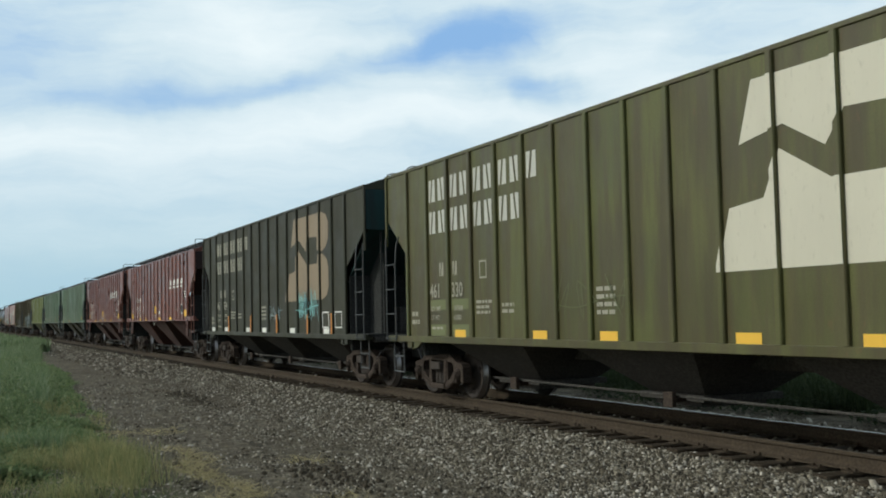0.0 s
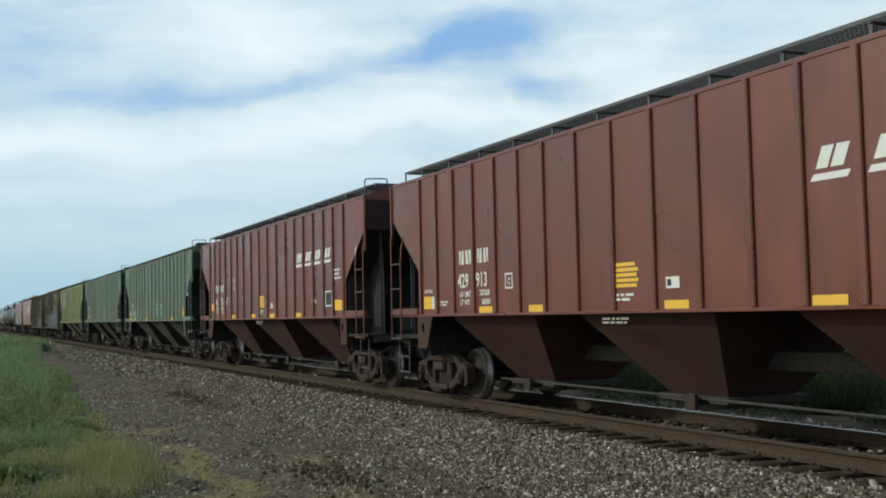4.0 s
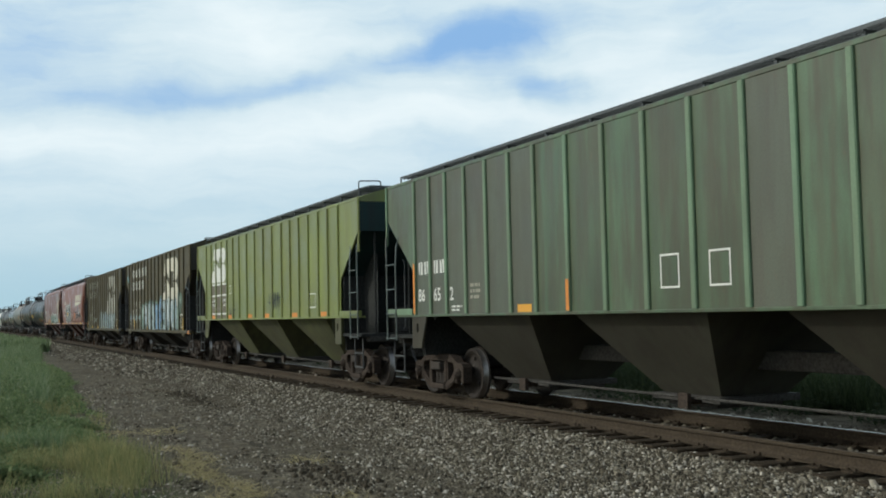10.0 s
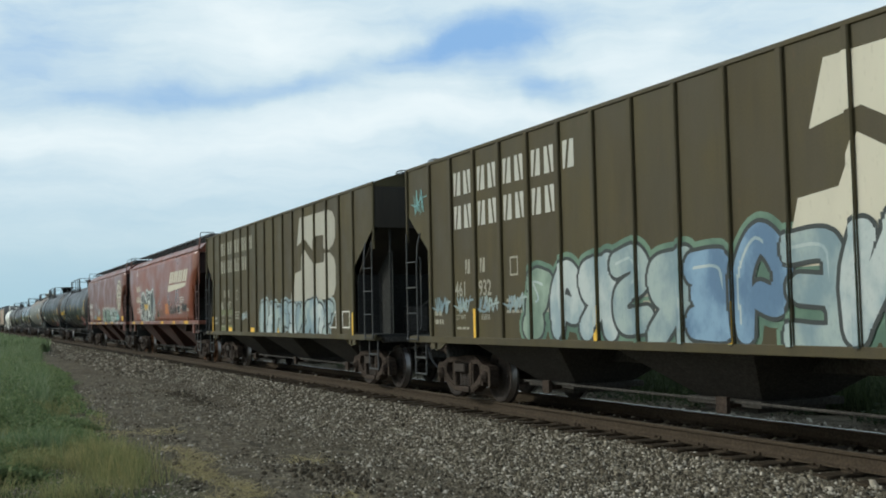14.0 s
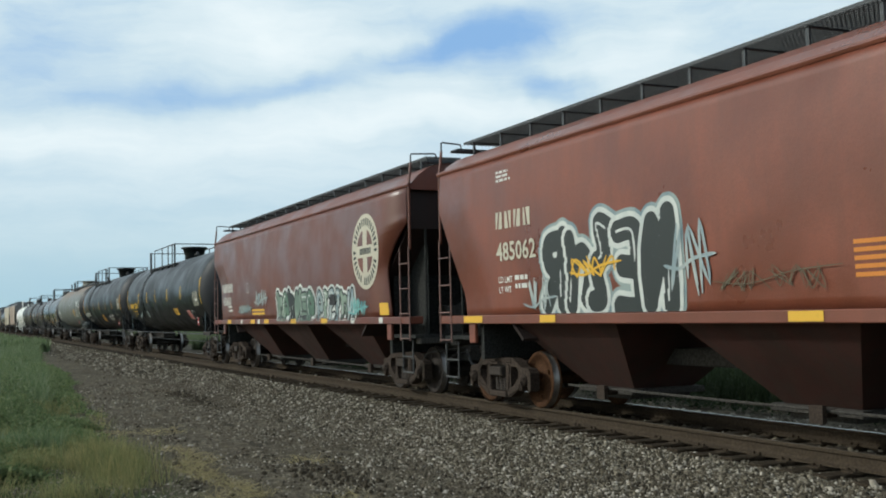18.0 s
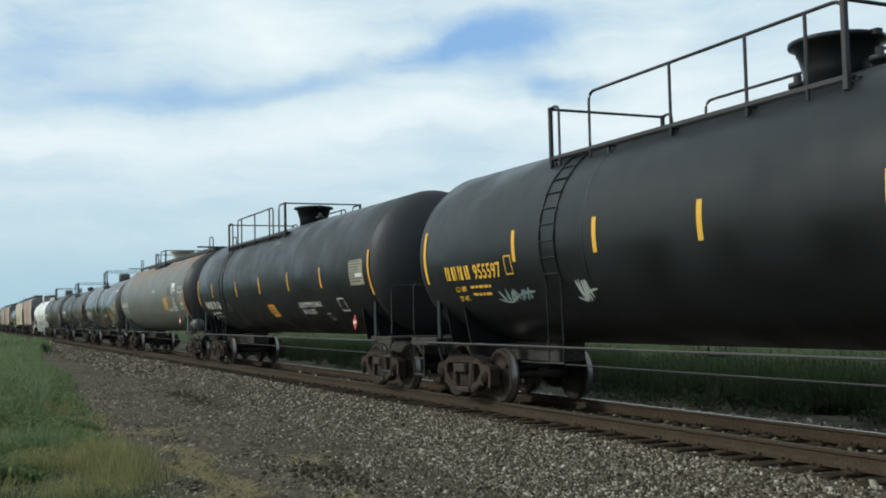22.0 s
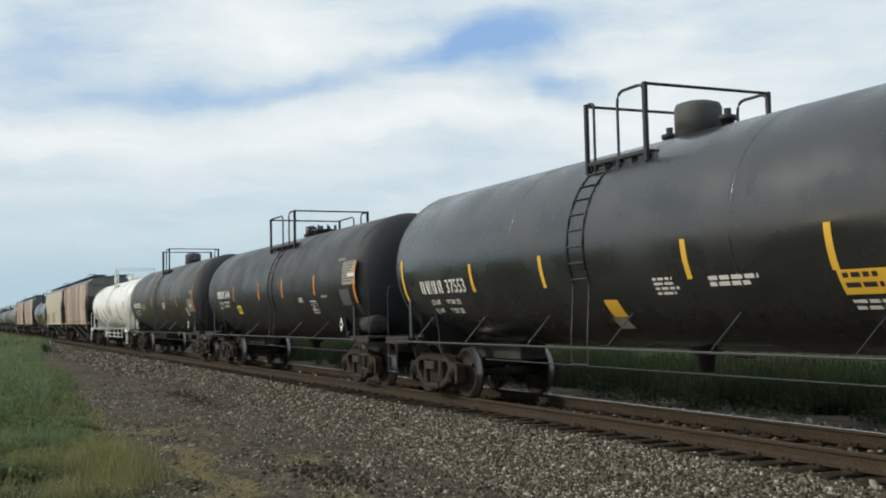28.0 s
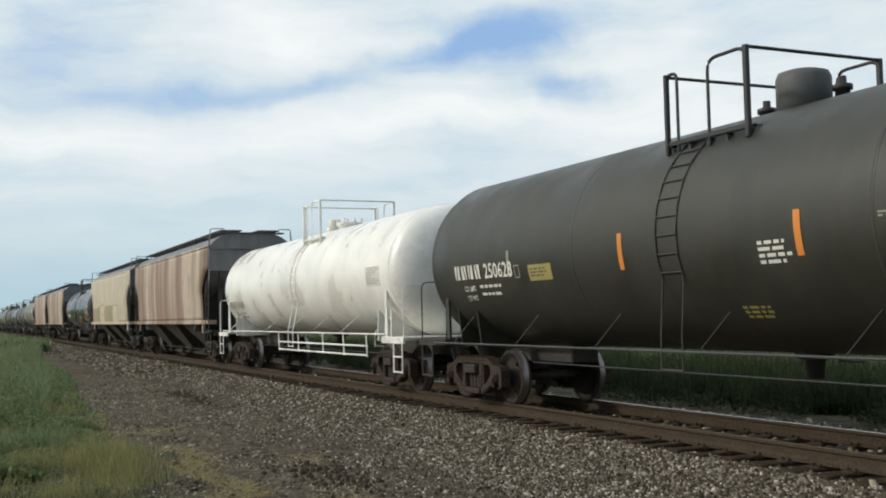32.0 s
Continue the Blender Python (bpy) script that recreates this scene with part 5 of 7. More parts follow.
def stone_material():
    n = Nodes("crushed_stone", 0.9)
    isl = n.t.nodes.new("ShaderNodeNewGeometry").outputs["Random Per Island"]
    r = n.t.nodes.new("ShaderNodeValToRGB")
    n.link(isl, r.inputs[0])
    cols = [(0.0, (0.026, 0.022, 0.015)), (0.25, (0.058, 0.048, 0.032)), (0.5, (0.115, 0.098, 0.068)), (0.8, (0.235, 0.205, 0.150)), (1.0, (0.54, 0.49, 0.40))]
    while len(r.color_ramp.elements) < len(cols):
        r.color_ramp.elements.new(0.5)
    for e, (p, c) in zip(r.color_ramp.elements, cols):
        e.position, e.color = p, (*c, 1)
    f = n.noise(50.0, 4)
    n.colour(n.mix(n.ramp(f, 0.35, 0.7, 0.0, 0.4), r.outputs[0], (0.10, 0.08, 0.055)))
    n.bump(f, 0.4, 0.004)
    return n.mat


M["stone"] = stone_material()


def bed_edge(x):
    """How far from the track the loose stone reaches on the near side."""
    return -2.75 - 0.9 * noise.noise((x * 0.22, 1.3, 0)) - 0.035 * max(0.0, x + 22)


near_bed = lambda x, y, r: y > bed_edge(x) or r < 0.05 * max(0, 2.0 - abs(y - bed_edge(x)))
M["clod"] = plain("dark_soil", (0.050, 0.040, 0.026), 0.95, vary=0.4, grain=40)
stone_field("ballast", 118000, -17, -3, -5.2, -0.30, 0.0158, 3, near_bed, "grey-brown crushed stone railway ballast beside the rail", 0.1)
stone_field("ballast", 42000, -40, -17, -5.0, -0.30, 0.0195, 6, near_bed, "grey-brown crushed stone railway ballast beside the rail", 0.35)
stone_field("ballast", 5000, -3, 8, -4.6, -0.30, 0.026, 9, near_bed, "grey-brown crushed stone railway ballast beside the rail")
stone_field("soil_crumbs", 60000, -34, -8.5, -8.2, -2.4, 0.0150, 12, lambda x, y, r: y < bed_edge(x) + 0.8 and noise.noise((x * 0.9, y * 1.6, 6.0)) + 0.40 > r * 0.9, "brown crumbs of soil and small stones on bare ground", 0.0, "stone", True)
stone_field("soil_clods", 9000, -36, -10.0, -7.4, -2.6, 0.026, 14, lambda x, y, r: y < bed_edge(x) + 0.4 and noise.noise((x * 0.5, y * 1.3, 16.0)) > 0.12 + 0.5 * r, "brown clods and scattered stones on rutted soil", 0.3)
# in the first cluster dark clods stand in for crack-like hollows
hollow = lambda x, y, r: math.exp(-((x + 26.8) / 3.0) ** 2 - ((y + 3.35 - 0.15 * math.sin(x * 2.3)) / 0.26) ** 2) + 0.8 * math.exp(-((x + 12.6) / 1.3) ** 2 - ((y + 4.5) / 0.35) ** 2) > r
stone_field("soil_clods", 9000, -31, -10.5, -5.4, -2.4, 0.028, 15, hollow, "dark clods of soil", 0.1, "clod")
stone_field("soil_clods", 5000, -30, -10.0, -7.2, -2.8, 0.022, 17, lambda x, y, r: noise.noise((x * 0.7, y * 2.2, 21.0)) > 0.2 + 0.6 * r, "dark clods of soil", 0.1, "clod")
stone_field("ballast", 14000, -34, 0, 0.1, 4.2, 0.030, 4, lambda x, y, r: True, "grey-brown crushed stone ballast between and behind the rails")
stone_field("ballast", 12000, -150, -40, -3.4, -0.35, 0.036, 5, lambda x, y, r: True, "grey-brown crushed stone ballast farther down the line", 0.4)


# ---- track ----
def rail_mesh(x0, x1):
    half = [(0.0, 0.0), (0.030, 0.0), (0.037, -0.010), (0.036, -0.038), (0.010, -0.050), (0.009, -0.130), (0.03, -0.150), (0.076, -0.168), (0.076, -0.186)]
    ring = half + [(-y, z) for y, z in half[:0:-1]]
    bm = bmesh.new()
    a = [bm.verts.new((x0, y, z)) for y, z in ring]
    b = [bm.verts.new((x1, y, z)) for y, z in ring]
    n = len(ring)
    for k in range(n):
        f = bm.faces.new((a[k], b[k], b[(k + 1) % n], a[(k + 1) % n]))
        f.material_index = 1 if k in (0, n - 1) else 0
    bm.faces.new(a[::-1])
    bm.faces.new(b)
    bmesh.ops.recalc_face_normals(bm, faces=bm.faces)
    return bm


M["rail"] = plain("rusty_rail", (0.056, 0.042, 0.028), 0.9, 0.0, vary=0.3)
M["rail_top"] = plain("worn_rail_head", (0.105, 0.082, 0.056), 0.75, 0.0, vary=0.15)
M["rail_bright"] = plain("polished_rail_head", (0.42, 0.41, 0.39), 0.45, 0.6, vary=0.1)
M["tie"] = plain("weathered_tie", (0.040, 0.030, 0.019), 0.92, vary=0.45, grain=22)
track = tagged(new("railway_track"), "single railway track with rusty rails on wooden ties", "railway track", kind="structure")
for y in (0.0, 1.5):
    part("rail", rail_mesh(-700, 60), [M["rail"], M["rail_top" if y < 1 else "rail_bright"]], track, "rusty steel rail with a worn bright head").location = (0, y, 0)
tie_bm = boxed(-0.115, 0.115, -1.30, 1.30, -0.36, -0.19, bevel=0.015)
tie_me = bpy.data.meshes.new("tie")
tie_bm.to_mesh(tie_me)
tie_bm.free()
plate_bm = bmesh.new()
for y in (-0.75, 0.75):
    box(plate_bm, -0.09, 0.09, y - 0.17, y + 0.17, -0.192, -0.180)
    for dx in (-0.05, 0.05):
        for dy in (-0.10, 0.10):
            box(plate_bm, dx - 0.012, dx + 0.012, y + dy - 0.012, y + dy + 0.012, -0.182, -0.150)
plate_me = bpy.data.meshes.new("tie_plate")
plate_bm.to_mesh(plate_me)
plate_bm.free()
rnd = random.Random(8)
for k in range(230):
    x = 2.0 - k * 0.5 + rnd.uniform(-0.04, 0.04)
    t = piece("tie", tie_me, M["tie"], track, at=pose(x, TRACK + rnd.uniform(-0.05, 0.05), rnd.uniform(-0.012, 0.008), rz=rnd.uniform(-1.2, 1.2)))
    if k < 70:
        piece("tie_plate", plate_me, M["rail"], t, at=pose(0, 0, 0))
bm = bmesh.new()
for k in range(230, 700):
    x = 2.0 - k * 0.5
    box(bm, x - 0.115, x + 0.115, TRACK - 1.30, TRACK + 1.30, -0.36, -0.19)
tagged(part("far_ties", bm, M["tie"], track), kind="stuff")


# ---- grass and weeds ----
def blade_field(name, spots, label, material, seed):
    """Blades of grass, all in one mesh: spots are rows of x, y, height, width, lean."""
    rng = np.random.default_rng(seed)
    s = np.asarray(spots, dtype=float)
    n = len(s)
    z = np.array([ground_height(a, b) for a, b in s[:, :2]]) - 0.02
    a = rng.uniform(0, 6.28, n)
    side = np.stack([np.cos(a), np.sin(a), np.zeros(n)], 1)
    b = rng.uniform(0, 6.28, n)
    lean = np.stack([np.cos(b), np.sin(b), np.zeros(n)], 1) * (s[:, 4] * s[:, 2])[:, None]
    root = np.stack([s[:, 0], s[:, 1], z], 1)
    rows = []
    for f, w, l in ((0.0, 1.0, 0.0), (0.45, 0.85, 0.25), (0.78, 0.55, 0.62)):
        c = root + lean * l + np.array([0, 0, 1.0]) * (s[:, 2] * f)[:, None]
        rows += [c - side * (s[:, 3] * w / 2)[:, None], c + side * (s[:, 3] * w / 2)[:, None]]
    rows.append(root + lean + np.array([0, 0, 1.0]) * (s[:, 2] * (1 - 0.25 * s[:, 4]))[:, None])
    co = np.stack(rows, 1).reshape(-1, 3)
    tri = np.array([(0, 1, 3), (0, 3, 2), (2, 3, 5), (2, 5, 4), (4, 5, 6)])
    idx = (tri[None] + (np.arange(n) * 7)[:, None, None]).reshape(-1)
    me = bpy.data.meshes.new(name)
    me.vertices.add(len(co))
    me.vertices.foreach_set("co", co.ravel())
    me.loops.add(len(idx))
    me.loops.foreach_set("vertex_index", idx)
    me.polygons.add(len(idx) // 3)
    me.polygons.foreach_set("loop_start", np.arange(0, len(idx), 3))
    me.update(calc_edges=True)
    me.materials.append(material)
    return tagged(new(name, me), label, "grass", kind="stuff")


def grass_material(name, cols):
    n = Nodes(name, 0.75)
    isl = n.t.nodes.new("ShaderNodeNewGeometry").outputs["Random Per Island"]
    r = n.t.nodes.new("ShaderNodeValToRGB")
    n.link(isl, r.inputs[0])
    while len(r.color_ramp.elements) < len(cols):
        r.color_ramp.elements.new(0.5)
    for k, (e, c) in enumerate(zip(r.color_ramp.elements, cols)):
        e.position, e.color = k / (len(cols) - 1), (*c, 1)
    big = n.ramp(n.noise(0.6, 4), 0.4, 0.62, 0.0, 0.55)
    n.colour(n.mix(big, r.outputs[0], scaled(cols[0], 0.9)))
    tr = n.t.nodes.new("ShaderNodeBsdfTranslucent")
    n.link(r.outputs[0], tr.inputs["Color"])
    mix = n.t.nodes.new("ShaderNodeMixShader")
    mix.inputs[0].default_value = 0.45
    n.link(n.bsdf.outputs[0], mix.inputs[1])
    n.link(tr.outputs[0], mix.inputs[2])
    n.link(mix.outputs[0], n.t.nodes["Material Output"].inputs["Surface"])
    return n.mat


M["weed"] = grass_material("green_weed", [(0.120, 0.170, 0.080), (0.165, 0.220, 0.105), (0.21, 0.265, 0.135), (0.31, 0.34, 0.22)])
M["dry"] = grass_material("yellowing_grass", [(0.145, 0.180, 0.074), (0.25, 0.240, 0.100), (0.40, 0.335, 0.16), (0.175, 0.215, 0.090)])
# darker weed colour for the far side, with the train's shade put into it
M["weed_shaded"] = grass_material("shaded_weed", [(0.023, 0.034, 0.015), (0.031, 0.045, 0.019), (0.043, 0.058, 0.025), (0.065, 0.078, 0.036)])
M["leaf"] = grass_material("weed_leaf", [(0.110, 0.155, 0.062), (0.155, 0.205, 0.084), (0.20, 0.25, 0.108), (0.30, 0.33, 0.18)])
M["pale_leaf"] = grass_material("pale_seed_head", [(0.30, 0.33, 0.25), (0.42, 0.44, 0.36)])
M["straw"] = grass_material("dry_straw", [(0.34, 0.28, 0.14), (0.50, 0.43, 0.23), (0.24, 0.20, 0.10)])


def grass_edge(x):
    """Near-side limit of the grass, towards the track."""
    return -6.85 + 0.060 * max(0.0, -16 - x) + 0.55 * noise.noise((x * 0.5, 0.7, 0)) + 0.25 * noise.noise((x * 1.9, 4.7, 0))


def leaf_field(name, stalks, label, material, seed):
    """Leafy weeds, all in one mesh: stalks are rows of x, y, height, leaves, leaf length."""
    rng = np.random.default_rng(seed)
    s = np.repeat(np.asarray(stalks, dtype=float)[:, :5], np.asarray(stalks)[:, 3].astype(int), axis=0)
    n = len(s)
    z = np.array([ground_height(a, b) for a, b in s[:, :2]])
    f = rng.uniform(0.08, 1.0, n)
    a, tip = rng.uniform(0, 6.28, n), rng.uniform(-0.5, 0.9, n)
    size = s[:, 4] * rng.uniform(0.6, 1.3, n) * (1.25 - 0.6 * f)
    spread = rng.uniform(0.0, 0.09, n) * (1.3 - f)
    root = np.stack([s[:, 0] + np.cos(a) * spread, s[:, 1] + np.sin(a) * spread, z + s[:, 2] * f], 1)
    out = np.stack([np.cos(a) * np.cos(tip), np.sin(a) * np.cos(tip), np.sin(tip)], 1) * size[:, None]
    side = np.stack([-np.sin(a), np.cos(a), rng.uniform(-0.4, 0.4, n)], 1) * (size * 0.2)[:, None]
    co = np.stack([root, root + out * 0.45 - side, root + out, root + out * 0.45 + side], 1).reshape(-1, 3)
    idx = (np.array([(0, 1, 2), (0, 2, 3)])[None] + (np.arange(n) * 4)[:, None, None]).reshape(-1)
    me = bpy.data.meshes.new(name)
    me.vertices.add(len(co))
    me.vertices.foreach_set("co", co.ravel())
    me.loops.add(len(idx))
    me.loops.foreach_set("vertex_index", idx)
    me.polygons.add(len(idx) // 3)
    me.polygons.foreach_set("loop_start", np.arange(0, len(idx), 3))
    me.update(calc_edges=True)
    me.materials.append(material)
    return tagged(new(name, me), label, "weeds", kind="stuff")


rng = random.Random(21)
stalks, pale = [], []
while len(stalks) < 9000:
    x = -14.2 - 34 * rng.random() ** 1.25
    e = grass_edge(x) + 0.25 - 0.9 * max(0.0, min(1.0, (x + 17.5) / 3))
    y = e - abs(rng.gauss(0, 1)) * 2.4
    inside = min(1.0, 0.18 + (e - y) / 1.5)
    thick = 1.1 * noise.noise((x * 0.55, y * 0.8, 4.0)) + 0.6 * noise.noise((x * 1.7, y * 2.0, 9.0)) + 0.30
    if rng.random() < thick * (0.25 + 0.75 * inside):
        near = max(0.0, min(1.0, (x + 18.5) / 4.3))
        tall = (0.25 + 0.55 * thick) * inside * (1 - 0.55 * near) * rng.uniform(0.6, 1.15)
        stalks.append((x, y, tall, rng.randint(12, 22), rng.uniform(0.06, 0.12)))
        if -27 < x < -21.5 and rng.random() < 0.3 * inside:
            pale.append((x, y, tall * 1.2, rng.randint(5, 9), 0.05))
leaf_field("leafy_weeds", stalks, "leafy green weeds in clumps beside the railway", M["leaf"], 15)
leaf_field("pale_weed_tops", pale, "pale seed heads above the green weeds", M["pale_leaf"], 16)
spots = []
while len(spots) < 23000:
    x = -12.2 - 15 * rng.random() ** 1.2
    y = rng.uniform(-10.5, -5.0)
    e = grass_edge(x)
    thick = noise.noise((x * 0.9, y * 0.9, 2.0)) + 0.55 * noise.noise((x * 2.6, y * 2.6, 8.0)) - 0.02 + 0.25 * min(1.0, max(0.0, e - y))
    if y < e + 0.5 and rng.random() < (thick * 1.5 - 0.14) * (1.0 if y < e else 0.35) * (1.0 if x < -13.7 else 0.4):
        spots.append((x, y, rng.uniform(0.08, 0.32) * (1 + 0.5 * thick), rng.uniform(0.005, 0.010), rng.uniform(0.2, 1.0)))
for _ in range(2600):
    x, y = rng.gauss(-14.7, 0.9), rng.gauss(-6.8, 0.24)
    spots.append((x, y, rng.uniform(0.15, 0.46), rng.uniform(0.005, 0.010), rng.uniform(0.1, 0.5)))
blade_field("grass", spots, "yellowing green grass tufts at the edge of bare soil", M["dry"], 5)
spots = []
while len(spots) < 14000:
    x, y = rng.uniform(-12.2, 8), rng.uniform(-13, -6.2)
    if (x * x + (y + 8.65) ** 2 > 1.2 or rng.random() < 0.3) and (x > -9.5 or y < -9.2) and noise.noise((x * 0.9, y * 0.9, 2.0)) + 0.45 > rng.random():
        spots.append((x, y, rng.uniform(0.05, 0.2), rng.uniform(0.006, 0.011), rng.uniform(0.2, 0.9)))
blade_field("grass", spots, "short yellowing grass on the verge", M["dry"], 25)
spots = []
while len(spots) < 26000:
    x = -16.5 - 60 * rng.random() ** 1.5
    e = grass_edge(x) - 0.5
    y = e - abs(rng.gauss(0, 1)) * 3.0
    thick = noise.noise((x * 0.35, y * 0.35, 7.0)) + 0.75
    if rng.random() < thick:
        far = min(1.0, (-x - 17) / 30)
        spots.append((x, y, rng.uniform(0.3, 0.75) * (0.7 + 0.35 * thick) * (0.55 + 0.45 * min(1.0, (-x - 16) / 5)), rng.uniform(0.010, 0.022) * (1 + far), rng.uniform(0.15, 0.7)))
blade_field("weeds", spots, "tall dark green weeds beside the railway", M["weed"], 6)
spots = []
while len(spots) < 26000:
    x = -75 - 260 * rng.random() ** 1.6
    y = max(grass_edge(x), -3.6) - abs(rng.gauss(0, 1)) * 6.0 if x > -90 else -3.4 - abs(rng.gauss(0, 1)) * 7.0
    spots.append((x, y, rng.uniform(0.5, 1.1), rng.uniform(0.06, 0.14), rng.uniform(0.1, 0.5)))
blade_field("weeds", spots, "tall green weeds far down the line", M["weed"], 7)
spots = []
while len(spots) < 46000:
    x = 4 - 75 * rng.random() ** 1.3
    y = 5.4 + abs(rng.gauss(0, 1)) * 4.5 + 0.5 * noise.noise((x * 0.5, 9.0, 0))
    thick = noise.noise((x * 0.4, y * 0.4, 11.0)) + 0.8
    if rng.random() < thick:
        spots.append((x, y, rng.uniform(0.3, 0.85) * (0.6 + 0.5 * thick), rng.uniform(0.014, 0.034), rng.uniform(0.1, 0.6)))
blade_field("weeds", spots, "green weeds on the far side of the track", M["weed_shaded"], 8)
far_stalks = []
while len(far_stalks) < 6000:
    x = 3 - 45 * rng.random() ** 1.2
    y = 4.5 + abs(rng.gauss(0, 1)) * 2.6 + 0.6 * noise.noise((x * 0.4, 3.0, 0))
    if noise.noise((x * 0.7, y * 0.7, 4.0)) + 0.35 > 0.8 * rng.random():
        far_stalks.append((x, y, rng.uniform(0.2, 0.5) * min(2.0, 0.5 + 0.25 * (y - 3.5)), 14, rng.uniform(0.07, 0.15)))
leaf_field("leafy_weeds", far_stalks, "leafy green weeds on the far side of the track, coloured as in shade", M["weed_shaded"], 18)
spots = []
while len(spots) < 2600:
    x, y = -10.6 - 9.0 * rng.random() ** 1.2, rng.uniform(-8.0, -4.0)
    strip = math.exp(-((y + 5.75 + 0.12 * math.sin(x * 1.7)) / 0.22) ** 2) if -16.5 < x < -11.5 else 0.0
    if noise.noise((x * 0.6, y * 1.4, 3.0)) * 0.5 + 0.55 * strip > 0.16 + 0.34 * rng.random():
        spots.append((x, y, rng.uniform(0.04, 0.12), rng.uniform(0.006, 0.012), rng.uniform(1.8, 3.6)))
blade_field("straw", spots, "flattened dry straw lying on the soil", M["straw"], 9)


# ---- clouds: a far curved sheet that drifts ----
def cloud_sheet():
    bm = bmesh.new()
    uv = bm.loops.layers.uv.new("sky")
    na, ne = 60, 40
    R = 3900.0
    az = [60 + 160 * k / na for k in range(na + 1)]
    el = [-1.5 + 61.5 * k / ne for k in range(ne + 1)]
    grid = [[bm.verts.new((R * math.cos(radians(a)) * math.cos(radians(e)), R * math.sin(radians(a)) * math.cos(radians(e)), R * math.sin(radians(e)))) for e in el] for a in az]
    for i in range(na):
        for j in range(ne):
            f = bm.faces.new((grid[i][j], grid[i + 1][j], grid[i + 1][j + 1], grid[i][j + 1]))
            f.smooth = True
            for loop, (p, q) in zip(f.loops, ((i, j), (i + 1, j), (i + 1, j + 1), (i, j + 1))):
                loop[uv].uv = (-(az[p] - 155.0) / 10.0, el[q] / 10.0)
    me = bpy.data.meshes.new("cloud_sheet")
    bm.to_mesh(me)
    bm.free()
    n = Nodes("thin_cloud")
    src = n.t.nodes.new("ShaderNodeUVMap").outputs[0]
    warp = n.t.nodes.new("ShaderNodeVectorMath")
    warp.operation = "ADD"
    nz = n.t.nodes.new("ShaderNodeTexNoise")
    nz.inputs["Scale"].default_value, nz.inputs["Detail"].default_value = 2.2, 7
    n.link(src, nz.inputs["Vector"])
    sc = n.t.nodes.new("ShaderNodeVectorMath")
    sc.operation = "MULTIPLY_ADD"
    sc.inputs[1].default_value, sc.inputs[2].default_value = (0.75, 0.22, 0), (-0.375, -0.11, 0)
    n.link(nz.outputs["Color"], sc.inputs[0])
    n.link(src, warp.inputs[0])
    n.link(sc.outputs[0], warp.inputs[1])
    w = warp.outputs[0]
    soft = n.noise(0.9, 6, (0.45, 1.7, 1), 0.5, w, 1.0)
    wisp = n.noise(2.4, 9, (0.45, 2.2, 1), 0.6, w, 4.0)
    cover = n.math("ADD", n.math("MULTIPLY", soft, 0.42), n.math("MULTIPLY", wisp, 0.56))

    def spot(cover, cx, cy, rx, ry, amount, tilt=0.0):
        m = n.t.nodes.new("ShaderNodeMapping")
        m.vector_type = "TEXTURE"
        m.inputs["Location"].default_value = (cx, cy, 0)
        m.inputs["Rotation"].default_value = (0, 0, radians(tilt))
        m.inputs["Scale"].default_value = (rx, ry, 1)
        n.link(w, m.inputs["Vector"])
        ln = n.t.nodes.new("ShaderNodeVectorMath")
        ln.operation = "LENGTH"
        n.link(m.outputs[0], ln.inputs[0])
        return n.math("ADD", cover, n.ramp(ln.outputs["Value"], 0.0, 1.3, amount, 0.0))

    # the open blue gaps, then the bright banks
    for g in ((-1.52, 1.16, 0.60, 0.10, -0.34, 3), (-2.15, 1.32, 0.42, 0.24, -0.20, 0), (-0.22, 1.40, 0.55, 0.10, -0.28, 12), (0.30, 1.46, 0.55, 0.16, -0.42, 10), (0.55, 1.20, 0.38, 0.12, -0.32, -10),
              (-0.80, 1.21, 0.50, 0.06, -0.18, 6), (1.5, 1.62, 0.6, 0.12, -0.12, 10),
              (-0.98, 1.50, 0.72, 0.20, 0.32, -4), (-0.35, 1.06, 1.0, 0.15, 0.28, 4), (-1.6, 0.92, 1.3, 0.12, 0.24, 0), (1.0, 1.36, 0.36, 0.12, 0.12, 20), (1.1, 1.0, 0.8, 0.2, 0.16, 0)):
        cover = spot(cover, *g)
    sep = n.t.nodes.new("ShaderNodeSeparateXYZ")
    n.link(src, sep.inputs[0])
    grey = n.mix(n.ramp(cover, 0.34, 0.92), (0.62, 0.70, 0.75), (0.89, 0.89, 0.88))
    haze = n.ramp(sep.outputs["Y"], -0.15, 0.85, 1.0, 0.0)
    col = n.mix(n.math("MULTIPLY", haze, 0.9), grey, (0.37, 0.53, 0.60))
    blue = n.mix(n.ramp(sep.outputs["Y"], 0.4, 1.4), (0.44, 0.58, 0.68), (0.28, 0.44, 0.70))
    thick = n.ramp(cover, 0.04, 0.54)
    thick = n.math("MAXIMUM", thick, haze)
    col = n.mix(thick, blue, col)
    em = n.t.nodes.new("ShaderNodeEmission")
    n.link(col, em.inputs["Color"])
    n.link(em.outputs[0], n.t.nodes["Material Output"].inputs["Surface"])
    me.materials.append(n.mat)
    ob = tagged(new("cloud_sheet", me), "pale sky with thin white clouds and blue gaps", "sky", kind="structure")
    ob.location = (0, -8.647, 1.547)
    return ob


clouds = cloud_sheet()


# ---- the train ----
HOPPERS, TANKS = "covered hoppers in the train", "tank cars in the train"
A_LEN, B_LEN, C_LEN = 16.7, 16.1, 16.55


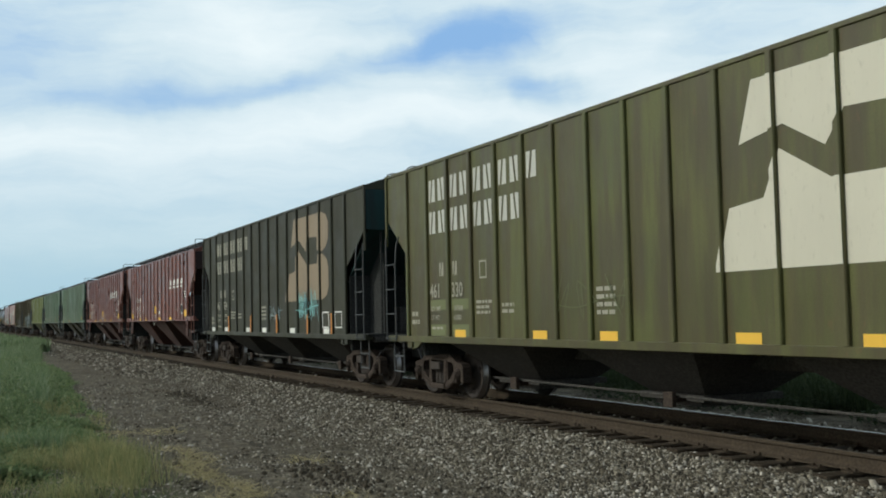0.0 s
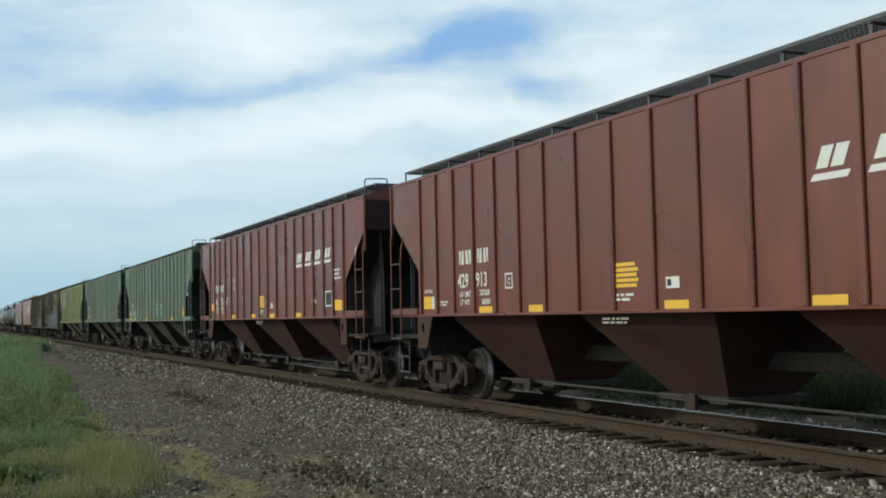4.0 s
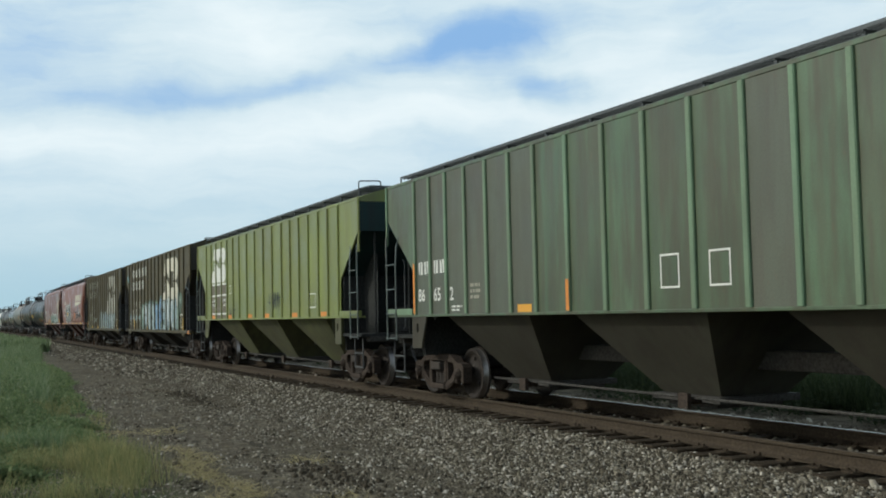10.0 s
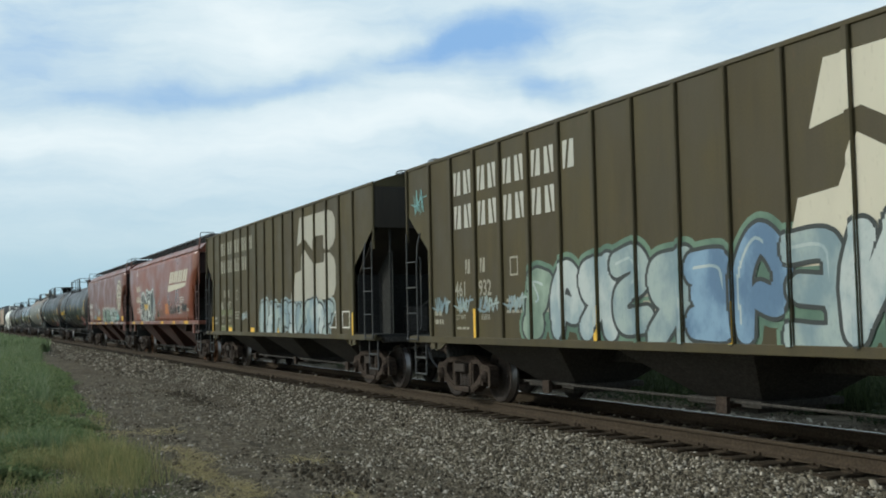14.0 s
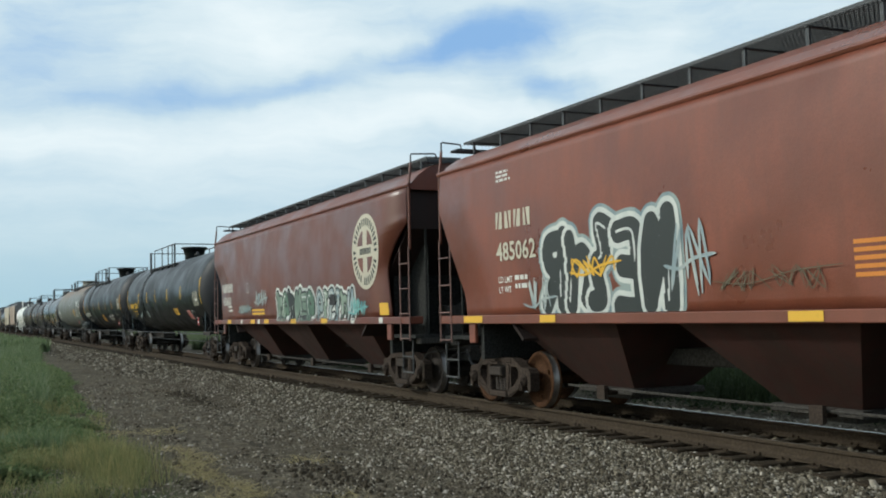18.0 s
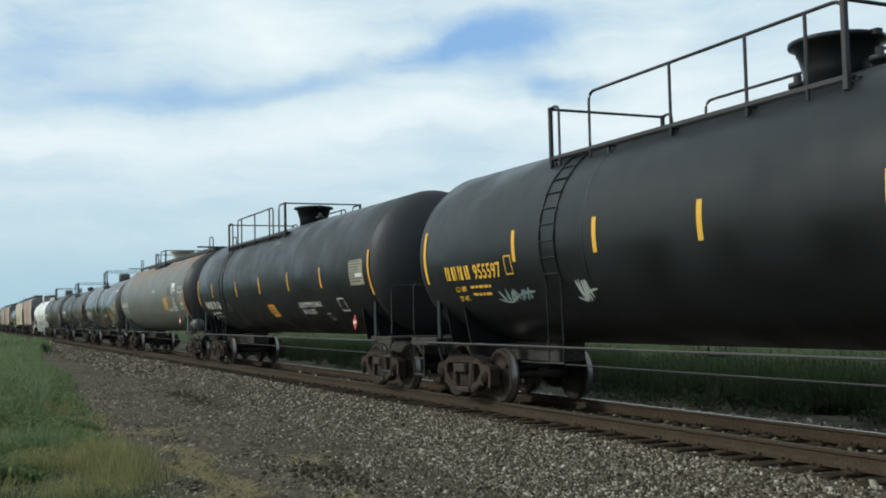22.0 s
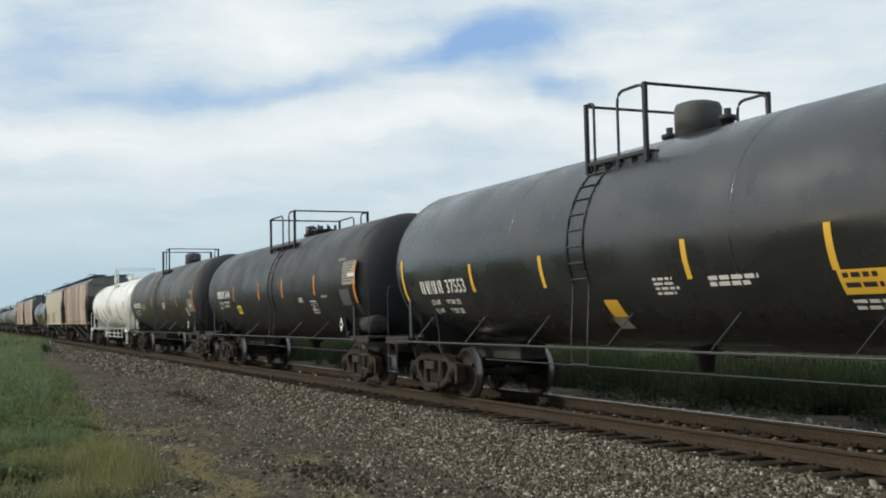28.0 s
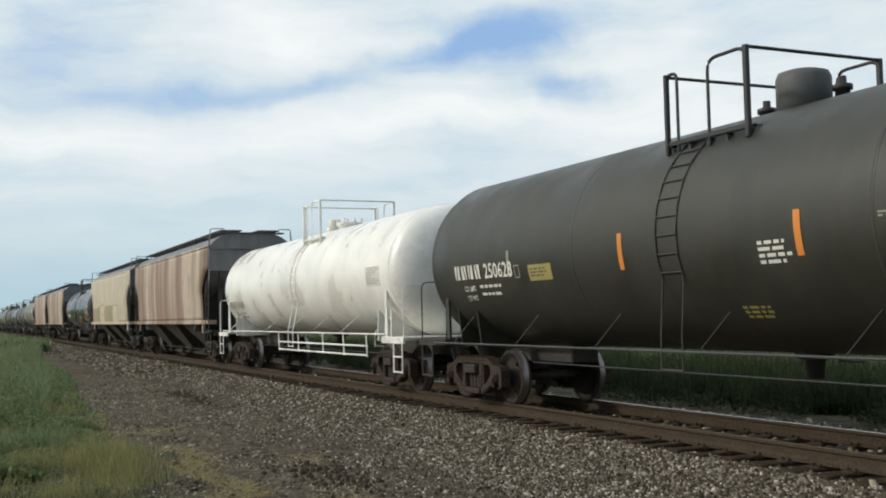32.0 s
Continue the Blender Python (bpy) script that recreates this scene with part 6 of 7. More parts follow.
def bay_digits(car, face, xs, bay, z, groups, mat, h=0.26):
    """A number painted in pairs between the posts."""
    for k, g in enumerate(groups):
        lettering("number", g, xs[bay + k] + 0.10, z, h, mat, car, face, squeeze=0.85)


def north_car(rear, pitch, sheet, letters_mat, logo_mat, digits, label, logo_x=10.3, patches=(), stripes=(), weights=("197400", "65800")):
    """Deep-sided ribbed hopper with the railway's name in blocks and its big emblem."""
    car = new_car("covered_hopper", label, rear, pitch, HOPPERS)
    face, cuts, xs, flat = ribbed_hopper(car, B_LEN, 1.13, 4.32, 16, sheet, sheet, M["teal"] if sheet is not M["brown_olive"] else M["dark_olive"], M["under"], walkway=False, deep=True)
    h = B_LEN / 2
    for b in range(15):
        part("seam", boxed(xs[b] + 0.05, xs[b + 1] - 0.05, -1.478, -1.46, 2.545, 2.560), sheet, car)
    for k in range(5):
        x = xs[1 + k] + 0.10
        letter_bars("name_lettering", letter_blocks(x, 3.58, 0.40, [0.30, 0.30] if k < 4 else [0.34], 0.09), flat, letters_mat, car, 9.0)
        if k < 4:
            letter_bars("name_lettering", letter_blocks(x, 3.00, 0.40, [0.30, 0.30], 0.09), flat, letters_mat, car, 9.0)
    part("emblem", coat(emblem(-h + logo_x, 1.95, 3.3, 2.08), face, cuts, 0.005), logo_mat, car)
    mark = M["grey_letter"]
    letter_bars("reporting_mark", letter_blocks(xs[1] + 0.5, 2.22, 0.24, [0.2], 0.1), flat, mark, car, 9.0)
    letter_bars("reporting_mark", letter_blocks(xs[2] + 0.14, 2.22, 0.24, [0.2], 0.1), flat, mark, car, 9.0)
    bay_digits(car, flat, xs, 1, 1.84, (digits[:3], digits[3:]), mark)
    frame_mark(car, xs[3] + 0.28, 2.12, 0.26, 0.30, mark, flat)
    lettering("data_lettering", "LD LMT", xs[1] + 0.12, 1.60, 0.09, mark, car, flat)
    lettering("data_lettering", "LT WT", xs[1] + 0.12, 1.44, 0.09, mark, car, flat)
    for words, z in zip(weights, (1.60, 1.44)):
        lettering("data_lettering", words, xs[2] + 0.16, z, 0.09, mark, car, flat)
    for k, (b, z, w, hh, r) in enumerate(((3, 1.5, 0.55, 0.26, 3), (0, 1.3, 0.4, 0.3, 2), (4, 1.5, 0.5, 0.2, 2), (7, 1.45, 0.5, 0.42, 4), (1, 1.24, 0.5, 0.08, 1))):
        bars("stencil_print", xs[b] + 0.14, z, w, hh, r, mark, car, flat, seed=k + 2)
    for b, m in patches:
        patch(car, "reflector", xs[b] + 0.2, xs[b] + 0.62, 1.14, 1.27, m, flat)
    for b, m in stripes:
        patch(car, "reflector_stripe", xs[b] - 0.045, xs[b] + 0.04, 1.14, 1.62, m, lambda x, z: -1.542, lift=0.003)
    return car, face, cuts, xs, flat


# olive hopper
car, face, cuts, xs, flat = north_car(-20.63, 17.5, M["olive"], M["name_paint"], M["cream_logo"], "461330",
    "faded olive-green ribbed covered hopper with a cream emblem", patches=[(k, M["yellow"]) for k in (2, 5, 7, 10, 12, 14)])
patch(car, "reflector_stripe", xs[0] - 0.12, xs[0] - 0.06, 1.14, 2.0, M["orange"], flat)
for b in (1, 2):
    patch(car, "olive_patch", xs[b] + 0.1, xs[b] + 0.75, 1.62, 1.80, M["green_patch"], flat, 0.004)
    patch(car, "olive_patch", xs[b] + 0.1, xs[b] + 0.75, 1.16, 1.36, M["green_patch"], flat, 0.004)
scrawl(car, xs[6] + 0.1, xs[7] + 0.8, 1.4, 2.1, M["olive_patch"], flat, cuts, 4, 0.010, 2)

# dark hopper with cyan tags
car, face, cuts, xs, flat = north_car(-38.19, 17.87, M["dark_olive"], M["grey_letter"], M["tan_logo"], "461034",
    "dark olive-brown ribbed covered hopper with cyan graffiti tags", patches=[(k, M["white_letter"]) for k in (0, 2, 5, 7, 10, 13)], stripes=[(k, M["orange"]) for k in (3, 6, 9, 12, 14)])
scrawl(car, xs[8] + 0.2, xs[9] + 0.3, 1.45, 1.9, M["pale_ink"], flat, cuts, 7, 0.016, 3)
scrawl(car, xs[11] + 0.1, xs[13] - 0.15, 1.42, 2.25, M["cyan_ink"], face, cuts, 9, 0.024, 4)
for b in (13, 14):
    frame_mark(car, xs[b] + 0.12, 1.28, 0.48, 0.38, M["white_letter"], flat)

# oxide red ribbed hoppers
for rear, pitch, digits in ((-56.35, 18.55, "429913"), (-74.10, 18.0, "467867")):
    car = new_car("covered_hopper", "oxide-red ribbed covered hopper with white lettering", rear, pitch, HOPPERS)
    face, cuts, xs, flat = ribbed_hopper(car, A_LEN - 0.22, 1.53, 4.10, 18, M["red"], M["red"], M["brown_red"], M["grimy_red"], bays=[0.72, 0.72, 0.78, 0.79, 0.79, 0.79] + [0.90] * 5 + [0.79] * 4 + [0.70, 0.73])
    e = -A_LEN / 2
    ink = M["white_letter"]
    if digits == "429913":
        # the older lettering: a larger mark and number, in two bays
        for x, w, g in ((3.17, [0.20, 0.22], "429"), (3.87, [0.18, 0.18], "913")):
            letter_bars("reporting_mark", letter_blocks(e + x, 2.38, 0.235, w, 0.05), flat, ink, car, 9.0)
            lettering("number", g, e + x - 0.05, 1.99, 0.24, ink, car, flat, squeeze=0.84)
        for x, words, z in ((3.17, "LD LMT", 1.83), (3.93, "207200", 1.84), (3.18, "LT WT", 1.69), (4.01, "60800", 1.69)):
            lettering("data_lettering", words, e + x, z, 0.095, ink, car, flat, squeeze=0.95)
        frame_mark(car, e + 4.84, 1.92, 0.25, 0.25, ink, flat)
        lettering("data_lettering", "C", e + 4.92, 1.99, 0.10, ink, car, flat)
        patch(car, "reflector", e + 1.63, e + 2.00, 1.64, 1.87, M["yellow"], flat)
        patch(car, "white_card", e + 2.005, e + 2.10, 1.64, 1.87, ink, flat)
        bars("stencil_print", e + 1.66, 1.92, 0.36, 0.07, 2, ink, car, flat, seed=5)
        bars("stencil_print", e + 2.36, 1.67, 0.32, 0.10, 2, ink, car, flat, seed=6)
        lights = (3.90, 5.59, 8.99, 11.47)
    else:
        for k, g in enumerate((digits[:2], digits[2:4], digits[4:])):
            lettering("number", g, xs[1 + k] + 0.12, 1.98, 0.24, ink, car, flat, squeeze=1.0)
        for k in range(2):
            letter_bars("reporting_mark", letter_blocks(xs[1 + k] + 0.12, 2.40, 0.24, [0.2, 0.2], 0.06), flat, ink, car, 9.0)
        for b, dx, words, z in ((1, 0.10, "LD LMT", 1.84), (1, 0.10, "LT WT", 1.70), (2, 0.12, "221600", 1.84), (2, 0.16, "64400", 1.70)):
            lettering("data_lettering", words, xs[b] + dx, z, 0.09, ink, car, flat)
        frame_mark(car, xs[4] + 0.25, 2.42, 0.22, 0.34, ink, flat)
        patch(car, "reflector", xs[0] + 0.20, xs[0] + 0.60, 1.82, 2.05, M["yellow"], flat)
        lights = (4.48, 6.95, 8.99, 11.47)
    for x in lights:
        patch(car, "reflector", e + x, e + x + 0.48, 1.55, 1.655, M["yellow"], flat, cuts=cuts)
    bars("yellow_notice", e + 7.9, 1.82, 0.6, 0.34, 5, M["yellow"], car, flat, seed=8, fill=0.7)
    bars("stencil_print", e + 7.9, 1.64, 0.5, 0.12, 2, M["white_letter"], car, flat, seed=9)
    patch(car, "white_card", e + 9.03, e + 9.3, 1.80, 1.94, M["white_letter"], flat)
    patch(car, "card_square", e + 9.06, e + 9.14, 1.83, 1.91, M["black_letter"], flat, 0.008)
    for k in range(4):
        x = xs[12 + k] + 0.20 - 0.04 * k
        part("logo", coat([rect(x, x + 0.16, 2.92, 3.14, 0.10), rect(x + 0.20, x + 0.37, 2.92, 3.14, 0.10), rect(x - 0.08, x + 0.42, 2.80, 2.87, 0.05)], flat, (), 0.006), M["white_letter"], car)
    frame_mark(car, e + 13.86, 1.78, 0.48, 0.36, M["white_letter"], flat)
    patch(car, "dark_panel", e + 13.90, e + 14.30, 1.82, 2.10, M["black_letter"], flat, 0.005)
    bars("stencil_print", e + 14.55, 2.35, 0.45, 0.28, 3, M["white_letter"], car, flat, seed=12)
    bars("stencil_print", e + 12.8, 1.86, 0.4, 0.1, 2, M["white_letter"], car, flat, seed=14)
    patch(car, "reflector", e + 14.54, e + 15.05, 1.68, 1.92, M["yellow"], flat)
    bars("stencil_print", -A_LEN / 2 + 7.6, 1.35, 0.6, 0.1, 2, M["grey_letter"], car, lambda x, z: -1.50, seed=2)

# faded green ribbed hoppers
for rear, pitch, digits, letters, label in ((-92.585, 18.5, ("46", "22", "81"), 2, "faded green ribbed covered hopper with pale green posts"),
                                            (-110.80, 18.2, ("86", "65", "2"), 4, "rust-stained green ribbed covered hopper with pale green posts")):
    car = new_car("covered_hopper", label, rear, pitch, HOPPERS)
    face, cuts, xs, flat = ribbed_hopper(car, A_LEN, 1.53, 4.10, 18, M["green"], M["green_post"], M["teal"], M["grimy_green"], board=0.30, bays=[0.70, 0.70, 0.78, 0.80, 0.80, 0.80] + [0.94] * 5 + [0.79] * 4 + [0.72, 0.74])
    e = -A_LEN / 2
    for x, g in zip((1.53, 2.23, 2.92), digits):
        lettering("number", g, e + x, 1.79, 0.235, M["white_letter"], car, flat, squeeze=0.98)
    for x, z in ((2.20, 2.13),) if letters == 2 else ((1.55, 2.28), (2.24, 2.28)):
        letter_bars("reporting_mark", letter_blocks(e + x, z, 0.235, [0.20, 0.20], 0.06), flat, M["white_letter"], car, 9.0)
    if letters == 2:
        patch(car, "reflector", e + 1.45, e + 1.96, 1.535, 1.63, M["yellow"], flat)
        patch(car, "reflector", e + 1.52, e + 1.98, 1.64, 1.735, M["yellow"], flat)
        patch(car, "white_card", e + 2.33, e + 2.52, 1.55, 1.64, M["white_letter"], flat)
        for b in (0, 1, 2):
            patch(car, "olive_patch", xs[b] + 0.05, xs[b + 1] - 0.05, 1.55, (2.61, 2.59, 2.07)[b], M["olive_patch"], flat, 0.004)
        bars("stencil_print", -A_LEN / 2 + 0.95, 2.88, 0.3, 0.23, 4, M["green_post"], car, flat, seed=4)
        scrawl(car, -A_LEN / 2 + 0.38, -A_LEN / 2 + 1.1, 3.3, 3.65, M["dark_ink"], flat, cuts, 11, 0.011, 2)
    else:
        # the rear bays, and single ones further on, are stained brown
        for ob in car.children:
            b = sum(1 for x in xs if x < ob.location.x + 0.1) - 1
            if ob.name.startswith("side_panel") and ob.location.y < 0 and b in (0, 1, 2, 3, 4, 5, 11):
                ob.material_slots[0].link = "OBJECT"
                ob.material_slots[0].material = M["stained_dark"]
        for b in (0, 7, 14, 17):
            patch(car, "reflector_stripe", xs[b] - 0.04, xs[b] + 0.04, 1.56, 2.50 if b in (0, 17) else 2.0, M["orange"], lambda x, z: -1.542, 0.003)
    bars("stencil_print", e + 2.98, 1.57, 0.42, 0.12, 2, M["white_letter"], car, flat, seed=6)
    for b in (3, 6, 15, 16) if letters == 2 else (3,):
        bars("stencil_print", xs[b] + 0.15, 1.75, 0.45, 0.3, 3, M["grey_letter"], car, flat, seed=b)
    for b in (9, 10):
        frame_mark(car, xs[b] + 0.27, 1.80, 0.38, 0.42, M["white_letter"], flat, 0.025)
        patch(car, "dark_panel", xs[b] + 0.31, xs[b] + 0.61, 1.84, 2.18, M["green"], flat, 0.004)
    for b in (6, 13) if letters == 2 else (5,):
        patch(car, "reflector", xs[b] + 0.2, xs[b] + 0.64, 1.55, 1.67, M["orange_yellow"], flat)
    if letters == 2:
        patch(car, "reflector", xs[16] + 0.14, xs[16] + 0.66, 1.70, 1.95, M["orange_yellow"], flat)

# yellow-green hopper
car = new_car("covered_hopper", "yellow-green ribbed covered hopper with a white emblem near one end", -129.13, 18.13, HOPPERS)
face, cuts, xs, flat = ribbed_hopper(car, A_LEN, 1.53, 4.10, 18, M["lime"], M["lime"], M["teal"], M["grimy_lime"], bays=[0.75, 0.75, 0.78, 0.79, 0.79, 0.79] + [0.93] * 5 + [0.79] * 4 + [0.71, 0.75])
patch(car, "brown_panel", xs[1] + 0.06, xs[4] - 0.06, 1.56, 2.66, M["brown_patch"], flat, 0.003, cuts=cuts)
part("emblem", coat(emblem(-A_LEN / 2 + 2.3, 2.74, 1.95, 1.10), face, cuts, 0.006), M["white_letter"], car)
for z in (2.64, 2.28, 1.68):
    patch(car, "white_stripe", -A_LEN / 2 + 2.31, -A_LEN / 2 + 4.31, z, z + 0.055, M["white_letter"], face, 0.006, cuts=cuts)
for x, words, z in ((2.29, "LD LMT", 2.10), (2.29, "LT WT", 1.94), (3.83, "221800", 2.10), (3.91, "64200", 1.95)):
    lettering("data_lettering", words, -A_LEN / 2 + x, z, 0.095, M["white_letter"], car, face)
bars("stencil_print", -A_LEN / 2 + 2.3, 1.80, 1.9, 0.10, 2, M["grey_letter"], car, face, seed=4, fill=0.2)
frame_mark(car, -A_LEN / 2 + 4.74, 2.32, 0.26, 0.27, M["white_letter"], flat, 0.02)
lettering("data_lettering", "C", -A_LEN / 2 + 4.83, 2.37, 0.10, M["white_letter"], car, flat)
patch(car, "reflector", xs[1] + 0.14, xs[1] + 0.56, 1.55, 1.65, M["orange"], flat)
for b in (4, 7, 9, 12, 15):
    patch(car, "reflector", xs[b] + 0.14, xs[b] + 0.58, 1.55, 1.66, M["orange"], flat)
patch(car, "reflector_stripe", xs[0] - 0.11, xs[0] - 0.05, 1.55, 2.12, M["orange"], flat)
scrawl(car, -A_LEN / 2 + 9.5, -A_LEN / 2 + 10.5, 1.75, 2.25, M["dark_ink"], flat, cuts, 15, 0.018, 5)
frame_mark(car, -A_LEN / 2 + 13.1, 1.76, 0.5, 0.36, M["white_letter"], flat)
scrawl(car, xs[4] + 0.35, xs[5] + 0.2, 1.62, 1.9, M["dark_ink"], flat, cuts, 17, 0.02, 3)

# dark hoppers with bubble graffiti
car, face, cuts, xs, flat = north_car(-146.51, 17.37, M["brown_olive"], M["name_paint"], M["cream_logo"], "461932",
    "dark brown-olive ribbed covered hopper covered in blue and white graffiti", stripes=[(k, M["yellow"]) for k in (2, 6, 9, 12, 15)])
bubble_graffiti(car, -B_LEN / 2 + 4.6, -B_LEN / 2 + 14.2, 1.13, 2.62, [M["sage_ink"], M["white_ink"], M["white_ink"], M["pale_ink"], M["pale_ink"], M["blue_ink"], M["blue_ink"], M["pale_ink"], M["white_ink"], M["white_ink"], M["pale_ink"], M["sage_ink"]], M["dark_ink"], M["green_ink"], face, cuts, 31, 12, fat=0.25, rim=0.05, glow=0.05, rise=0.22, shine=M["white_ink"])
for b in range(0, 4):
    scrawl(car, xs[b] + 0.15, xs[b] + 0.75, 1.55, 1.85, M["pale_ink"], flat, cuts, 40 + b, 0.03, 3)
scrawl(car, -B_LEN / 2 + 0.3, -B_LEN / 2 + 0.8, 3.4, 3.9, M["cyan_ink"], flat, cuts, 45, 0.015, 2)
frame_mark(car, xs[14] + 0.2, 1.25, 0.5, 0.5, M["white_letter"], flat)
patch(car, "reflector", B_LEN / 2 - 0.55, B_LEN / 2 - 0.1, 1.02, 1.14, M["orange"], lambda x, z: -1.531)
car, face, cuts, xs, flat = north_car(-164.48, 17.45, M["brown_olive"], M["grey_letter"], M["faded_logo"], "461697",
    "dark brown-olive ribbed covered hopper with grey graffiti along its foot", patches=[(2, M["yellow"]), (5, M["yellow"]), (8, M["yellow"])], stripes=[(0, M["yellow"]), (15, M["yellow"])], weights=("197500", "65500"))
bubble_graffiti(car, -B_LEN / 2 + 7.0, -B_LEN / 2 + 13.4, 1.13, 2.05, [M["pale_ink"], M["white_ink"], M["pale_ink"]], M["dark_ink"], M["pale_ink"], face, cuts, 33, 9, fat=0.24, rim=0.05, glow=0.04, shine=M["white_ink"])
for b in (1, 2):
    patch(car, "olive_patch", xs[b] + 0.1, xs[b] + 0.75, 1.66, 1.82, M["green_patch"], flat, 0.004)
    patch(car, "olive_patch", xs[b] + 0.1, xs[b] + 0.75, 1.16, 1.34, M["green_patch"], flat, 0.004)
scrawl(car, xs[4] + 0.15, xs[4] + 0.8, 1.5, 1.75, M["white_ink"], flat, cuts, 47, 0.02, 4)
for b in (13, 14):
    frame_mark(car, xs[b] + 0.12, 1.28, 0.48, 0.38, M["white_letter"], flat)

# smooth red hoppers
car = new_car("covered_hopper", "smooth-sided oxide-red covered hopper with a slanted white logo", -182.15, 17.4, HOPPERS)
face = smooth_hopper(car, C_LEN - 0.15, M["red_smooth"], M["brown_red"], straight=True, orange=True)
h = (C_LEN - 0.15) / 2
x = -h + 10.75
part("logo", coat([rect(x + k * 0.92, x + k * 0.92 + 0.34, 3.00, 3.44, 0.30) for k in range(4)] + [rect(x + k * 0.92 + 0.44, x + k * 0.92 + 0.76, 3.00, 3.44, 0.30) for k in range(4)], face, (), 0.006, 0.15), M["cream_logo"], car)
part("logo_bar", coat([[(x - 0.3, 2.66), (x + 3.2, 2.80), (x + 3.5, 2.94), (x - 0.14, 2.93)]], face, (), 0.006, 0.15), M["cream_logo"], car)
letter_bars("reporting_mark", letter_blocks(-h + 2.28, 2.87, 0.27, [0.24] * 4, 0.06), face, M["cream_logo"], car, 0.15)
lettering("number", "485062", -h + 2.30, 2.37, 0.29, M["cream_logo"], car, face, squeeze=1.05)
lettering("data_lettering", "LD LMT", -h + 2.3, 2.02, 0.10, M["white_letter"], car, face)
lettering("data_lettering", "LT WT", -h + 2.3, 1.86, 0.10, M["white_letter"], car, face)
bars("stencil_print", -h + 2.85, 1.86, 0.5, 0.26, 2, M["white_letter"], car, face, seed=3)
bars("stencil_print", -h + 2.3, 3.60, 0.5, 0.2, 3, M["white_letter"], car, face, seed=4)
bubble_graffiti(car, -h + 3.75, -h + 6.9, 1.52, 2.95, [M["dark_ink"]], M["bright_ink"], M["pale_ink"], face, (), 51, 5, 0.15, fat=0.27, rim=0.07, glow=0.02)
scrawl(car, -h + 3.2, -h + 3.9, 1.55, 2.1, M["white_ink"], face, (), 53, 0.03, 2, 0.15)
scrawl(car, -h + 6.8, -h + 7.5, 1.7, 2.6, M["white_ink"], face, (), 54, 0.04, 2, 0.15)
scrawl(car, -h + 4.6, -h + 5.6, 2.0, 2.3, M["yellow"], face, (), 56, 0.03, 2, 0.15)
for x, w in ((1.0, 0.7), (3.6, 0.45), (8.8, 0.5), (11.4, 0.48), (13.75, 0.8)):
    patch(car, "reflector", -h + x, -h + x + w, 1.39, 1.50, M["yellow"], lambda x, z: -1.502)
bars("yellow_notice", -h + 9.73, 1.78, 0.8, 0.4, 5, M["orange"], car, face, seed=6)
bars("stencil_print", -h + 10.9, 1.80, 0.6, 0.2, 3, M["white_letter"], car, face, seed=7)
patch(car, "dark_panel", -h + 12.42, -h + 12.86, 1.83, 2.08, M["black_letter"], face)
frame_mark(car, -h + 12.38, 1.79, 0.52, 0.33, M["white_letter"], face)
part("round_mark", coat([disc(-h + 13.15, 1.92, 0.15, 0.15), disc(-h + 13.15, 1.92, 0.12, 0.12)], face, (), 0.006, 0.15), M["white_letter"], car)
bars("stencil_print", -h + 12.95, 2.16, 0.8, 0.26, 3, M["white_letter"], car, face, seed=9)
bars("stencil_print", -h + 14.2, 1.85, 0.4, 0.12, 2, M["white_letter"], car, face, seed=10)
scrawl(car, -h + 10.8, -h + 12.3, 1.75, 2.1, M["dark_ink"], face, (), 55, 0.025, 5, 0.15)
scrawl(car, -h + 13.3, -h + 14.2, 1.8, 2.2, M["dark_ink"], face, (), 57, 0.03, 4, 0.15)
scrawl(car, -h + 7.7, -h + 9.4, 1.72, 2.0, M["brown_patch"], face, (), 58, 0.012, 4, 0.15)

car = new_car("covered_hopper", "smooth-sided brown-red covered hopper with a round cream emblem and graffiti", -200.42, 17.95, HOPPERS)
face = smooth_hopper(car, C_LEN + 0.3, M["brown_red"], M["brown_red"])
h = (C_LEN + 0.3) / 2
x, z = -h + 14.5, 2.90
part("round_emblem", coat([disc(x, z, 0.80, 0.80)], face, (), 0.006, 0.12), M["cream_logo"], car)
for a0 in (0.0, 1.571, 3.142, 4.712):
    arc = [(x + 0.47 * math.cos(a0 + t), z + 0.47 * math.sin(a0 + t)) for t in (0.28 + 0.145 * k for k in range(8))]
    part("emblem_quarter", coat([arc + [(x + 0.18 * math.cos(a0 + 0.785), z + 0.18 * math.sin(a0 + 0.785))]], face, (), 0.009, 0.12), M["brown_red"], car)
ticks = []
for k in range(34):
    a = 2 * math.pi * k / 34
    if k in (24, 33, 16):
        continue
    c, s = math.cos(a), math.sin(a)
    ticks.append([(x + 0.55 * c - 0.024 * s, z + 0.55 * s + 0.024 * c), (x + 0.55 * c + 0.024 * s, z + 0.55 * s - 0.024 * c), (x + 0.71 * c + 0.034 * s, z + 0.71 * s - 0.034 * c), (x + 0.71 * c - 0.034 * s, z + 0.71 * s + 0.034 * c)])
for t in ticks:
    part("emblem_tick", coat([t], face, (), 0.009, 0.12), M["dark_ink"], car)
part("emblem_band", coat([rect(x - 0.30 + 0.085 * k, x - 0.245 + 0.085 * k, z - 0.06, z + 0.07) for k in range(8)], face, (), 0.010, 0.12), M["dark_ink"], car)
letter_bars("reporting_mark", letter_blocks(-h + 1.28, 2.36, 0.27, [0.29] * 4, 0.06), face, M["white_letter"], car, 0.15)
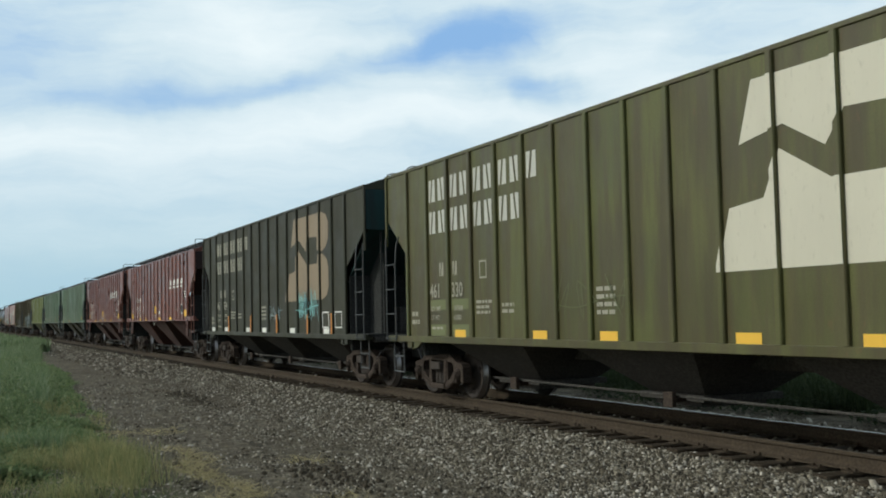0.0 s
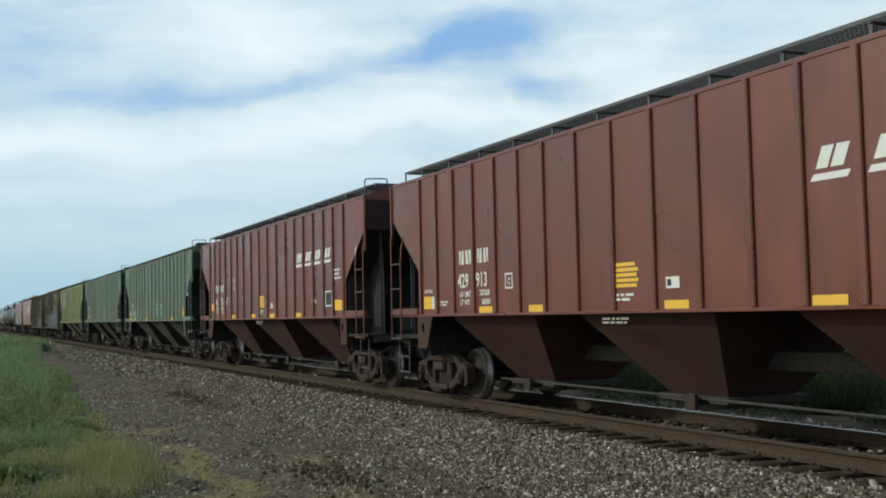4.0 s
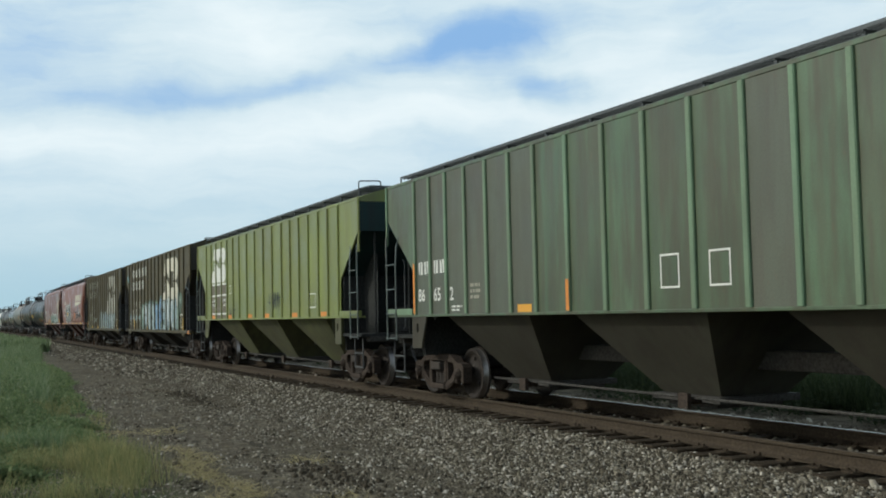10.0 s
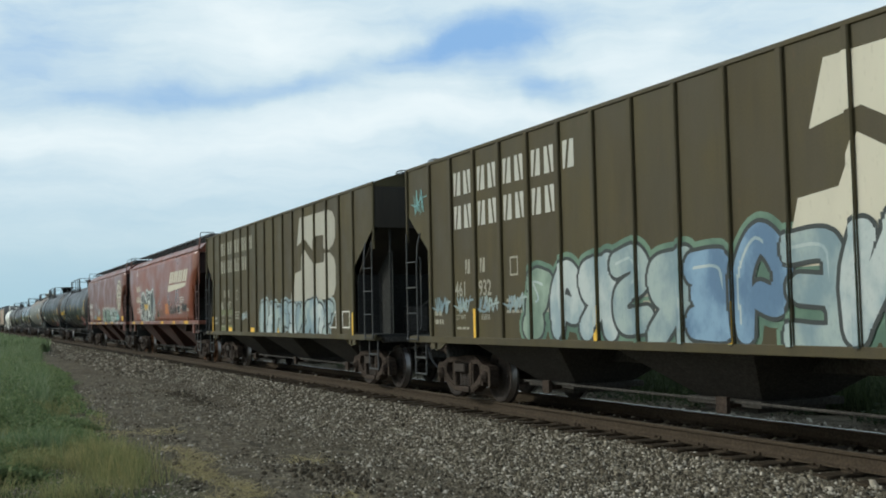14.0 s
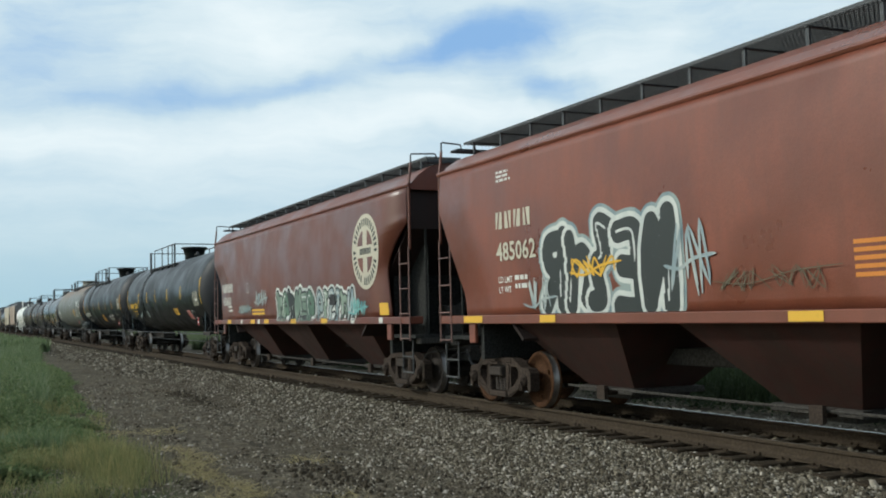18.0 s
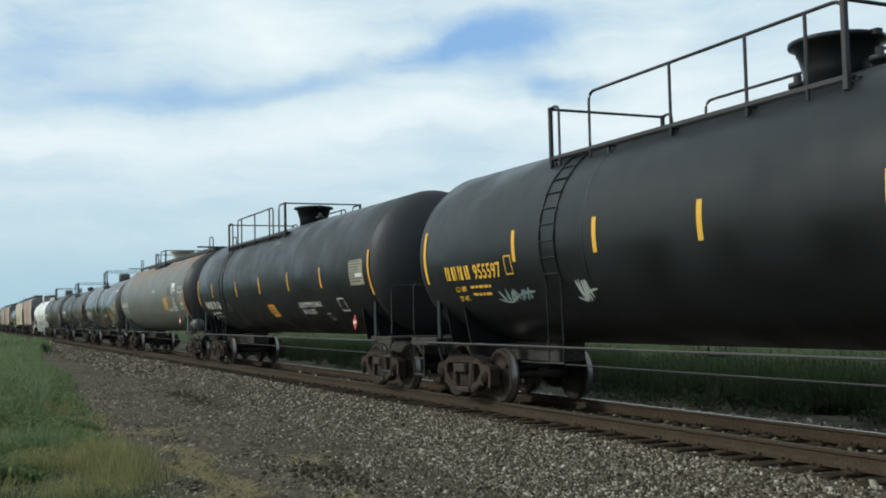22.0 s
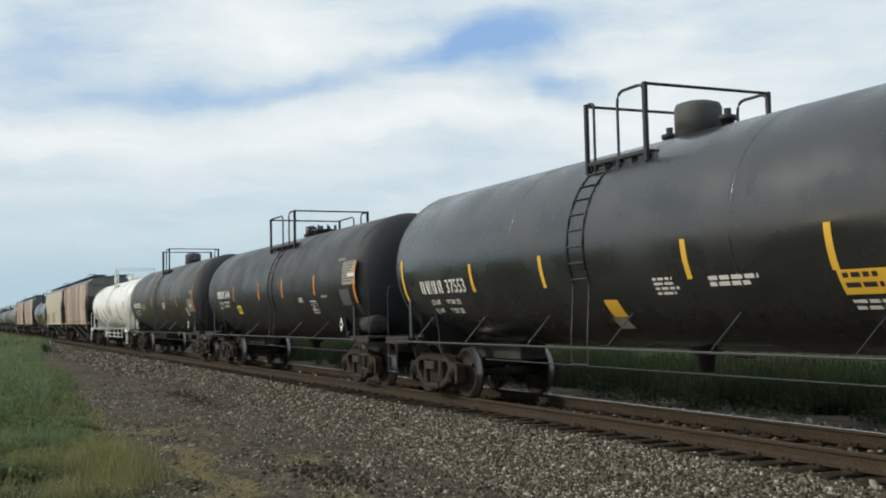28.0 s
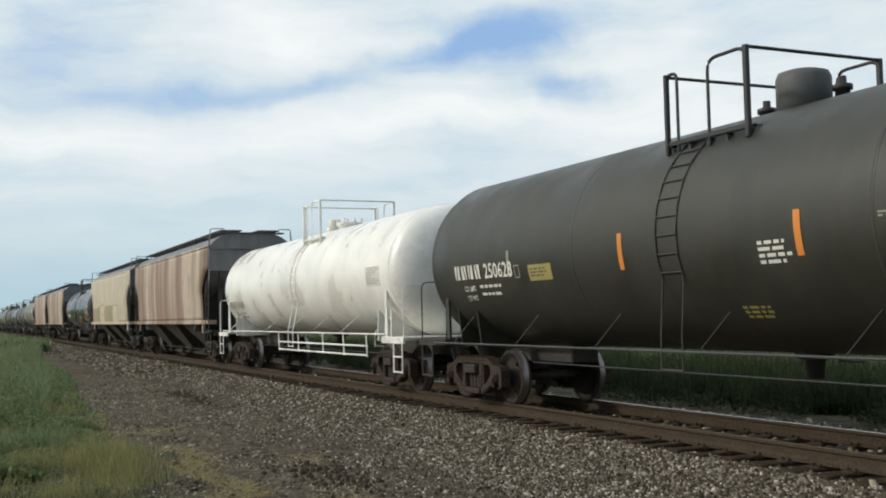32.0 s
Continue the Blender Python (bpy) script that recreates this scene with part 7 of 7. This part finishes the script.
lettering("number", "450610", -h + 1.35, 1.96, 0.27, M["white_letter"], car, face, squeeze=0.95)
bars("stencil_print", -h + 2.0, 1.72, 0.6, 0.22, 2, M["white_letter"], car, face, seed=3)
frame_mark(car, -h + 4.4, 2.30, 0.2, 0.28, M["white_letter"], face, 0.02)
bars("yellow_notice", -h + 4.9, 1.60, 1.4, 0.2, 2, M["yellow"], car, face, seed=4)
bubble_graffiti(car, -h + 7.65, -h + 10.9, 1.45, 2.28, [M["sage_ink"], M["green_ink"], M["dark_ink"], M["sage_ink"]], M["dark_ink"], M["bright_ink"], face, (), 61, 6, 0.15, fat=0.25, rim=0.05, glow=0.05, shine=M["bright_ink"])
bubble_graffiti(car, -h + 11.1, -h + 13.7, 1.45, 2.2, [M["pale_ink"], M["sage_ink"], M["white_ink"]], M["dark_ink"], M["bright_ink"], face, (), 62, 6, 0.15, fat=0.2, rim=0.045, glow=0.04, shine=M["bright_ink"])
scrawl(car, -h + 13.4, -h + 14.4, 1.55, 1.95, M["cyan_ink"], face, (), 63, 0.035, 4, 0.15)
scrawl(car, -h + 5.4, -h + 6.6, 1.85, 2.35, M["white_ink"], face, (), 64, 0.03, 5, 0.15)
scrawl(car, -h + 3.4, -h + 4.8, 1.7, 1.95, M["pale_ink"], face, (), 65, 0.03, 6, 0.15)
patch(car, "dark_panel", -h + 12.1, -h + 12.5, 1.80, 2.05, M["black_letter"], face, 0.03)
patch(car, "reflector", h - 1.66, h - 1.16, 1.55, 1.80, M["yellow"], face)
for x in (1.9, 4.8, 6.3, 8.9, 11.4):
    patch(car, "reflector", -h + x, -h + x + 0.45, 1.39, 1.50, M["yellow"], lambda x, z: -1.502)
for x in (3.6, 5.6, 13.5, 15.2):
    patch(car, "white_card", -h + x, -h + x + 0.22, 1.39, 1.50, M["white_letter"], lambda x, z: -1.502)


def tank_marks(car, face, r, zc, half, stripe, stripes, data_x, num_x, digits, stripe_z, letters=4, ink=None, z_num=None, panel=(-0.45, 0.12), board=None, weights=()):
    """Reflective stripes, mark and number, the test panel, and data."""
    ink = ink or M["white_letter"]
    for x in stripes:
        tall = abs(x) > half - 1.2
        patch(car, "reflector_stripe", x - 0.05, x + 0.05, stripe_z - (0.72 if tall else 0.48), stripe_z + (0.22 if tall else 0.0), stripe, face, 0.006, 0.0, (), 0.1)
    z = z_num or zc - 0.62
    letter_bars("reporting_mark", letter_blocks(num_x, z, 0.235, [0.20] * letters, 0.055), face, ink, car, 0.1)
    lettering("number", digits, num_x + letters * 0.255 + 0.10, z, 0.24, ink, car, face, squeeze=0.98)
    lettering("data_lettering", "LD LMT", num_x + 0.25, z - 0.20, 0.09, ink, car, face)
    lettering("data_lettering", "LT WT", num_x + 0.25, z - 0.36, 0.09, ink, car, face)
    for words, dz in zip(weights, (0.20, 0.36)):
        lettering("data_lettering", words, num_x + 0.90, z - dz, 0.09, ink, car, face)
    if not weights:
        bars("stencil_print", num_x + 0.85, z - 0.36, 1.0, 0.25, 2, ink, car, face, seed=3, fill=0.36)
    p0, p1 = zc + panel[0], zc + panel[1]
    patch(car, "test_panel", data_x, data_x + 0.85, p0, p1, board or M["grey_letter"], face, 0.005, 0.0, (), 0.1)
    bars("panel_print", data_x + 0.05, p0 + 0.03, 0.75, p1 - p0 - 0.05, 8, M["black_letter"] if board is None else M["grey_letter"], car, face, 0.008, seed=5, fill=0.4)
    patch(car, "panel_blank", data_x + 0.38, data_x + 0.8, p0 + 0.17, p0 + 0.25, M["white_letter"], face, 0.011, 0.0, (), 0.1)


def placard(car, x, z, mat, face, lift=0.06):
    p = coat([[(x, z - 0.17), (x + 0.13, z), (x, z + 0.17), (x - 0.13, z)]], lambda a, b: -1.36, (), lift)
    part("hazard_placard", p, mat, car)
    part("placard_bar", coat([rect(x - 0.08, x + 0.08, z - 0.035, z + 0.035)], lambda a, b: -1.36, (), lift + 0.004), M["white_letter"] if mat is M["red_placard"] else M["black_letter"], car)


# big black pressure tank
R1, Z1 = 1.50, 2.66
car = new_car("tank_car", "black pressure tank car with yellow stripes and a pot-shaped dome", -220.62, 20.05, TANKS)
half = 9.42
face = tank_car(car, 2 * half, R1 + 0.065, Z1 - 0.065, M["black_tank"], M["head_black"], 0.1, ((-4.75, -4.5), (-3.65, 1.25)), (-1.73, -0.28, 0.69), "pot", 4.71, ladder_x=-4.3)
tank_marks(car, face, R1, Z1, half, M["yellow"], (-8.6, -5.2, -2.9, -0.65, 2.13, 4.96, 8.5), 7.2, -7.8, "955597", 2.81, ink=M["yellow"], z_num=2.12, panel=(-0.62, -0.12))
frame_mark(car, -5.55, 2.14, 0.24, 0.30, M["yellow"], face, 0.02)
frame_mark(car, 6.25, 1.58, 0.42, 0.30, M["white_letter"], face, 0.025)
patch(car, "yellow_notice", 2.98, 3.72, 1.74, 1.99, M["yellow"], face, 0.006, 0.0, (), 0.1)
bars("notice_print", 3.05, 1.78, 0.6, 0.17, 3, M["black_letter"], car, face, 0.008, seed=4)
patch(car, "red_notice", 5.42, 6.0, 1.55, 1.90, M["pink_ink"], face, 0.006, 0.0, (), 0.1)
bars("notice_print", 5.48, 1.58, 0.46, 0.28, 4, M["red_placard"], car, face, 0.008, seed=6)
scrawl(car, -6.0, -5.0, 1.72, 1.92, M["pale_ink"], face, (), 71, 0.025, 4, 0.1)
scrawl(car, -3.6, -3.3, 1.65, 2.0, M["white_ink"], face, (), 72, 0.025, 2, 0.1)
placard(car, 7.73, 1.46, M["red_placard"], face)

# second black pressure tank
car = new_car("tank_car", "matt black pressure tank car with orange-yellow stripes", -240.58, 19.8, TANKS)
half = 9.3
face = tank_car(car, 2 * half, R1 + 0.065, 2.645, M["black_tank"], M["head_black"], 0.05, ((-5.7, -5.2), (-4.5, -0.30), (0.30, 0.93)), (-4.0, -2.36, -0.70), "pot", 4.70, 1.10, ladder_x=-5.2)
tank_marks(car, face, R1, 2.71, half, M["orange_yellow"], (-8.6, -6.4, -3.08, -0.33, 2.53, 5.24, 8.5), 7.3, -7.8, "781132", 2.70, z_num=1.88, panel=(-0.50, 0.04))
frame_mark(car, 6.0, 1.66, 0.45, 0.30, M["white_letter"], face, 0.025)
lettering("cargo_lettering", "LIQUEFIED PETROLEUM GAS", 2.86, 1.79, 0.125, M["white_letter"], car, face, squeeze=0.85)
lettering("cargo_lettering", "NON-ODORIZED", 2.90, 1.62, 0.115, M["white_letter"], car, face, squeeze=0.85)
patch(car, "yellow_notice", -0.06, 0.60, 1.57, 1.91, M["orange_yellow"], face, 0.006, 0.0, (), 0.1)
bars("notice_print", 0.0, 1.62, 0.5, 0.22, 3, M["brown_patch"], car, face, 0.008, seed=4)
frame_mark(car, 4.68, 1.46, 0.26, 0.16, M["white_letter"], face, 0.018)
bars("stencil_print", 0.55, 3.54, 0.3, 0.09, 2, M["grey_letter"], car, face, seed=5)
frame_mark(car, -4.65, 1.80, 0.2, 0.22, M["grey_letter"], face, 0.02)
placard(car, 7.34, 1.41, M["red_placard"], face)

# grey rusty tank
car = new_car("tank_car", "grey rust-streaked insulated tank car with a full-length walkway", -259.87, 19.15, TANKS)
half = 8.98
face = tank_car(car, 2 * half, R1 + 0.065, 2.615, M["grey_tank"], M["head_black"], 0.15, ((-1.15, -0.55), (0.1, 1.3)), (), "pot", 4.60, 0.95, long_board=True, bracket="grey", ladder_x=-0.4, steps=False)
tank_marks(car, face, R1, 2.68, half, M["orange"], (8.25,), 7.1, -7.9, "12095", 2.40, ink=M["white_letter"], z_num=2.2, panel=(-0.74, -0.20))
for x, z0, z1 in ((2.42, 2.04, 2.42), (5.36, 2.01, 2.49)):
    patch(car, "reflector_stripe", x - 0.05, x + 0.05, z0, z1, M["worn_orange"], face, 0.006, 0.0, (), 0.1)
lettering("rule_lettering", "DOT E-12095", 7.2, 2.72, 0.12, M["white_letter"], car, face, squeeze=0.8)
lettering("rule_lettering", "DOT 112 J 340 W", 7.12, 2.54, 0.12, M["white_letter"], car, face, squeeze=0.8)
patch(car, "white_panel", 5.75, 6.5, 2.80, 3.00, M["white_letter"], face, 0.005, 0.0, (), 0.1)
patch(car, "white_panel", 5.75, 6.56, 2.66, 2.78, M["white_letter"], face, 0.005, 0.0, (), 0.1)
lettering("cargo_lettering", "PETROLEUM", 5.78, 2.68, 0.09, M["black_letter"], car, face, 0.009, squeeze=0.8)
lettering("cargo_lettering", "GAS", 6.0, 2.55, 0.09, M["white_letter"], car, face, 0.009, squeeze=0.8)
lettering("cargo_lettering", "NON-ODORIZED", 4.65, 1.90, 0.10, M["white_letter"], car, face, squeeze=0.85)
bars("stencil_print", 5.75, 1.86, 0.9, 0.22, 3, M["white_letter"], car, face, seed=4)
patch(car, "yellow_notice", 3.82, 4.72, 1.95, 2.45, M["amber"], face, 0.006, 0.0, (), 0.1)
patch(car, "dark_panel", 4.84, 5.53, 2.50, 2.86, M["shade_grey"], face, 0.006, 0.0, (), 0.1)
frame_mark(car, 5.95, 2.04, 0.48, 0.36, M["white_letter"], face, 0.035)
patch(car, "frame_bar", 6.04, 6.10, 2.12, 2.32, M["white_letter"], face, 0.006, 0.0, (), 0.1)
patch(car, "frame_bar", 6.04, 6.34, 2.17, 2.21, M["white_letter"], face, 0.007, 0.0, (), 0.1)
bars("stencil_print", 1.35, 2.70, 0.7, 0.13, 2, M["white_letter"], car, face, seed=8)
patch(car, "dark_panel", -7.75, -7.4, 2.55, 2.85, M["shade_grey"], face, 0.006, 0.0, (), 0.1)
placard(car, 6.93, 1.50, M["red_placard"], face)

# clean glossy tank
R2, Z2 = 1.42, 2.53
HOOPS = ((-0.92, -0.72), (-0.12, 0.53))
half = 7.95
car = new_car("tank_car", "clean glossy black tank car with bright yellow reflective stripes", -277.12, 17.05, TANKS)
face = tank_car(car, 2 * half, R2 + 0.065, Z2 - 0.065, M["gloss_tank"], M["head_black"], 0.3, HOOPS, (), "can", 4.56, ladder_x=-0.85)
tank_marks(car, face, R2, Z2, half, M["yellow"], (-7.1, -4.12, -1.74, 1.71, 4.05, 7.1), 5.65, -6.33, "37553", 2.38, ink=M["white_letter"], z_num=1.92, panel=(-0.59, -0.10), weights=("191500 LBS", "71500 LBS"))
patch(car, "panel_edge", 6.52, 6.68, 1.95, 2.40, M["grey_letter"], face, 0.006, 0.0, (), 0.1)
lettering("cargo_lettering", "TAR OIL", 6.28, 2.53, 0.12, M["white_letter"], car, face, squeeze=0.85)
lettering("rule_lettering", "FRA-AIP", 4.96, 2.25, 0.12, M["white_letter"], car, face, squeeze=0.8)
patch(car, "yellow_notice", 4.04, 4.72, 1.65, 1.90, M["yellow"], face, 0.006, 0.0, (), 0.1)
bars("notice_print", 4.10, 1.67, 0.56, 0.20, 2, M["black_letter"], car, face, 0.008, seed=4, fill=0.5)
bars("stencil_print", 4.08, 1.47, 0.6, 0.13, 2, M["white_letter"], car, face, seed=6)
frame_mark(car, 5.12, 1.50, 0.44, 0.31, M["white_letter"], face, 0.025)
bars("stencil_print", 5.18, 1.55, 0.3, 0.2, 2, M["white_letter"], car, face, seed=9)
bars("stencil_print", 5.1, 1.42, 0.6, 0.05, 1, M["grey_letter"], car, face, seed=9)
bars("stencil_print", 0.95, 1.70, 0.5, 0.24, 4, M["white_letter"], car, face, seed=4)
bars("stencil_print", 2.04, 1.78, 0.95, 0.14, 2, M["white_letter"], car, face, seed=5, fill=0.7)
patch(car, "yellow_notice", -0.36, -0.02, 1.45, 1.69, M["yellow"], face, 0.006, 0.0, (), 0.1)
patch(car, "torn_notice", -0.36, -0.02, 1.29, 1.44, M["grey_letter"], face, 0.006, 0.0, (), 0.1)
placard(car, half - 1.8, 1.36, M["white_letter"], face)

# dull tank with short orange stripes
R3, Z3 = 1.42, 2.43
car = new_car("tank_car", "dull black tank car with short orange stripes", -294.39, 17.1, TANKS)
face = tank_car(car, 2 * half, R3 + 0.05, Z3 - 0.06, M["dull_tank"], M["head_black"], 0.1, ((-0.76, 0.49), (1.08, 1.62)), (), "two", 4.42, ladder_x=0.35)
tank_marks(car, face, R3, Z3, half, M["orange"], (-3.78, -0.76, 1.66, 4.46, 7.3), 6.55, -6.0, "2646", 2.55, ink=M["white_letter"], z_num=2.20, panel=(-0.18, 0.34))
bars("stencil_print", 6.14, 2.76, 0.62, 0.10, 1, M["grey_letter"], car, face, seed=3)
patch(car, "grey_plate", 6.40, 7.05, 1.79, 2.15, M["shade_grey"], face, 0.012, 0.0, (), 0.1)
frame_mark(car, 3.96, 1.63, 0.44, 0.31, M["white_letter"], face, 0.025)
patch(car, "frame_bar", 4.14, 4.18, 1.70, 1.88, M["white_letter"], face, 0.006, 0.0, (), 0.1)
patch(car, "frame_bar", 4.0, 4.36, 1.70, 1.73, M["white_letter"], face, 0.007, 0.0, (), 0.1)
bars("stencil_print", 3.05, 1.90, 0.4, 0.13, 3, M["white_letter"], car, face, seed=4)
bars("stencil_print", 4.9, 2.0, 0.5, 0.05, 1, M["grey_letter"], car, face, seed=5, fill=0.9)
patch(car, "yellow_notice", -3.62, -3.10, 1.68, 1.94, M["lemon"], face, 0.006, 0.0, (), 0.1)
bars("notice_print", -3.56, 1.72, 0.4, 0.16, 3, M["black_letter"], car, face, 0.008, seed=4)
placard(car, half - 1.55, 1.36, M["white_letter"], face)

# grimy brown-black tank
half = 8.2
Z4 = 2.53
car = new_car("tank_car", "brown-black grimy tank car with orange stripes", -312.11, 17.6, TANKS)
face = tank_car(car, 2 * half, R2 + 0.065, Z4 - 0.065, M["brown_tank"], M["head_black"], 0.35, ((-0.98, -0.76), (-0.15, 0.55)), (), "can", 4.58, ladder_x=-0.72)
tank_marks(car, face, R2, Z4, half, M["orange"], (-1.60, 1.65, 4.12, 7.32), 6.25, -6.70, "250628", 2.55, ink=M["white_letter"], z_num=2.12, panel=(-0.68, -0.22))
bars("stencil_print", 2.72, 2.36, 0.34, 0.07, 2, M["grey_letter"], car, face, seed=6)
for x in (-4.72,):
    patch(car, "reflector_stripe", x - 0.04, x + 0.04, 2.10, 2.52, M["grey_letter"], face, 0.006, 0.0, (), 0.1)
lettering("cargo_lettering", "TAR OIL", 6.76, 2.50, 0.12, M["white_letter"], car, face, squeeze=0.7)
frame_mark(car, -4.55, 2.08, 0.16, 0.2, M["grey_letter"], face, 0.02)
patch(car, "yellow_notice", -4.10, -3.42, 2.02, 2.26, M["brass_yellow"], face, 0.006, 0.0, (), 0.1)
bars("notice_print", -4.04, 2.06, 0.55, 0.15, 3, M["brown_patch"], car, face, 0.008, seed=4)
frame_mark(car, 5.74, 1.72, 0.42, 0.27, M["white_letter"], face, 0.025)
bars("stencil_print", 5.80, 1.77, 0.3, 0.16, 3, M["white_letter"], car, face, seed=5)
bars("stencil_print", 1.02, 1.98, 0.52, 0.28, 4, M["white_letter"], car, face, seed=4)
bars("stencil_print", 0.4, 1.40, 0.55, 0.16, 3, M["brass_yellow"], car, face, seed=7)
placard(car, half - 1.8, 1.36, M["white_letter"], face)

# white tank
car = new_car("tank_car", "white tank car with white end rails and a ladder", -328.90, 16.8, TANKS)
half = 7.85
face = tank_car(car, 2 * half, 1.38, 2.46, M["white_tank"], M["white_tank"], 0.2, ((0.3, 0.5), (0.95, 1.65)), (), "two", 4.49, 1.0, white=True, ladder_x=0.2)
tank_marks(car, face, 1.38, 2.46, half, M["white_letter"], (), half - 2.0, -half + 1.0, "4410", 2.4, ink=M["grey_letter"], panel=(-0.30, 0.12), board=M["white_letter"])

# tan and cream smooth hoppers, and the rest of the train behind them
car = new_car("covered_hopper", "tan rust-streaked smooth covered hopper with a grey end", -346.88, 18.0, HOPPERS)
smooth_hopper(car, 16.4, M["tan"], M["grey"], M["grey"])
car = new_car("covered_hopper", "cream smooth covered hopper with faint graffiti", -365.06, 18.2, HOPPERS)
cream_face = smooth_hopper(car, 16.6, M["cream"], M["grey"], M["grey"])
bubble_graffiti(car, -7.0, 4.0, 1.52, 2.4, [M["brown_wash"], M["olive_wash"], M["cream"]], M["brown_wash"], M["cream"], cream_face, (), 81, 6, 0.15)


def repeat(source, rear, pitch, label):
    """Another car like an earlier one, farther down the train."""
    c = copy_thing(source, pose(rear + pitch / 2, TRACK, 0))
    tagged(c, label)
    CARS.append((c, rear + pitch / 2))


tank_a, tank_b, tank_g, hop_t = CARS[14][0], CARS[16][0], CARS[13][0], CARS[18][0]
at = -365.06
for source, pitch, label in ((tank_a, 17.4, "black tank car far down the train"), (hop_t, 17.8, "tan rusty smooth covered hopper far down the train"), (hop_t, 17.8, "tan rusty smooth covered hopper far down the train"), (tank_g, 18.8, "grey tank car far down the train"),
                             (tank_b, 17.4, "brown-black tank car far down the train"), (tank_a, 17.4, "black tank car far down the train"), (tank_b, 17.4, "brown-black tank car far down the train"),
                             (tank_g, 18.8, "grey tank car far down the train"), (tank_a, 17.4, "black tank car far down the train"), (tank_b, 17.4, "brown-black tank car far down the train")):
    at -= pitch
    repeat(source, at, pitch, label)


# the black tanks' paint marks all sit a hand's width further forward than set out above
PAINT = {"reflector_stripe", "reporting_mark", "number", "data_lettering", "stencil_print", "test_panel", "panel_print", "panel_blank", "yellow_notice", "notice_print",
         "red_notice", "stencil_box", "graffiti", "rule_lettering", "white_panel", "cargo_lettering", "dark_panel", "frame_bar"}
for car, _ in CARS:
    if car.name.startswith("tank_car") and not any(c.name.startswith("guard_rail") for c in car.children):
        for ob in car.children:
            if ob.name.split(".")[0] in PAINT:
                ob.location.x += 0.08


# ---- movement ----
def motions():
    times = [float(k) for k in range(33)]
    for car, x in CARS:
        walk(car, [(t, pose(x + gone(t), TRACK, 0)) for t in times])
    place = {car: x for car, x in CARS}
    step = 2.0 / FPS
    for car, w, d in WHEELSETS:
        x0 = place[car]
        near = [k * step for k in range(int(32.0 / step) + 1) if -62.0 < x0 + gone(k * step) < 10.0]
        if len(near) < 3:
            continue
        rows = [(t, pose(d, 0, WHEEL_R) @ Matrix.Rotation((gone(t) - gone(near[0])) / WHEEL_R, 4, "Y")) for t in near]
        if near[0] > step:
            rows.insert(0, (0.0, rows[0][1]))
        if near[-1] < 32.0 - step:
            rows.append((32.0, rows[-1][1]))
        walk(w, rows)
    walk(clouds, [(0.0, pose(0, -8.647, 1.547, 0, 0, 0.75)), (32.0, pose(0, -8.647, 1.547, 0, 0, -0.75))])


motions()
